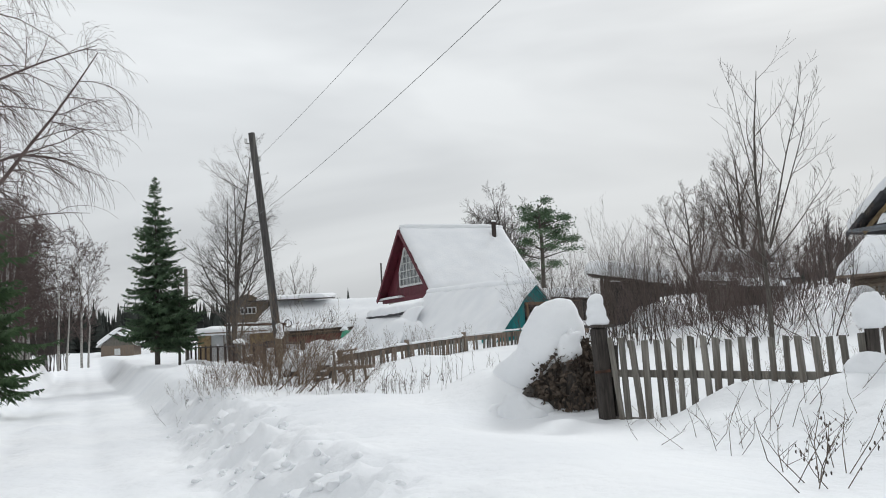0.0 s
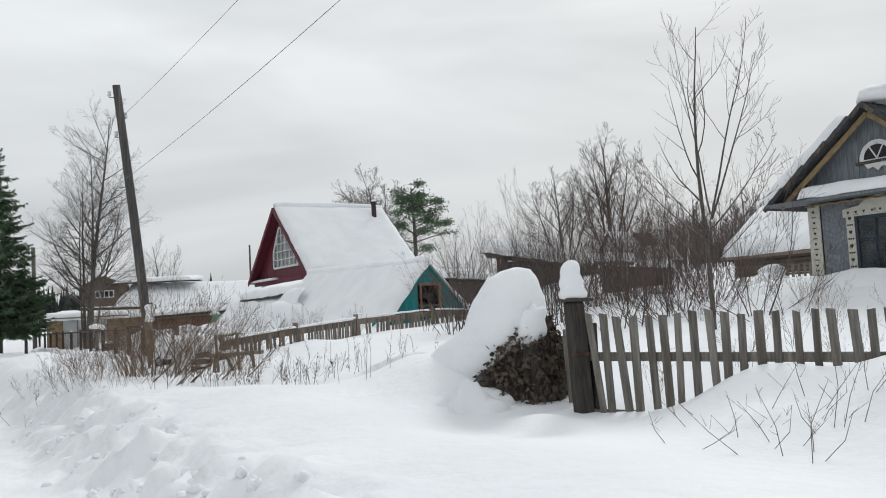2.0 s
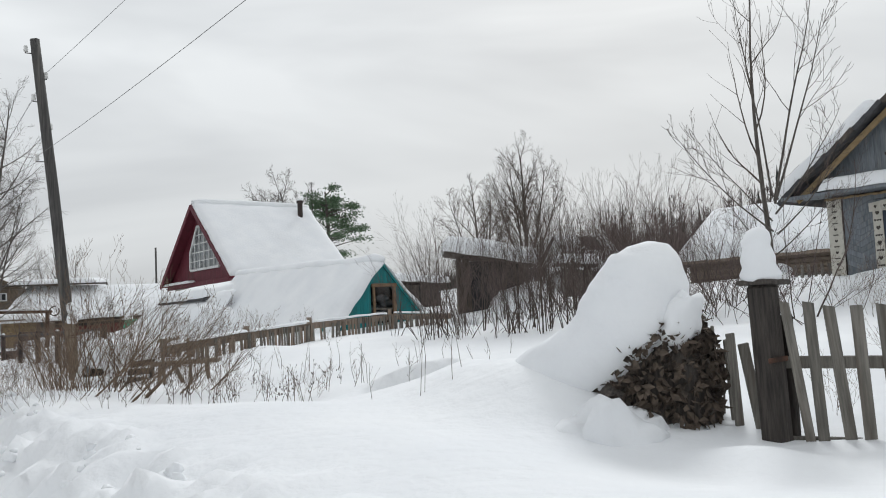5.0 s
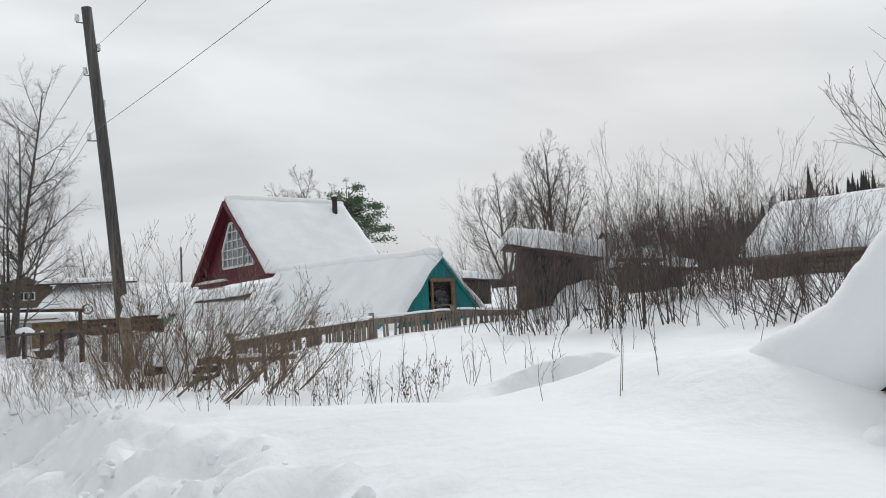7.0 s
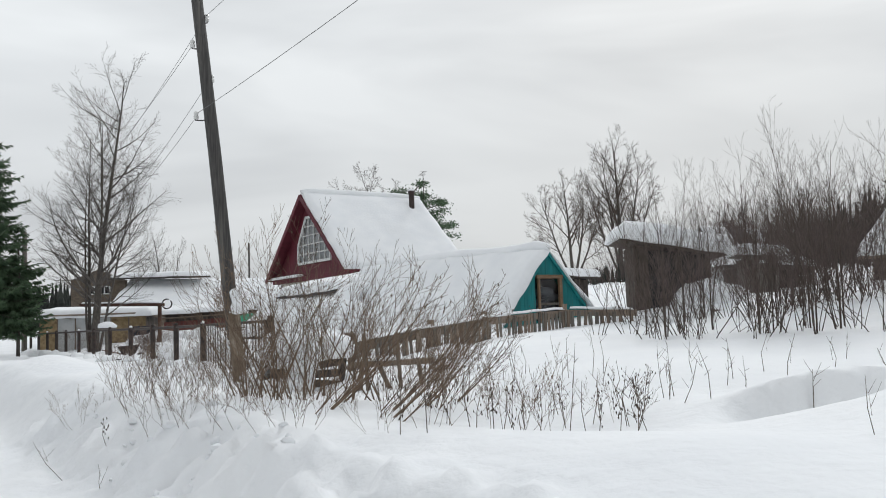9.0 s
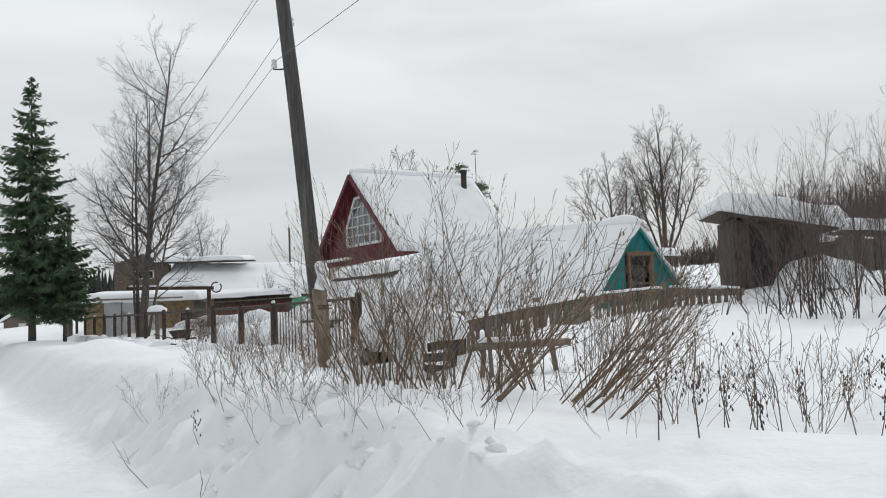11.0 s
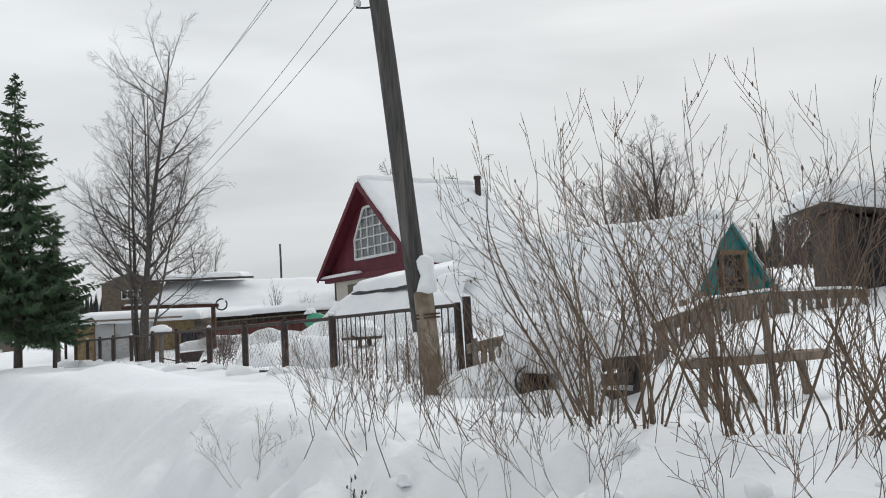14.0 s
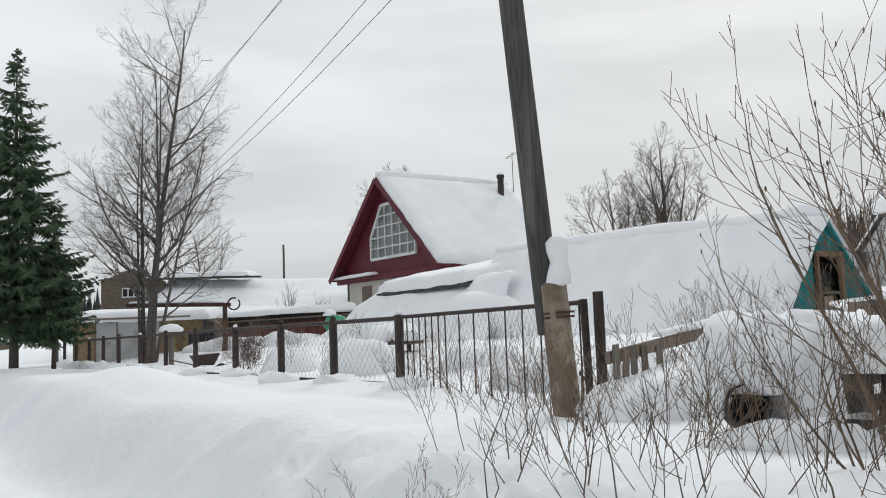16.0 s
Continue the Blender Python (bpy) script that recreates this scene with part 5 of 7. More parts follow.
def back_yard():
    shed(pose(3.16, 30.3, 1.5, 0, 0, -6), 1.95, 1.7, 1.75, 0.38, "leaning brown board shed with a thick cap of snow", 0.42, 0.5, SHED_WOOD, 3, (-0.3, 0.4))
    shed(pose(6.75, 32.6, 1.7, 0, 0, -12), 0.95, 1.2, 1.25, 0.08, "small grey board shed with snow-heaped roof", 0.24, 0.32, OLD_WOOD, 5)
    shed(pose(8.3, 36.0, 1.7, 0, 0, 4), 1.8, 1.8, 1.15, 0.15, "low dark shed sunk behind the thicket", 0.3, 0.3, DARK_WOOD, 6)
    shed(pose(1.0, 38.0, 1.6, 0, 0, 4), 2.6, 2.4, 1.25, 0.2, "low snow-roofed shed behind the cabin", 0.3, 0.26, DARK_WOOD, 7)
    shed(pose(0.5, 45.0, 1.6, 0, 0, 0), 2.4, 2.2, 1.75, 0.1, "small ochre-walled shed with snow roof", 0.3, 0.2, YELLOW, 8)
    c = thing("cottage", pose(8.9, 43.2, 1.6, 0, 0, 26), "small pale cottage with patchy snow on its gable roof", "house")
    # local x along the ridge
    part("wall", Shape().box(pose(1.6, 0, 1.0), 3.1, 2.0, 2.0), PANEL, c, "pale plastered wall")
    part("gable", Shape().prism(pose(0, 0, 0, 0, 0, 90), [(-1.05, 1.9), (1.05, 1.9), (0, 3.2)], 0.08), WHITE, c, "white boarded gable")
    for sg in (-1, 1):
        q = [Vector((-0.2, 0, 3.3)), Vector((3.3, 0, 3.3)), Vector((3.3, sg * 1.4, 1.75)), Vector((-0.2, sg * 1.4, 1.75))]
        sh = Shape()
        sh.v += q + [p - Vector((0, 0, 0.08)) for p in q]
        sh.f += [[0, 1, 2, 3], [7, 6, 5, 4], [0, 4, 5, 1], [1, 5, 6, 2], [2, 6, 7, 3], [3, 7, 4, 0]]
        rf = part("roof", sh, SHINGLE, c, "dark roofing felt showing between patches of snow")
        for f0, f1, g0, g1 in ((0.0, 0.42, 0.0, 1.0), (0.42, 1.0, 0.5, 1.0), (0.78, 1.0, 0.0, 0.5)):
            at = lambda f, g: q[0].lerp(q[1], f).lerp(q[3].lerp(q[2], f), g) + Vector((0, 0, 0.01))
            part("roof_snow", snow_slab(Shape(), at(f0, g0), at(f1, g0), at(f1, g1), at(f0, g1), 0.16, 0.14, 0.2, 0.06, 3 + f0), SNOW, rf, smooth=True)
    # long barn
    b = thing("barn", lane(25.07, 30.1, -0.2, -90) @ Matrix.Scale(1.15, 4), "long log barn with one red-painted stretch under a snowed roof", "barn")
    # local x runs towards the near end, local y away from the lane
    L, z0, ze, zr, dp = 9.0, 1.6, 3.1, 4.75, 2.3
    part("wall", Shape().box(pose(L / 2, dp, (z0 + ze) / 2 - 0.1), L - 0.1, 2 * dp - 0.2, ze - z0 + 0.5), DARK_WOOD, b)
    log_wall(b, (0, 0, 0), (5.4, 0, 0), z0 - 0.3, ze - 0.1, LOG)
    clad(b, "board", OXIDE, 5.4, L, lambda x: z0 - 0.2, lambda x: ze - 0.05, 0.0, 0.16, 0.03)
    part("gable", Shape().prism(pose(L, 0, 0, 0, 0, 90), [(0.05, z0), (2 * dp - 0.05, z0), (2 * dp - 0.05, ze), (dp, zr - 0.15), (0.05, ze)], 0.06), OLD_WOOD, b)
    part("gable", Shape().prism(pose(0.06, 0, 0, 0, 0, 90), [(0.05, z0), (2 * dp - 0.05, z0), (2 * dp - 0.05, ze), (dp, zr - 0.15), (0.05, ze)], 0.06), OLD_WOOD, b)
    for sg in (-1, 1):
        e = dp + sg * (dp + 0.4)
        a, bb, c, d = (-0.35, dp, zr), (L + 0.4, dp, zr), (L + 0.4, e, ze - 0.25), (-0.35, e, ze - 0.25)
        sh = Shape()
        pts = [Vector(p) for p in (a, bb, c, d)]
        sh.v += pts + [p - Vector((0, 0, 0.1)) for p in pts]
        sh.f += [[0, 1, 2, 3], [7, 6, 5, 4], [0, 4, 5, 1], [1, 5, 6, 2], [2, 6, 7, 3], [3, 7, 4, 0]]
        rf = part("roof", sh, BROWN_WOOD, b)
        part("roof_snow", snow_slab(Shape(), a, bb, c, d, 0.28, 0.3, 0.28, 0.06, 2 + sg), SNOW, rf, "thick snow with drip marks", smooth=True)
    # picket line and heap before the barn
    f = thing("picket_fence", pose(9.6, 25.4, 1.75, 0, 0, -48), "far row of grey pickets on snow", "fence")
    for k in range(18):
        part("slat", Shape().box(pose(k * 0.17, 0, 0.15, 0, 0, 0), 0.08, 0.02, 0.7), OLD_WOOD, f)
    part("rail", Shape().box(pose(1.5, 0.03, 0.25), 3.2, 0.04, 0.06), OLD_WOOD, f)
    tagged(part("snow_mound", blob(Shape(), pose(8.3, 21.6, 1.25), 0.95, 0.8, 0.75, 0.12, 4, 12, 18, 0.5), SNOW, None, smooth=True), "tall heap of snow at the cottage corner", "snow heap")
    tagged(part("snow_mound", blob(Shape(), pose(8.35, 21.7, 2.0), 0.32, 0.3, 0.2, 0.1, 6, 10, 14, 0.5), SNOW, None, smooth=True), "small pillow of snow on the heap", "snow heap")


back_yard()


# ---- buildings beyond the iron fence ----
def far_yard():
    # long low building of pale sheets and ochre boards
    b = thing("garage_row", pose(-20.6, 46.2, 0, 0, 0, 3), "low shed row of pale sheets with a snow roof", "shed row")
    part("wall", Shape().box(pose(2.3, 1.4, 0.95), 4.7, 2.6, 2.0), DARK_WOOD, b)
    cols = (YELLOW, PANEL, PANEL, PANEL, YELLOW, YELLOW)
    for k, mt in enumerate(cols):
        part("panel", Shape().box(pose(0.39 + 0.78 * k, 0.06, 1.0), 0.76, 0.03, 1.9), mt, b)
    for k in range(7):
        part("batten", Shape().box(pose(0.78 * k, 0.03, 1.0), 0.05, 0.03, 1.9), BROWN_WOOD, b)
    rf = part("roof", Shape().box(pose(2.3, 1.3, 1.98, -4, 0, 0), 5.1, 3.2, 0.07), BROWN_WOOD, b)
    part("roof_snow", snow_slab(Shape(), (-0.4, -0.3, 1.95), (5.0, -0.3, 1.95), (5.0, 2.9, 2.2), (-0.4, 2.9, 2.2), 0.36, 0.3, 0.25, 0.05, 4), SNOW, rf, smooth=True)
    # oxide red board wall
    r = thing("red_outhouse", pose(-14.9, 45.6, 0, 0, 0, 4), "low oxide-red board outhouse with snowed roof", "outhouse")
    part("wall", Shape().box(pose(2.3, 1.0, 1.1), 4.5, 1.8, 1.9), DARK_WOOD, r)
    clad(r, "board", OXIDE, 0.0, 4.6, lambda x: 0.3, lambda x: 1.62 + 0.05 * x, 0.06, 0.17, 0.025, 0.01, "", 3)
    part("roof_snow", snow_slab(Shape(), (-0.2, -0.2, 1.95), (4.8, -0.2, 2.1), (4.8, 2.2, 2.3), (-0.2, 2.2, 2.2), 0.2, 0.2, 0.2, 0.06, 9), SNOW, r, smooth=True)
    part("roof", Shape().box(pose(2.3, 0.95, 1.93, 3, -2, 0), 4.9, 2.3, 0.05), BROWN_WOOD, r)
    # log house with long white roof
    h = thing("log_house", pose(-24.0, 59.0, 0, 0, 0, 0), "brown log house with broad snow-covered roofs", "house")
    part("wall", Shape().box(pose(7.0, 3.0, 2.0), 13.5, 5.4, 4.0), DARK_WOOD, h)
    part("gable", Shape().prism(pose(0, -0.2, 0), [(0, 1.5), (3.2, 1.5), (3.2, 4.3), (1.6, 5.0), (0, 4.4)], 0.4), LOG, h)
    win = part("window", Shape().box(pose(1.7, -0.22, 3.75), 1.25, 0.06, 0.5), WHITE, h)
    for k in range(4):
        part("pane", Shape().box(pose(1.24 + 0.3 * k, -0.255, 3.75), 0.23, 0.012, 0.38), DARK, win)
    dk = part("roof_edge", Shape().box(pose(5.0, -0.4, 4.38, 0, 0.5, 0), 6.5, 0.5, 0.07), DARK_WOOD, h)
    part("roof_snow", snow_slab(Shape(), (2.4, -0.6, 4.4), (7.6, -0.6, 4.4), (7.6, 3.0, 4.6), (2.4, 3.0, 4.6), 0.3, 0.3, 0.3, 0.05, 1), SNOW, dk, smooth=True)
    part("roof_snow", snow_slab(Shape(), (3.0, -3.4, 2.2), (14.3, -3.4, 2.2), (14.3, 1.4, 4.0), (3.0, 1.4, 4.3), 0.3, 0.3, 0.35, 0.08, 2), SNOW, h, "broad sloping snow roof", smooth=True)
    part("lower_roof", Shape().box(pose(8.6, -1.1, 3.0, 20, 0, 0), 11.2, 5.0, 0.08), BROWN_WOOD, h)
    part("front_wall", Shape().box(pose(8.6, -3.0, 1.3), 11.0, 0.15, 1.9), BROWN_WOOD, h)
    # far thin pole
    tagged(part("far_pole", Shape().tube([(-19.0, 90, 0), (-19.0, 90, 9.3)], [0.12, 0.1], 6), POLE), "thin far wooden pole against the sky", "pole")
    # pipe frame with ring
    p = thing("pipe_frame", pose(-17.6, 43.2, 0), "rusty pipe goalpost frame with an iron ring", "frame")
    part("crossbar", Shape().box(pose(1.65, 0, 2.4, 0, 1.5, 0), 3.5, 0.13, 0.13, 0.02), RUST, p)
    part("upright", Shape().box(pose(3.2, 0, 1.2), 0.14, 0.14, 2.4, 0.02), RUST, p)
    ring = [(3.5 + 0.2 * math.cos(a), 0, 2.38 + 0.2 * math.sin(a)) for a in [2 * math.pi * k / 20 * 0.92 + 1.2 for k in range(21)]]
    part("ring", Shape().tube(ring, [0.028] * 21, 6), IRON, p)
    part("brace", Shape().box(pose(3.1, -0.1, 0.6, 0, 12, 0), 0.1, 0.1, 1.3), RUST, p)
    part("snow", snow_slab(Shape(), (0, -0.05, 2.5), (3.2, -0.05, 2.42), (3.2, 0.05, 2.42), (0, 0.05, 2.5), 0.07, 0.08, 0.2, 0.03, 1), SNOW, p, smooth=True)
    bh = thing("bird_table", pose(-14.8, 38.0, 0), "snow-capped post with a little roof", "bird table")
    part("post", Shape().box(pose(0, 0, 0.75), 0.12, 0.12, 1.3), OLD_WOOD, bh)
    part("roof", Shape().box(pose(0, 0, 1.42), 0.5, 0.4, 0.05), OLD_WOOD, bh)
    part("snow_cap", blob(Shape(), pose(0, 0, 1.5), 0.32, 0.28, 0.17, 0.1, 3, 10, 14, 0.3), SNOW, bh, smooth=True)
    t = thing("covered_stack", pose(-11.1, 42.5, 0.38), "stack under a bright green net with snow", "stack")
    part("stack", Shape().box(pose(0.5, 0, 0.45), 0.6, 0.45, 1.1, 0.03), BROWN_WOOD, t, "piled boards")
    part("net", blob(Shape(), pose(0.5, 0, 1.15), 0.4, 0.3, 0.32, 0.25, 6, 12, 16, 0.9), GREEN_NET, t, "green netting", smooth=True)
    part("snow_cap", blob(Shape(), pose(0.3, 0.05, 1.5), 0.22, 0.26, 0.16, 0.15, 7, 10, 14, 0.3), SNOW, t, smooth=True)
    q = thing("blue_cabinet", pose(-16.0, 45.4, 0.2), "dark blue slatted metal cabinet in the yard", "cabinet")
    part("body", Shape().box(pose(0.3, 0, 0.75), 0.9, 0.3, 1.1), BLUE, q)
    for k in range(7):
        part("slat", Shape().box(pose(-0.1 + 0.13 * k, -0.17, 0.75), 0.05, 0.03, 1.1), DARK, q)
    # snow heap ledge by the annex with dark planks edge
    e = thing("snowed_table", lane(32.5, 9.6, 0.75), "low board table edge under a lip of snow", "table")
    part("top", Shape().box(pose(0, 0, 0.26), 0.8, 1.1, 0.12), DARK_WOOD, e)
    part("snow", blob(Shape(), pose(0, 0, 0.36), 0.6, 0.85, 0.3, 0.16, 5, 10, 16, 0.3), SNOW, e, smooth=True)
    for yy in (-0.25, 0.25):
        part("leg", Shape().box(pose(0.2, yy, 0.0), 0.08, 0.08, 0.55), DARK_WOOD, e)
    wb = thing("wheelbarrow", pose(-13.4, 35.9, 0.0, 0, 0, 20), "abandoned dark iron wheelbarrow standing in the snow", "wheelbarrow")
    part("tray", Shape().prism(pose(0, -0.25, 0.55), [(-0.36, 0.26), (0.36, 0.3), (0.2, 0.0), (-0.2, 0.02)], 0.5), IRON, wb, "dark sheet-metal tray")
    part("wheel", Shape().lathe(pose(0.42, 0, 0.42, 90, 0, 0), [(0.08, -0.02), (0.15, -0.03), (0.17, 0.0), (0.15, 0.03), (0.08, 0.02)], 14), RUBBER, wb)
    for y in (-0.2, 0.2):
        part("handle", Shape().tube([(0.4, y * 0.4, 0.42), (-0.2, y, 0.56), (-0.8, y * 1.3, 0.72)], [0.016] * 3, 6), RUST, wb)
        part("leg", Shape().tube([(-0.25, y, 0.56), (-0.3, y * 1.1, 0.2)], [0.014] * 2, 6), RUST, wb)
    # small houses down the lane
    for k, (x, y, w, hh) in enumerate(((-56.0, 102.0, 4.0, 2.8), (-51.0, 104.0, 3.6, 2.2), (-66, 120, 5, 3.6))):
        g = thing("cottage", pose(x, y, -0.2, 0, 0, 15 + 10 * k), "far brown cottage with snow-covered gable roof", "house", "far cottages")
        part("wall", Shape().box(pose(0, 0, hh * 0.35), w, w, hh * 0.75), BROWN_WOOD, g)
        part("gable", Shape().prism(pose(0, -w / 2 - 0.02, 0), [(-w / 2, hh * 0.7), (w / 2, hh * 0.7), (0, hh * 1.25)], 0.1), OLD_WOOD, g)
        part("window", Shape().box(pose(0, -w / 2 - 0.03, hh * 0.42), 0.7, 0.06, 0.8), WHITE, g)
        for sg in (-1, 1):
            part("roof", snow_slab(Shape(), (0, -w / 2 - 0.4, hh * 1.28), (0, w / 2, hh * 1.28), (sg * w * 0.62, w / 2, hh * 0.65), (sg * w * 0.62, -w / 2 - 0.4, hh * 0.65), 0.3, 0.3, 0.5, 0.05, k), SNOW, g, smooth=True)


far_yard()


# ---- trees and shrubs ----
def grow(shapes, rnd, p, v, length, r, lev, spec, least=0.0014):
    """One branch and its offspring. spec: per level (segments, wander, lift, children, spread low, spread high, length ratio, first fork)."""
    seg, wander, lift, kids, lo, hi, ratio, first = spec[lev]
    pts, rad = [p.copy()], [r]
    v = v.normalized()
    for k in range(seg):
        v = (v + Vector((rnd.gauss(0, wander), rnd.gauss(0, wander), rnd.gauss(0, wander) + lift))).normalized()
        pts.append(pts[-1] + v * length / seg)
        rad.append(max(r * (1 - 0.86 * (k + 1) / seg), least * 0.8))
    sides = 8 if r > 0.06 else 5 if r > 0.02 else 3
    shapes[min(lev, len(shapes) - 1)].tube(pts, rad, sides, False)
    if lev + 1 < len(spec):
        n = max(1, round(kids * rnd.uniform(0.8, 1.2)))
        for k in range(n):
            f = first + (0.97 - first) * (k + rnd.random()) / n
            j = min(int(f * seg), seg - 1)
            q = pts[j].lerp(pts[j + 1], f * seg - j)
            ax = (pts[j + 1] - pts[j]).normalized()
            side = ax.cross(Vector((rnd.gauss(0, 1), rnd.gauss(0, 1), rnd.gauss(0, 1)))).normalized()
            a = radians(rnd.uniform(lo, hi))
            grow(shapes, rnd, q, ax * math.cos(a) + side * math.sin(a), length * ratio * (1.15 - 0.65 * f) * rnd.uniform(0.75, 1.2),
                 max(r * (1 - 0.8 * f) * 0.55, least), lev + 1, spec, least)


def tree(name, x, y, stems, spec, label, seed, wood=BARK, twig=TWIG, group="", z=None, sink=0.1, least=0.0014, buds=False):
    rnd = random.Random(seed)
    t = thing(name, pose(x, y, (lie(x, y) if z is None else z) - sink), label, "shrub" if "shrub" in name else "tree", group)
    big, small = Shape(), Shape()
    for (ox, oy, dx, dy, dz, ln, r, *oz) in stems:
        if "shrub" in name:
            big = Shape()
        grow([big, small], rnd, Vector((ox, oy, oz[0] if oz else 0)), Vector((dx, dy, dz)), ln, r, 0, spec, least)
        if "shrub" in name:
            part("stem", big, wood, t, smooth=True)
    if "shrub" not in name:
        part("trunk", big, wood, t, smooth=True)
    if buds:
        tips = [small.v[f[-1]] for f in small.f if rnd.random() < 0.012]
        for p in tips:
            small.tube([p - Vector((0, 0, 0.012)), p + Vector((0, 0, 0.004)), p + Vector((0, 0, 0.02))], [0.003, 0.0075, 0.002], 4, False)
    if small.v:
        part("crown", small, twig, t)
    return t


def bare_trees():
    # tall bare tree behind the iron fence
    rnd = random.Random(3)
    spec = ((12, 0.022, 0.03, 19, 45, 70, 0.36, 0.2), (7, 0.06, 0.07, 9, 28, 55, 0.42, 0.2), (5, 0.08, 0.04, 6, 25, 55, 0.5, 0.15), (3, 0.08, 0.03, 0, 0, 0, 0, 0))
    tree("bare_tree", -16.15, 40.4, ((0, 0, 0.05, 0, 1, 10.7, 0.13), (0.15, 0, 0.07, -0.05, 1, 8.8, 0.075), (-0.12, 0.1, -0.05, 0.05, 1, 8.6, 0.075), (0.05, 0.1, 0.03, 0.12, 1, 9.4, 0.07), (0.2, 0.05, 0.2, 0.0, 1, 7.2, 0.06), (-0.16, 0, -0.10, 0, 1, 7.6, 0.055)),
         spec, "tall bare deciduous tree with fine upswept branches", 31, BARK, GREY_TWIG, least=0.0037)
    # bare tree behind the picket fence
    spec = ((10, 0.03, 0.035, 9, 25, 48, 0.36, 0.38), (7, 0.08, 0.10, 5, 22, 48, 0.42, 0.2), (4, 0.07, 0.08, 0, 0, 0, 0, 0))
    tree("bare_tree", 4.55, 14.8, ((0, 0, 0.06, 0, 1, 5.5, 0.052), (0.1, 0, 0.22, 0.0, 1, 3.4, 0.022, 2.0), (0.08, 0.0, -0.10, 0.0, 1, 3.2, 0.02, 2.05), (0.1, 0, 0.42, 0.0, 1, 3.0, 0.021, 1.95), (0.1, 0.0, 1.0, 0.1, 1, 2.2, 0.018, 1.8), (0.05, 0.0, -1.2, 0.1, 1, 2.1, 0.018, 1.55), (0.05, 0.0, -0.8, 0.3, 1, 1.8, 0.015, 1.7), (0.1, 0, 1.4, 0.3, 1, 1.9, 0.015, 1.5), (0.05, 0, 1.2, -0.6, 1, 1.3, 0.012, 1.2), (0.05, 0, -1.3, -0.4, 1, 1.3, 0.012, 1.15)),
         spec, "young bare fruit tree with long upright shoots", 12, BARK, TWIG, least=0.0032)
    # round-crowned big tree far behind
    spec = ((8, 0.04, 0.02, 18, 32, 68, 0.58, 0.24), (7, 0.09, 0.07, 10, 28, 58, 0.46, 0.2), (4, 0.12, 0.02, 8, 30, 60, 0.5, 0.15), (3, 0.12, 0.0, 0, 0, 0, 0, 0))
    spec3 = ((9, 0.035, 0.03, 13, 22, 48, 0.40, 0.3), (6, 0.08, 0.05, 8, 25, 52, 0.46, 0.2), (4, 0.1, 0.03, 6, 25, 55, 0.5, 0.15), (3, 0.12, 0.0, 0, 0, 0, 0, 0))
    tree("bare_tree", 26.0, 124.0, ((0, 0, 0, 0, 1, 18.0, 0.40), (0, 0, 0.26, 0.1, 1, 16.4, 0.24), (0, 0, -0.26, 0, 1, 16.6, 0.24), (0, 0, 0.52, 0, 1, 14.0, 0.2), (0, 0, -0.52, 0.1, 1, 13.8, 0.2), (0, 0, 0.12, 0.4, 1, 16.0, 0.22)), spec3, "large round-crowned bare tree against the sky", 7, BARK, TWIG, z=6.0, least=0.015)
    tree("bare_tree", 18.5, 120.0, ((0, 0, -0.1, 0, 1, 14.0, 0.26), (0, 0, 0.2, 0, 1, 13.0, 0.2), (0, 0, -0.4, 0, 1, 12.4, 0.18), (0, 0, 0.5, 0, 1, 11.0, 0.16)), spec3, "broad bare tree behind the sheds", 8, BARK, TWIG, z=5.5, least=0.014)
    tree("bare_tree", -8.6, 128.0, ((0, 0, 0, 0, 1, 15.5, 0.4), (0, 0, -0.25, 0, 1, 13.0, 0.25), (0, 0, 0.22, 0.1, 1, 13.0, 0.25)), spec, "grey bare tree beside the tall pine", 9, BARK, GREY_TWIG, z=5.0, least=0.017)
    spec2 = ((8, 0.05, 0.03, 12, 25, 45, 0.45, 0.3), (5, 0.08, 0.08, 6, 20, 45, 0.45, 0.2), (3, 0.1, 0.03, 0, 0, 0, 0, 0))
    tree("bare_tree", -19.5, 62.0, ((0, 0, 0, 0, 1, 5.2, 0.08), (0.4, 0, 0.15, 0, 1, 4.6, 0.06), (-0.4, 0, -0.15, 0, 1, 4.4, 0.06)), spec2, "small bare tree behind the log house", 10, BARK, GREY_TWIG, z=2.0, least=0.006)
    tree("bare_tree", -12.8, 46.9, ((0, 0, 0.1, 0, 1, 2.6, 0.05), (0.3, 0, -0.15, 0, 1, 2.3, 0.04), (0.6, 0, 0.3, 0, 1, 2.2, 0.04), (1.1, 0, 0.1, 0, 1, 2.0, 0.04)), spec2, "low bare orchard tree with stubby branches", 11, BARK, TWIG, z=0.6)


bare_trees()


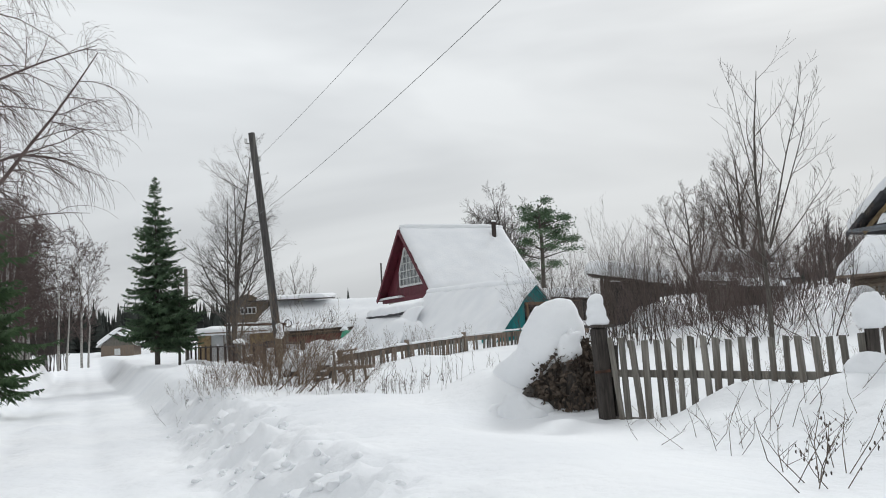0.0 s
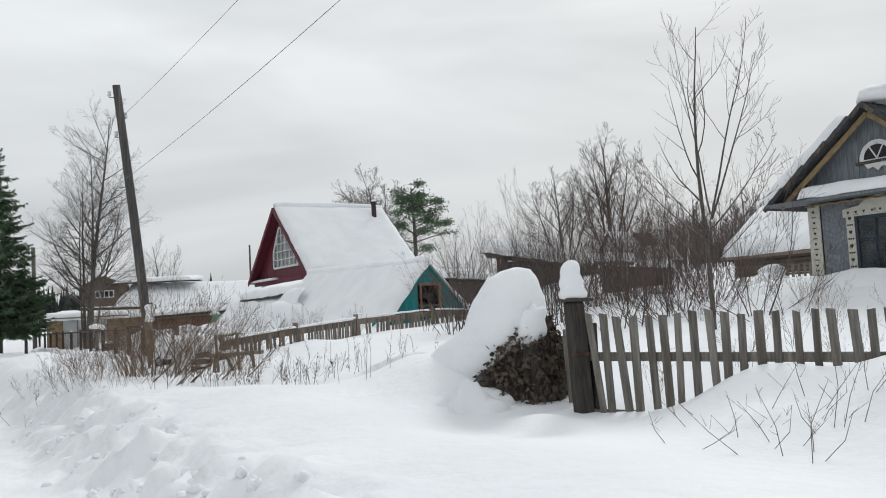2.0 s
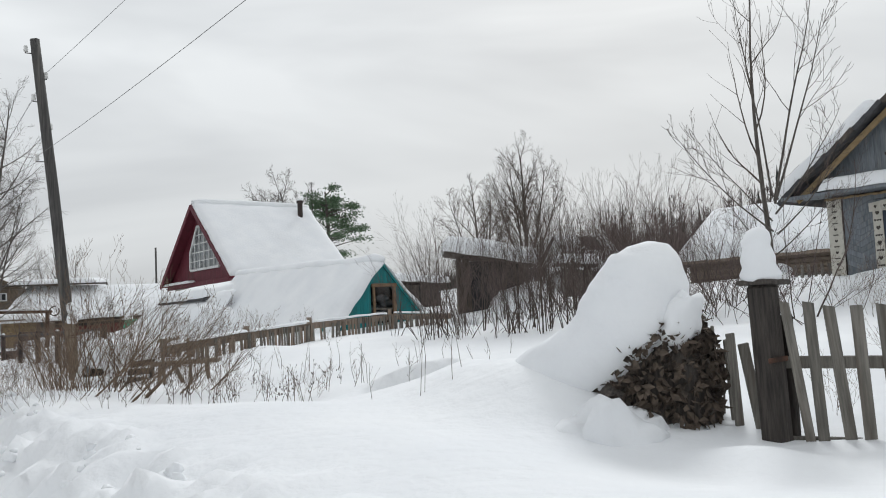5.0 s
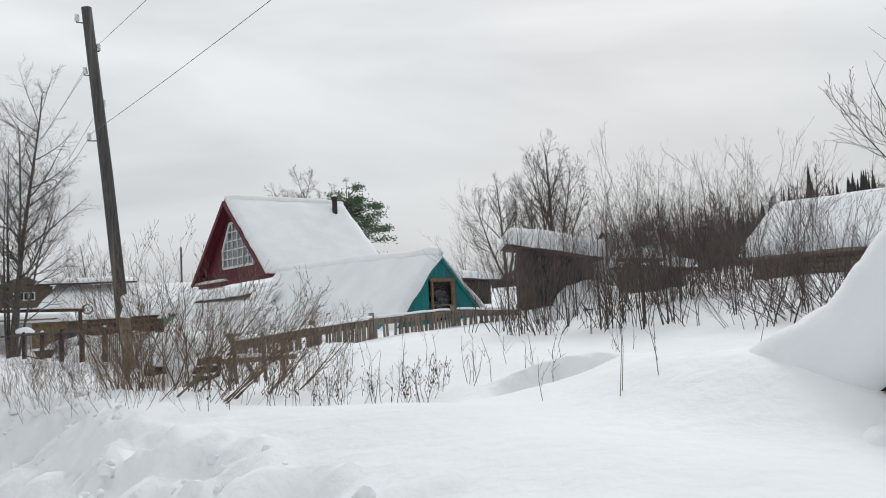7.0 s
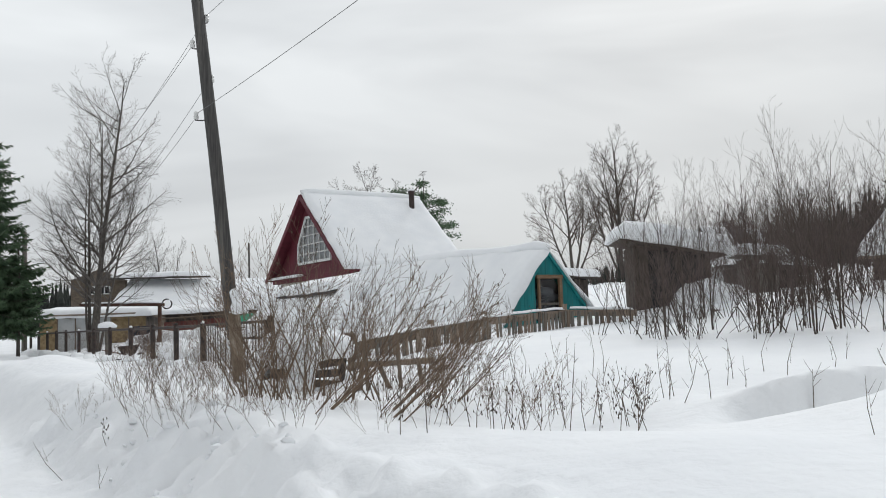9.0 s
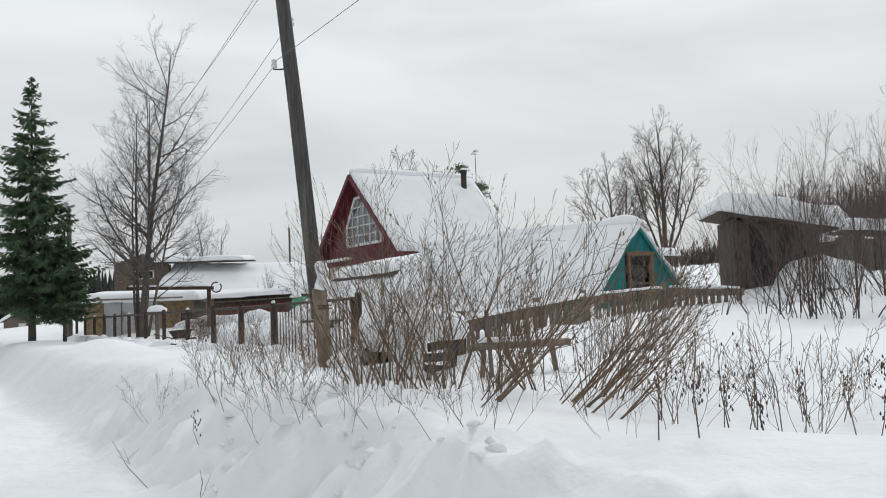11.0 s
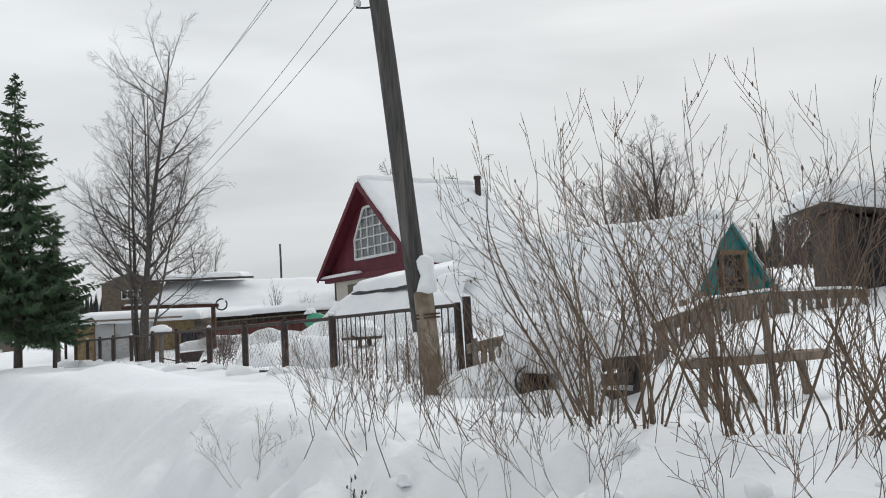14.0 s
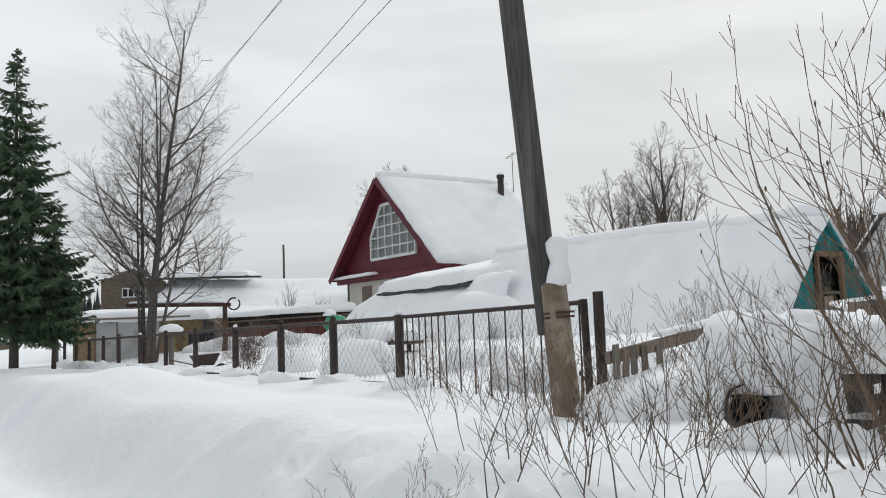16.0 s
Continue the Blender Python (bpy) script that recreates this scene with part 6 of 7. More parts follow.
def weeping_birches():
    rnd = random.Random(14)
    up = ((14, 0.03, 0.02, 38, 35, 65, 0.40, 0.14), (8, 0.07, 0.03, 18, 25, 60, 0.42, 0.15), (6, 0.09, -0.10, 17, 20, 60, 0.62, 0.05), (5, 0.07, -0.30, 0, 0, 0, 0, 0))
    tree("birch", -10.7, 11.2, ((0, 0, 0.05, 0.0, 1, 12.5, 0.13),), up, "tall weeping birch with long hanging twigs", 15, BIRCH, RED_TWIG, least=0.003)
    lean = ((9, 0.04, 0.02, 18, 20, 45, 0.34, 0.15), (5, 0.08, 0.04, 9, 20, 50, 0.42, 0.1), (4, 0.1, -0.1, 6, 20, 50, 0.5, 0.2), (3, 0.1, -0.1, 0, 0, 0, 0, 0))
    base = tree("birch", -33.0, 47.0, ((0, 0, 0.02, 0, 1, 9.6, 0.10), (0.5, 0.2, 0.04, 0, 1, 8.8, 0.08)), lean, "slim bare birches with reddish twigs beside the lane", 16, BIRCH, RED_TWIG, "lane birches", z=0.3, least=0.0105)
    for k, (x, y, sc) in enumerate(((-31.5, 49.5, 0.9), (-34.8, 50.5, 1.05), (-36.2, 46.5, 1.0), (-30.8, 44.0, 0.85), (-35.0, 42.5, 1.0), (-38.5, 52.5, 1.1), (-33.5, 55.5, 0.95), (-28.6, 38.6, 0.8), (-37.6, 57.5, 1.0), (-32.2, 46.0, 1.05), (-34.0, 48.6, 1.0), (-35.6, 49.0, 0.95), (-30.0, 42.4, 0.9), (-33.6, 45.0, 1.0), (-36.6, 54.0, 1.1), (-29.4, 40.6, 0.8), (-40.0, 56.0, 1.1))):
        copy_thing(base, pose(x, y, 0.2, 0, 0, 67 * k) @ Matrix.Scale(sc, 4))


weeping_birches()


def conifer(name, x, y, height, radius, label, seed, mat=NEEDLE, bare=0.08, rows=44, z=None, snow=False):
    """A spruce: whorls of drooping boughs, each set with hanging sprays of needles."""
    rnd = random.Random(seed)
    t = thing(name, pose(x, y, (lie(x, y) if z is None else z) - 0.1), label, "tree")
    trunk = Shape().tube([(0, 0, 0), (0.02, 0, height * 0.5), (0, 0, height)], [height * 0.014, height * 0.008, 0.008], 8)
    part("trunk", trunk, BARK, t, smooth=True)
    tw, nd, sn = Shape(), Shape(), Shape()
    for k in range(rows):
        f0 = bare + (0.985 - bare) * ((k + rnd.random()) / rows)
        n = 4 + int(6 * (1 - f0))
        for q in range(n):
            f = min(0.985, max(bare * 0.8, f0 + rnd.gauss(0, 0.03)))
            zz = f * height
            reach = radius * (1 - f) ** 0.8 * (0.5 + 0.5 * min(1, (f - bare) * 9 + 0.45)) * rnd.choice((0.45, 0.65, 0.8, 0.95, 1.0, 1.1, 1.28))
            a = 2 * math.pi * (q + rnd.random() * 0.9) / n + k * 1.1
            ln = reach * rnd.uniform(0.55, 1.15) + 0.06
            d = Vector((math.cos(a), math.sin(a), 0.32 * f - 0.22 + rnd.uniform(-0.1, 0.1)))
            pts = [Vector((0, 0, zz))]
            seg = 5
            for j in range(seg):
                d = (d + Vector((0, 0, -0.10 + 0.09 * j))).normalized()
                pts.append(pts[-1] + d * ln / seg)
            tw.tube(pts, [0.004 + 0.012 * ln / radius * (1 - j / (seg + 1)) for j in range(seg + 1)], 3, False)
            m = max(4, int(ln / 0.07))
            for j in range(m):
                g = 0.14 + 0.86 * (j + rnd.random() * 0.5) / m
                i = min(int(g * seg), seg - 1)
                c = pts[i].lerp(pts[i + 1], g * seg - i)
                ax = (pts[i + 1] - pts[i]).normalized()
                out = ax.cross(Vector((0, 0, 1))).normalized()
                for sg in (-1, 1):
                    l = (0.13 + 0.34 * (1 - g) * min(ln, 1.6)) * rnd.uniform(0.6, 1.35)
                    e = (ax * rnd.uniform(0.5, 0.9) + out * sg * rnd.uniform(0.5, 0.95) + Vector((0, 0, -rnd.uniform(0.05, 1.15)))).normalized()
                    w = rnd.uniform(0.022, 0.045)
                    nn = e.cross(Vector((rnd.gauss(0, 0.6), rnd.gauss(0, 0.6), 1))).normalized()
                    mid = c + e * l * 0.45
                    nd.face(c - nn * w * 0.5, mid - nn * w, c + e * l, mid + nn * w)
                    nn2 = e.cross(nn) * w * 0.8
                    nd.face(c - nn2 * 0.5, mid - nn2, c + e * l * 0.95, mid + nn2)
            tip = pts[-1]
            nd.face(tip - out * 0.03, tip + d * 0.12, tip + out * 0.03)
    tagged(part("bough", tw, BARK, t), kind="stuff")
    part("crown", nd, mat, t, "dark green drooping needles")
    return t


conifer("spruce", -19.85, 39.7, 9.8, 2.5, "tall dark green spruce beside the lane", 5, bare=0.155, rows=60)
conifer("spruce", -18.85, 40.1, 5.2, 1.75, "smaller dark spruce close behind the tall one", 6, bare=0.2, rows=26)
conifer("young_pine", -15.8, 21.1, 6.2, 2.2, "bushy young green pine at the edge of the lane", 9, PINE, 0.05, 26)


def tall_pine():
    rnd = random.Random(6)
    x, y, z = -2.4, 124.0, 4.5
    t = thing("pine", pose(x, y, z) @ Matrix.Scale(1.42, 4), "tall green pine with layered needle clouds", "tree")
    tr = Shape().tube([(0, 0, 0), (0.1, 0, 6), (-0.1, 0, 10.5)], [0.26, 0.2, 0.07], 8)
    nd = Shape()
    pads = []
    for k in range(40):
        f = rnd.random() ** 0.75
        zz = 2.2 + 8.6 * f
        a = rnd.uniform(0, 6.283)
        r = (3.3 * math.sin(math.pi * min(1, 0.2 + 0.72 * f)) ** 0.9) * rnd.uniform(0.35, 1.08)
        c = Vector((r * math.cos(a) + 0.5 * (1 - f), r * math.sin(a), zz + 0.12 * r))
        tr.tube([(0, 0, zz - 0.5), c * 0.5 + Vector((0, 0, zz * 0.5 - 0.2)), c], [0.07, 0.05, 0.02], 4, False)
        pads.append(c)
    for c in pads:
        sx = rnd.uniform(0.6, 1.15)
        for q in range(240):
            o = Vector((rnd.gauss(0, sx * 0.55), rnd.gauss(0, sx * 0.55), rnd.gauss(0, 0.17)))
            p = c + o
            e = Vector((rnd.gauss(0, 1), rnd.gauss(0, 1), rnd.gauss(0.5, 0.6))).normalized()
            n = e.cross(Vector((rnd.gauss(0, 1), rnd.gauss(0, 1), rnd.gauss(0, 1)))).normalized()
            l, w = rnd.uniform(0.14, 0.3), rnd.uniform(0.04, 0.08)
            nd.face(p, p + e * l * 0.5 + n * w, p + e * l, p + e * l * 0.5 - n * w)
    part("trunk", tr, BARK, t, smooth=True)
    part("crown", nd, NEEDLE, t)


tall_pine()


def shrubs():
    """Bare shrubs along the lane, in a few built kinds that are copied."""
    spec = ((11, 0.085, 0.045, 7, 24, 52, 0.42, 0.22), (6, 0.09, 0.12, 3, 24, 50, 0.45, 0.25), (3, 0.06, 0.08, 0, 0, 0, 0, 0))
    kinds = []
    for kd, (n, hgt, lean, spread, r) in enumerate(((5, 2.0, (0.05, 0.0), 0.22, 0.0125), (5, 1.7, (0.12, 0.05), 0.32, 0.0115), (5, 1.6, (0.78, -0.05), 0.34, 0.0125), (5, 0.75, (0.0, 0.0), 0.6, 0.0042), (6, 1.15, (0, 0), 0.34, 0.0062))):
        rnd = random.Random(50 + kd)
        ways = [(rnd.gauss(0, spread), rnd.gauss(0, spread)) for _ in range(n)]
        stems = [((0.5 if kd == 2 else 0.22) * a + rnd.gauss(0, 0.03), (0.5 if kd == 2 else 0.22) * b + rnd.gauss(0, 0.03), lean[0] + a, lean[1] + b, 1, hgt * rnd.uniform(0.6, 1.1), r * rnd.uniform(0.4, 1.1)) for a, b in ways]
        ob = tree("shrub", 0, -40 - kd * 3, stems, spec, ("tall brown bare shrub with upright stems in the verge snow", "brown bare shrub with fanning stems", "leaning bare shrub bent low over the snow", "low thin twigs poking from the snow", "fine brown bush in the yard")[kd], 60 + kd, SHRUB, SHRUB, ("verge shrubs", "verge shrubs", "leaning shrubs", "low twigs", "yard bushes")[kd], z=0.0, least=(0.0024, 0.0024, 0.0024, 0.0016, 0.0018)[kd], buds=kd < 3)
        kinds.append(ob)
    spots = [(3, -6.3, 15.2, 0.9), (3, -6.0, 14.7, 0.9), (3, -5.6, 14.4, 0.9), (3, -6.6, 15.7, 1.0), (3, -5.2, 13.8, 0.8), (3, -6.8, 16.6, 1.0), (3, -7.3, 17.3, 1.0), (3, -5.0, 13.5, 0.8), (3, -2.2, 14.6, 0.7), (3, -3.4, 15.2, 0.8),
             (0, -6.0, 16.9, 0.8), (0, -5.8, 16.5, 0.82), (0, -5.5, 15.9, 0.68), (1, -5.95, 16.7, 0.85), (1, -5.3, 16.0, 0.75), (1, -4.85, 15.5, 0.7), (2, -4.1, 15.7, 0.8), (2, -3.75, 16.2, 0.75),
             (0, -5.65, 16.75, 0.9), (0, -5.1, 17.0, 0.95), (0, -4.75, 16.3, 0.86), (1, -4.35, 16.2, 0.9), (0, -5.25, 15.95, 0.88), (1, -3.95, 16.3, 0.75),
             (2, -5.08, 14.87, 1.0), (2, -4.46, 15.07, 0.95), (2, -4.37, 14.85, 0.9), (2, -4.4, 14.4, 0.7), (2, -4.97, 15.85, 0.85), (1, -3.9, 15.6, 0.65), (2, -4.3, 13.9, 0.6), (1, -6.1, 17.6, 0.65), (0, -5.78, 17.9, 0.95), (1, -5.5, 18.15, 1.0),
             (4, -6.6, 18.9, 0.85), (4, -7.1, 19.6, 0.7), (4, -5.6, 18.3, 0.9), (4, -4.4, 18.0, 0.8), (4, -6.9, 20.3, 0.75), (4, -3.6, 17.2, 0.7),
             (3, -7.9, 18.6, 1.0), (3, -7.4, 18.1, 1.1), (3, -7.0, 17.5, 1.1), (3, -6.7, 17.0, 1.0), (3, -6.4, 17.7, 1.2), (3, -5.9, 15.9, 0.9), (3, -6.6, 16.2, 0.8), (3, -8.3, 17.9, 0.8),
             (3, -5.4, 15.1, 0.9), (3, -4.0, 13.4, 0.9), (3, -3.4, 13.3, 0.9), (3, -2.9, 13.9, 0.9), (3, -5.1, 14.3, 0.7), (3, -4.3, 13.1, 0.7), (3, -8.0, 20.2, 0.9),
             (4, -5.4, 22.2, 1.1), (4, -4.9, 22.9, 1.0), (4, -4.2, 24.3, 1.0), (4, -6.0, 22.6, 0.9), (4, -3.4, 23.4, 0.9), (4, -2.6, 26.9, 0.8), (4, -3.9, 26.2, 0.9), (4, -7.9, 27.6, 0.8), (4, -8.9, 31.8, 0.8), (4, -10.9, 34.5, 0.9), (4, -9.7, 37.0, 1.0), (4, -12.5, 38.6, 0.9),
             (4, 3.4, 10.3, 0.7), (4, 4.6, 11.8, 0.7), (4, 5.7, 13.0, 0.75), (4, 6.6, 15.6, 0.8), (4, 7.2, 17.2, 0.8), (4, 2.2, 9.6, 0.55), (4, 4.0, 9.0, 0.6), (4, 5.4, 10.2, 0.7),
             (4, -10.6, 31.2, 1.0), (4, -11.6, 33.2, 1.1), (4, -11.9, 33.5, 1.1), (4, -12.6, 36.0, 1.1), (4, -9.6, 29.0, 0.9), (4, -13.6, 37.4, 1.0), (4, -8.3, 24.0, 0.7), (4, -7.6, 22.4, 0.8), (4, -7.2, 22.0, 0.8), (4, -5.9, 20.6, 0.8), ]
    rnd = random.Random(77)
    for kd, x, y, sc in spots:
        if sc:
            copy_thing(kinds[kd], pose(x, y, lie(x, y) - 0.06, 0, 0, rnd.uniform(-35, 35) if kd == 2 else rnd.uniform(0, 360)) @ Matrix.Scale(sc * rnd.uniform(0.92, 1.08), 4))
    for ob in kinds:
        for o in [*ob.children_recursive, ob]:
            bpy.data.objects.remove(o)


shrubs()


def rowan_bush():
    spec = ((7, 0.10, 0.03, 14, 30, 65, 0.45, 0.25), (5, 0.12, 0.02, 9, 30, 65, 0.45, 0.1), (3, 0.12, 0.0, 0, 0, 0, 0, 0))
    rnd = random.Random(8)
    stems = [(rnd.gauss(0, 0.08), rnd.gauss(0, 0.08), rnd.gauss(0, 0.25), rnd.gauss(0, 0.25), 1, rnd.uniform(0.8, 1.15), 0.011) for _ in range(7)]
    tree("shrub", -11.5, 31.4, stems, spec, "dense dark red-brown bush behind the iron fence", 44, SHRUB, RED_TWIG, "yard bushes", least=0.0034)


rowan_bush()


def thickets():
    """Saplings and scrub behind the yards."""
    spec = ((9, 0.07, 0.03, 9, 20, 45, 0.36, 0.3), (5, 0.08, 0.09, 4, 18, 42, 0.45, 0.15), (3, 0.07, 0.05, 0, 0, 0, 0, 0))
    kinds = []
    for kd, (n, hgt, spread, r) in enumerate(((3, 4.4, 0.16, 0.021), (4, 3.0, 0.3, 0.014), (6, 1.8, 0.5, 0.009))):
        rnd = random.Random(90 + kd)
        ways = [(rnd.gauss(0, spread), rnd.gauss(0, spread)) for _ in range(n)]
        stems = [(0.5 * a, 0.5 * b, a, b, 1, hgt * rnd.uniform(0.6, 1.1), r * rnd.uniform(0.6, 1.15)) for a, b in ways]
        kinds.append(tree("sapling_shrub", 0, -60 - 4 * kd, stems, spec, ("clump of tall thin bare saplings behind the fence", "bare grey-brown thicket shrub", "low dense bare scrub")[kd], 95 + kd, TWIG, (TWIG, RED_TWIG, RED_TWIG)[kd], "thicket", z=0.0, least=0.0022))
    rnd = random.Random(41)
    for k in range(138):
        f = rnd.random()
        if k < 40:
            x, y, kd = -0.7 + 4.4 * f + rnd.gauss(0, 0.3), 22.6 - 2.2 * f + rnd.gauss(0, 0.7), rnd.choice((0, 0, 1, 1, 2))
        elif k < 54 or k >= 94:
            x, y, kd = (0.6 + 6.2 * f if k < 54 else 2.6 + 4.2 * f), 25.6 - 0.25 * f + rnd.gauss(0, 0.6), rnd.choice((0, 1, 1, 2))
        elif k < 70:
            x, y, kd = 4.0 + 14 * f, 35 + rnd.uniform(-1, 6), rnd.choice((0, 0, 1, 1))
        elif k < 82:
            x, y, kd = 5.0 + 4.5 * f, 17.5 + 6 * rnd.random(), rnd.choice((1, 2, 2))
        else:
            x, y, kd = 3 + 30 * f, 46 + rnd.uniform(0, 14), 0
        if 9.3 < x < 15 and y < 34 and y > 24:
            x -= 4
        if 70 <= k < 82:
            x, y = 3.4 + 3.4 * f, 14.8 + 5 * rnd.random()
        copy_thing(kinds[kd], pose(x, y, lie(x, y) - 0.1, 0, 0, rnd.uniform(0, 360)) @ Matrix.Scale(rnd.uniform(0.6, 0.85) if k < 54 else rnd.uniform(0.75, 1.0) if k >= 94 else rnd.uniform(0.75, 1.15), 4))
    for k in range(24):
        x, y = 4.0 + 2.6 * rnd.random(), 17.4 + 5.0 * rnd.random()
        copy_thing(kinds[2 if k % 3 else 1], pose(x, y, lie(x, y) - 0.1, 0, 0, rnd.uniform(0, 360)) @ Matrix.Scale(rnd.uniform(0.7, 1.0), 4))
    for k in range(44):
        x, y = 8.4 + 5.0 * rnd.random(), 37 + 8 * rnd.random()
        if y < 46 and x > 12 and k % 2:
            continue
        copy_thing(kinds[rnd.choice((1, 1, 2))], pose(x, y, lie(x, y) - 0.1, 0, 0, rnd.uniform(0, 360)) @ Matrix.Scale(rnd.uniform(1.0, 1.3), 4))
    for ob in kinds:
        for o in [*ob.children_recursive, ob]:
            bpy.data.objects.remove(o)


thickets()


def crumbs():
    """Clods of snow thrown up along the verge."""
    rnd = random.Random(29)
    sh = Shape()
    n = 0
    while n < 260:
        s = rnd.uniform(-3, 20)
        u = 1.45 + 0.05 * min(max(s - 3, 0), 14) + rnd.gauss(0, 0.3)
        x, y = place(s, u)
        if noise.noise((x * 0.9, y * 0.9, 3.3)) < -0.08:
            continue
        r = rnd.choice((0.02, 0.03, 0.03, 0.04, 0.05, 0.055)) * rnd.uniform(0.8, 1.2)
        blob(sh, pose(x, y, lie(x, y) - r * 0.15, 0, 0, rnd.uniform(0, 360)), r * rnd.uniform(1, 1.5), r, r * 0.9, 0.35, n * 0.37, 6, 9, 0.8, 1.4)
        n += 1
    tagged(part("snow_clods", sh, SNOW, None, smooth=True), "clods of broken snow along the verge of the lane", "snow clods", kind="stuff")


crumbs()


def weeds():
    """Dry stalks with seed heads standing in the snow."""
    rnd = random.Random(17)

    def stalk(x, y, h, dark, lean=0.15, r=0.004):
        t = thing("dry_weed", pose(x, y, lie(x, y) - 0.05), "dry dark weed stalk with seed clusters in the snow" if dark else "thin dry brown stalk standing in the snow", "weed", "dry weeds")
        st, sd = Shape(), Shape()
        top = Vector((rnd.gauss(0, lean), rnd.gauss(0, lean), 1)).normalized() * h
        mid = top * 0.5 + Vector((rnd.gauss(0, 0.03), rnd.gauss(0, 0.03), 0))
        st.tube([(0, 0, 0), mid, top], [r, r * 0.8, r * 0.4], 4, False)
        for k in range(rnd.randint(2, 5)):
            f = rnd.uniform(0.35, 0.95)
            a = Vector((0, 0, 0)).lerp(top, f)
            e = Vector((rnd.gauss(0, 0.5), rnd.gauss(0, 0.5), 0.7)).normalized() * rnd.uniform(0.05, 0.18)
            st.tube([a, a + e], [r * 0.6, r * 0.3], 3, False)
            if dark:
                blob(sd, pose(*(a + e)), 0.005, 0.005, 0.012, 0.3, k, 4, 5, 1)
        if dark:
            for k in range(rnd.randint(5, 12)):
                f = rnd.uniform(0.35, 1.0)
                a = Vector((0, 0, 0)).lerp(top, f) + Vector((rnd.gauss(0, 0.02), rnd.gauss(0, 0.02), 0))
                blob(sd, pose(*a), 0.006, 0.006, 0.014, 0.4, k, 4, 5, 1)
        part("stalk", st, STALK, t)
        if sd.v:
            tagged(part("seed_head", sd, DARK_STALK, t), kind="stuff")

    for k in range(26):
        stalk(-3.0 + rnd.gauss(0, 0.75), 14.2 + rnd.gauss(0, 0.8), rnd.uniform(0.3, 0.62), True)
    for k in range(34):
        stalk(-1.6 + rnd.gauss(0, 1.3), 15.4 + rnd.gauss(0, 1.3), rnd.uniform(0.3, 0.75), False)
    for k in range(40):
        stalk(-3.9 + rnd.gauss(0, 1.2), 17.3 + rnd.gauss(0, 0.8), rnd.uniform(0.3, 0.8), False)
    for x, y, h in ((-0.95, 11.0, 0.75), (-1.0, 10.9, 0.85), (-0.7, 10.9, 0.5), (-0.55, 11.3, 0.65), (-1.4, 11.6, 0.4)):
        stalk(x, y, h, False, 0.18, 0.003)
    for k in range(26):
        stalk(2.3 + rnd.gauss(0, 0.6), 6.3 + rnd.gauss(0, 0.4), rnd.uniform(0.3, 0.7), False, 0.5, 0.003)
    for k in range(14):
        stalk(2.45 + rnd.gauss(0, 0.2), 4.6 + rnd.gauss(0, 0.3), rnd.uniform(0.35, 0.75), k % 3 == 0, 0.35)
    for k in range(40):
        stalk(-6.9 + rnd.gauss(0, 0.8), 17.9 + rnd.gauss(0, 0.8), rnd.uniform(0.25, 0.6), k % 20 == 0, 0.4)


weeds()


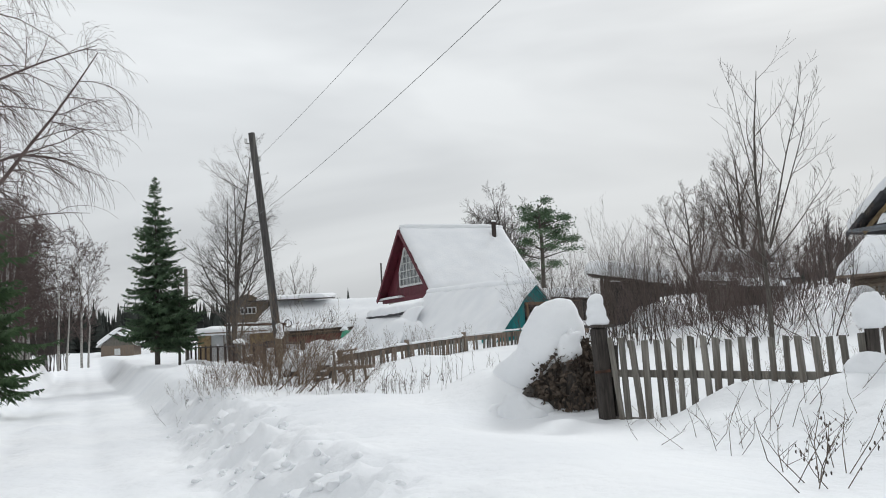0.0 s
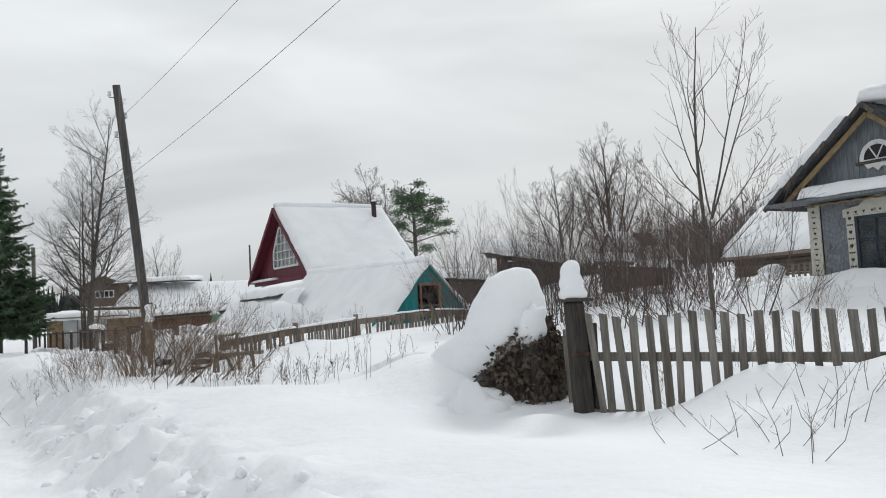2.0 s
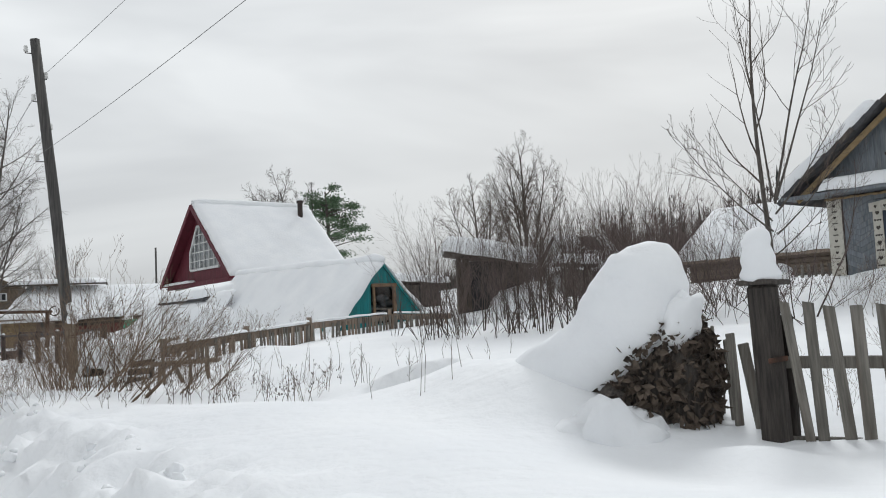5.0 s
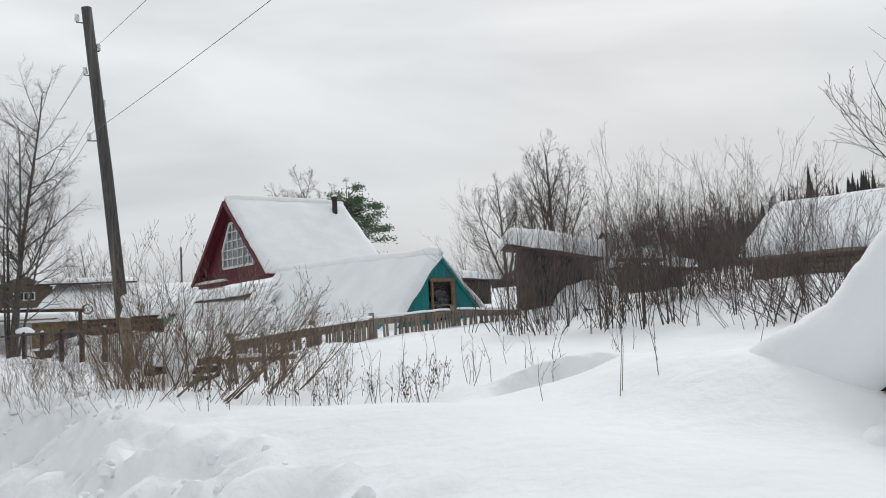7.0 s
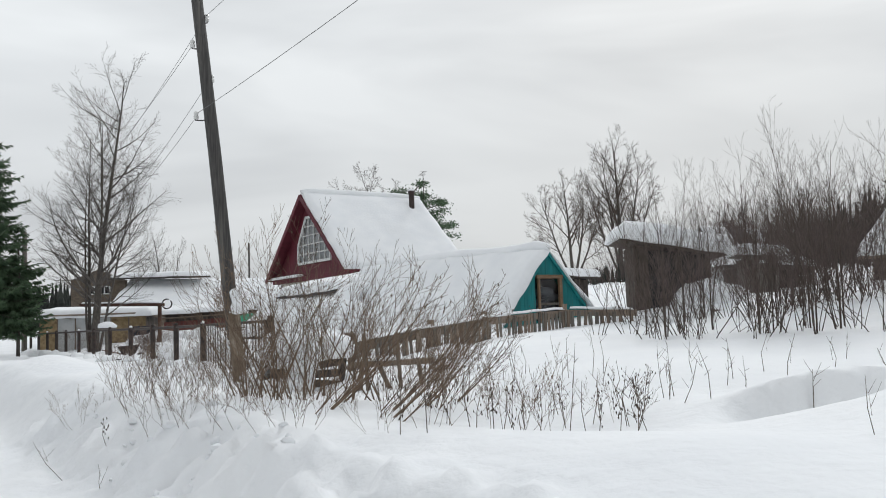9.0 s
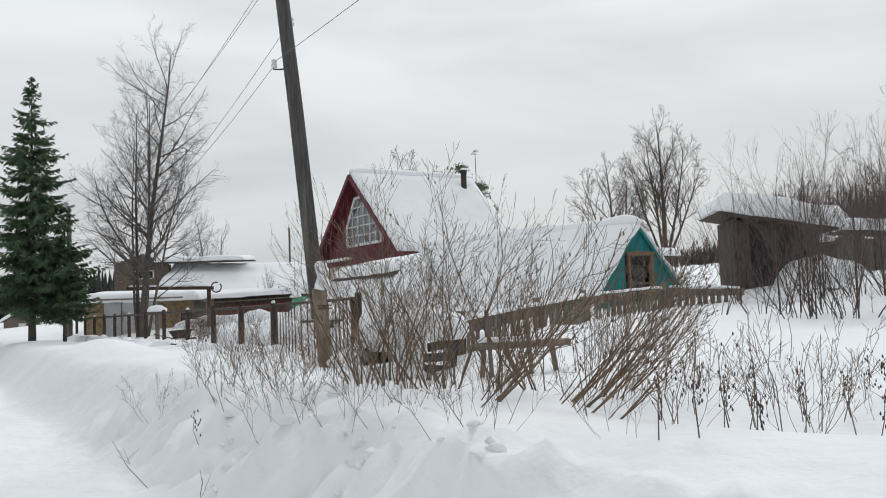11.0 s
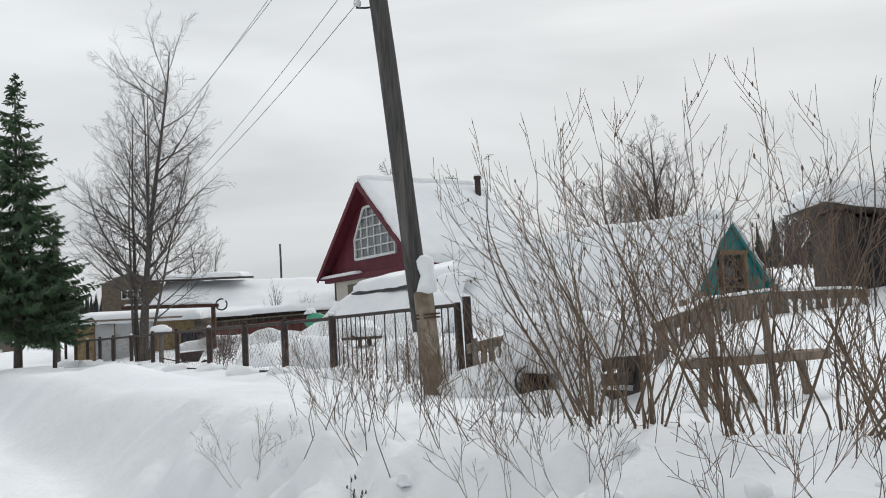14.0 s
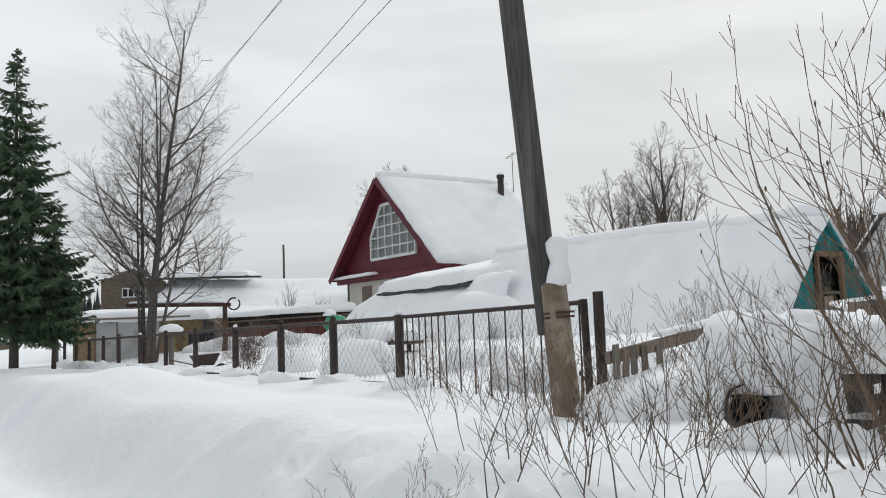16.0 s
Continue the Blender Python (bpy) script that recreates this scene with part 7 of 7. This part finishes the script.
def far_woods():
    """Woods that close the view, far off."""
    rnd = random.Random(23)
    con, bare = Shape(), Shape()

    def fir(x, y, z, h):
        w = h * rnd.uniform(0.15, 0.23)
        k0 = len(con.v)
        rows, sides = 7, 7
        for j in range(rows):
            f = j / rows
            for half in (0, 1):
                rr = w * (1 - f) * (1.0 if half == 0 else 0.55) + 0.02
                for q in range(sides):
                    a = 2 * math.pi * q / sides + j
                    g = rr * rnd.uniform(0.7, 1.3)
                    con.v.append(Vector((x + g * math.cos(a), y + g * math.sin(a), z + h * (0.08 + 0.92 * f) + (0 if half == 0 else h * 0.12))))
        con.v.append(Vector((x, y, z + h * 1.14)))
        for j in range(2 * rows - 1):
            for q in range(sides):
                q2 = (q + 1) % sides
                con.f.append([k0 + j * sides + q, k0 + j * sides + q2, k0 + (j + 1) * sides + q2, k0 + (j + 1) * sides + q])
        for q in range(sides):
            con.f.append([k0 + (2 * rows - 1) * sides + q, k0 + (2 * rows - 1) * sides + (q + 1) % sides, len(con.v) - 1])

    def stick(x, y, z, h, w=1.0):
        bare.tube([(x, y, z), (x + rnd.gauss(0, 0.3), y, z + h)], [0.10 * w, 0.02 * w], 3, False)
        for k in range(13):
            f = rnd.uniform(0.25, 0.95)
            a = rnd.uniform(0, 6.28)
            l = h * (1.05 - f) * 0.4
            b = Vector((x, y, z + h * f))
            e = Vector((math.cos(a) * 0.6, math.sin(a) * 0.6, 0.8)) * l
            bare.tube([b, b + e], [0.035 * w, 0.012 * w], 3, False)
            for q in range(3):
                c = b + e * rnd.uniform(0.3, 0.9)
                bare.tube([c, c + Vector((rnd.gauss(0, 0.4), rnd.gauss(0, 0.4), 0.6)) * l * 0.6], [0.02 * w, 0.008 * w], 3, False)

    for k in range(1200):
        az = rnd.uniform(0.10, 1.15)
        d = rnd.uniform(105, 150)
        x, y = -2 + d * math.sin(az), 8 + d * math.cos(az)
        want = 5.3 + 10.0 * min(max((az - 0.20) / 0.36, 0), 1)
        z = lie(x, y)
        h = max(2.5, want * d / 120 - z + rnd.gauss(-0.6, 1.7))
        if rnd.random() < (0.4 if az < 0.38 else 0.62):
            fir(x, y, z - 0.3, h * rnd.uniform(0.8, 1.05))
        else:
            stick(x, y, z - 0.3, h)
    for k in range(2300):
        az = rnd.uniform(-3.14, 3.14) if k < 1300 else rnd.uniform(-0.85, -0.3)
        if -0.25 < az < 0.1 and rnd.random() < 0.4:
            continue
        d = rnd.uniform(230, 330)
        x, y = d * math.sin(az), 8 + d * math.cos(az)
        h = rnd.uniform(8, 13)
        fir(x, y, min(lie(x, y), 1.5) - 1, h)
    for k in range(340):
        az = rnd.uniform(0.34, 0.85)
        d = rnd.uniform(58, 100)
        x, y = -2 + d * math.sin(az), 8 + d * math.cos(az)
        stick(x, y, lie(x, y) - 0.3, rnd.uniform(3.8, 7.0))
    # scrub under the birches of the lane
    for k in range(210):
        y = rnd.uniform(36, 62)
        stick(-30.5 - 0.35 * (y - 40) - abs(rnd.gauss(0, 3.5)), y, 0.0, rnd.uniform(2.0, 4.6), 0.42)
    tagged(part("far_conifers", con, FAR_WOOD), "dark distant conifer wood", "forest", kind="stuff")
    tagged(part("far_bare_wood", bare, FAR_BARE), "distant bare brown-grey wood", "forest", kind="stuff")


far_woods()
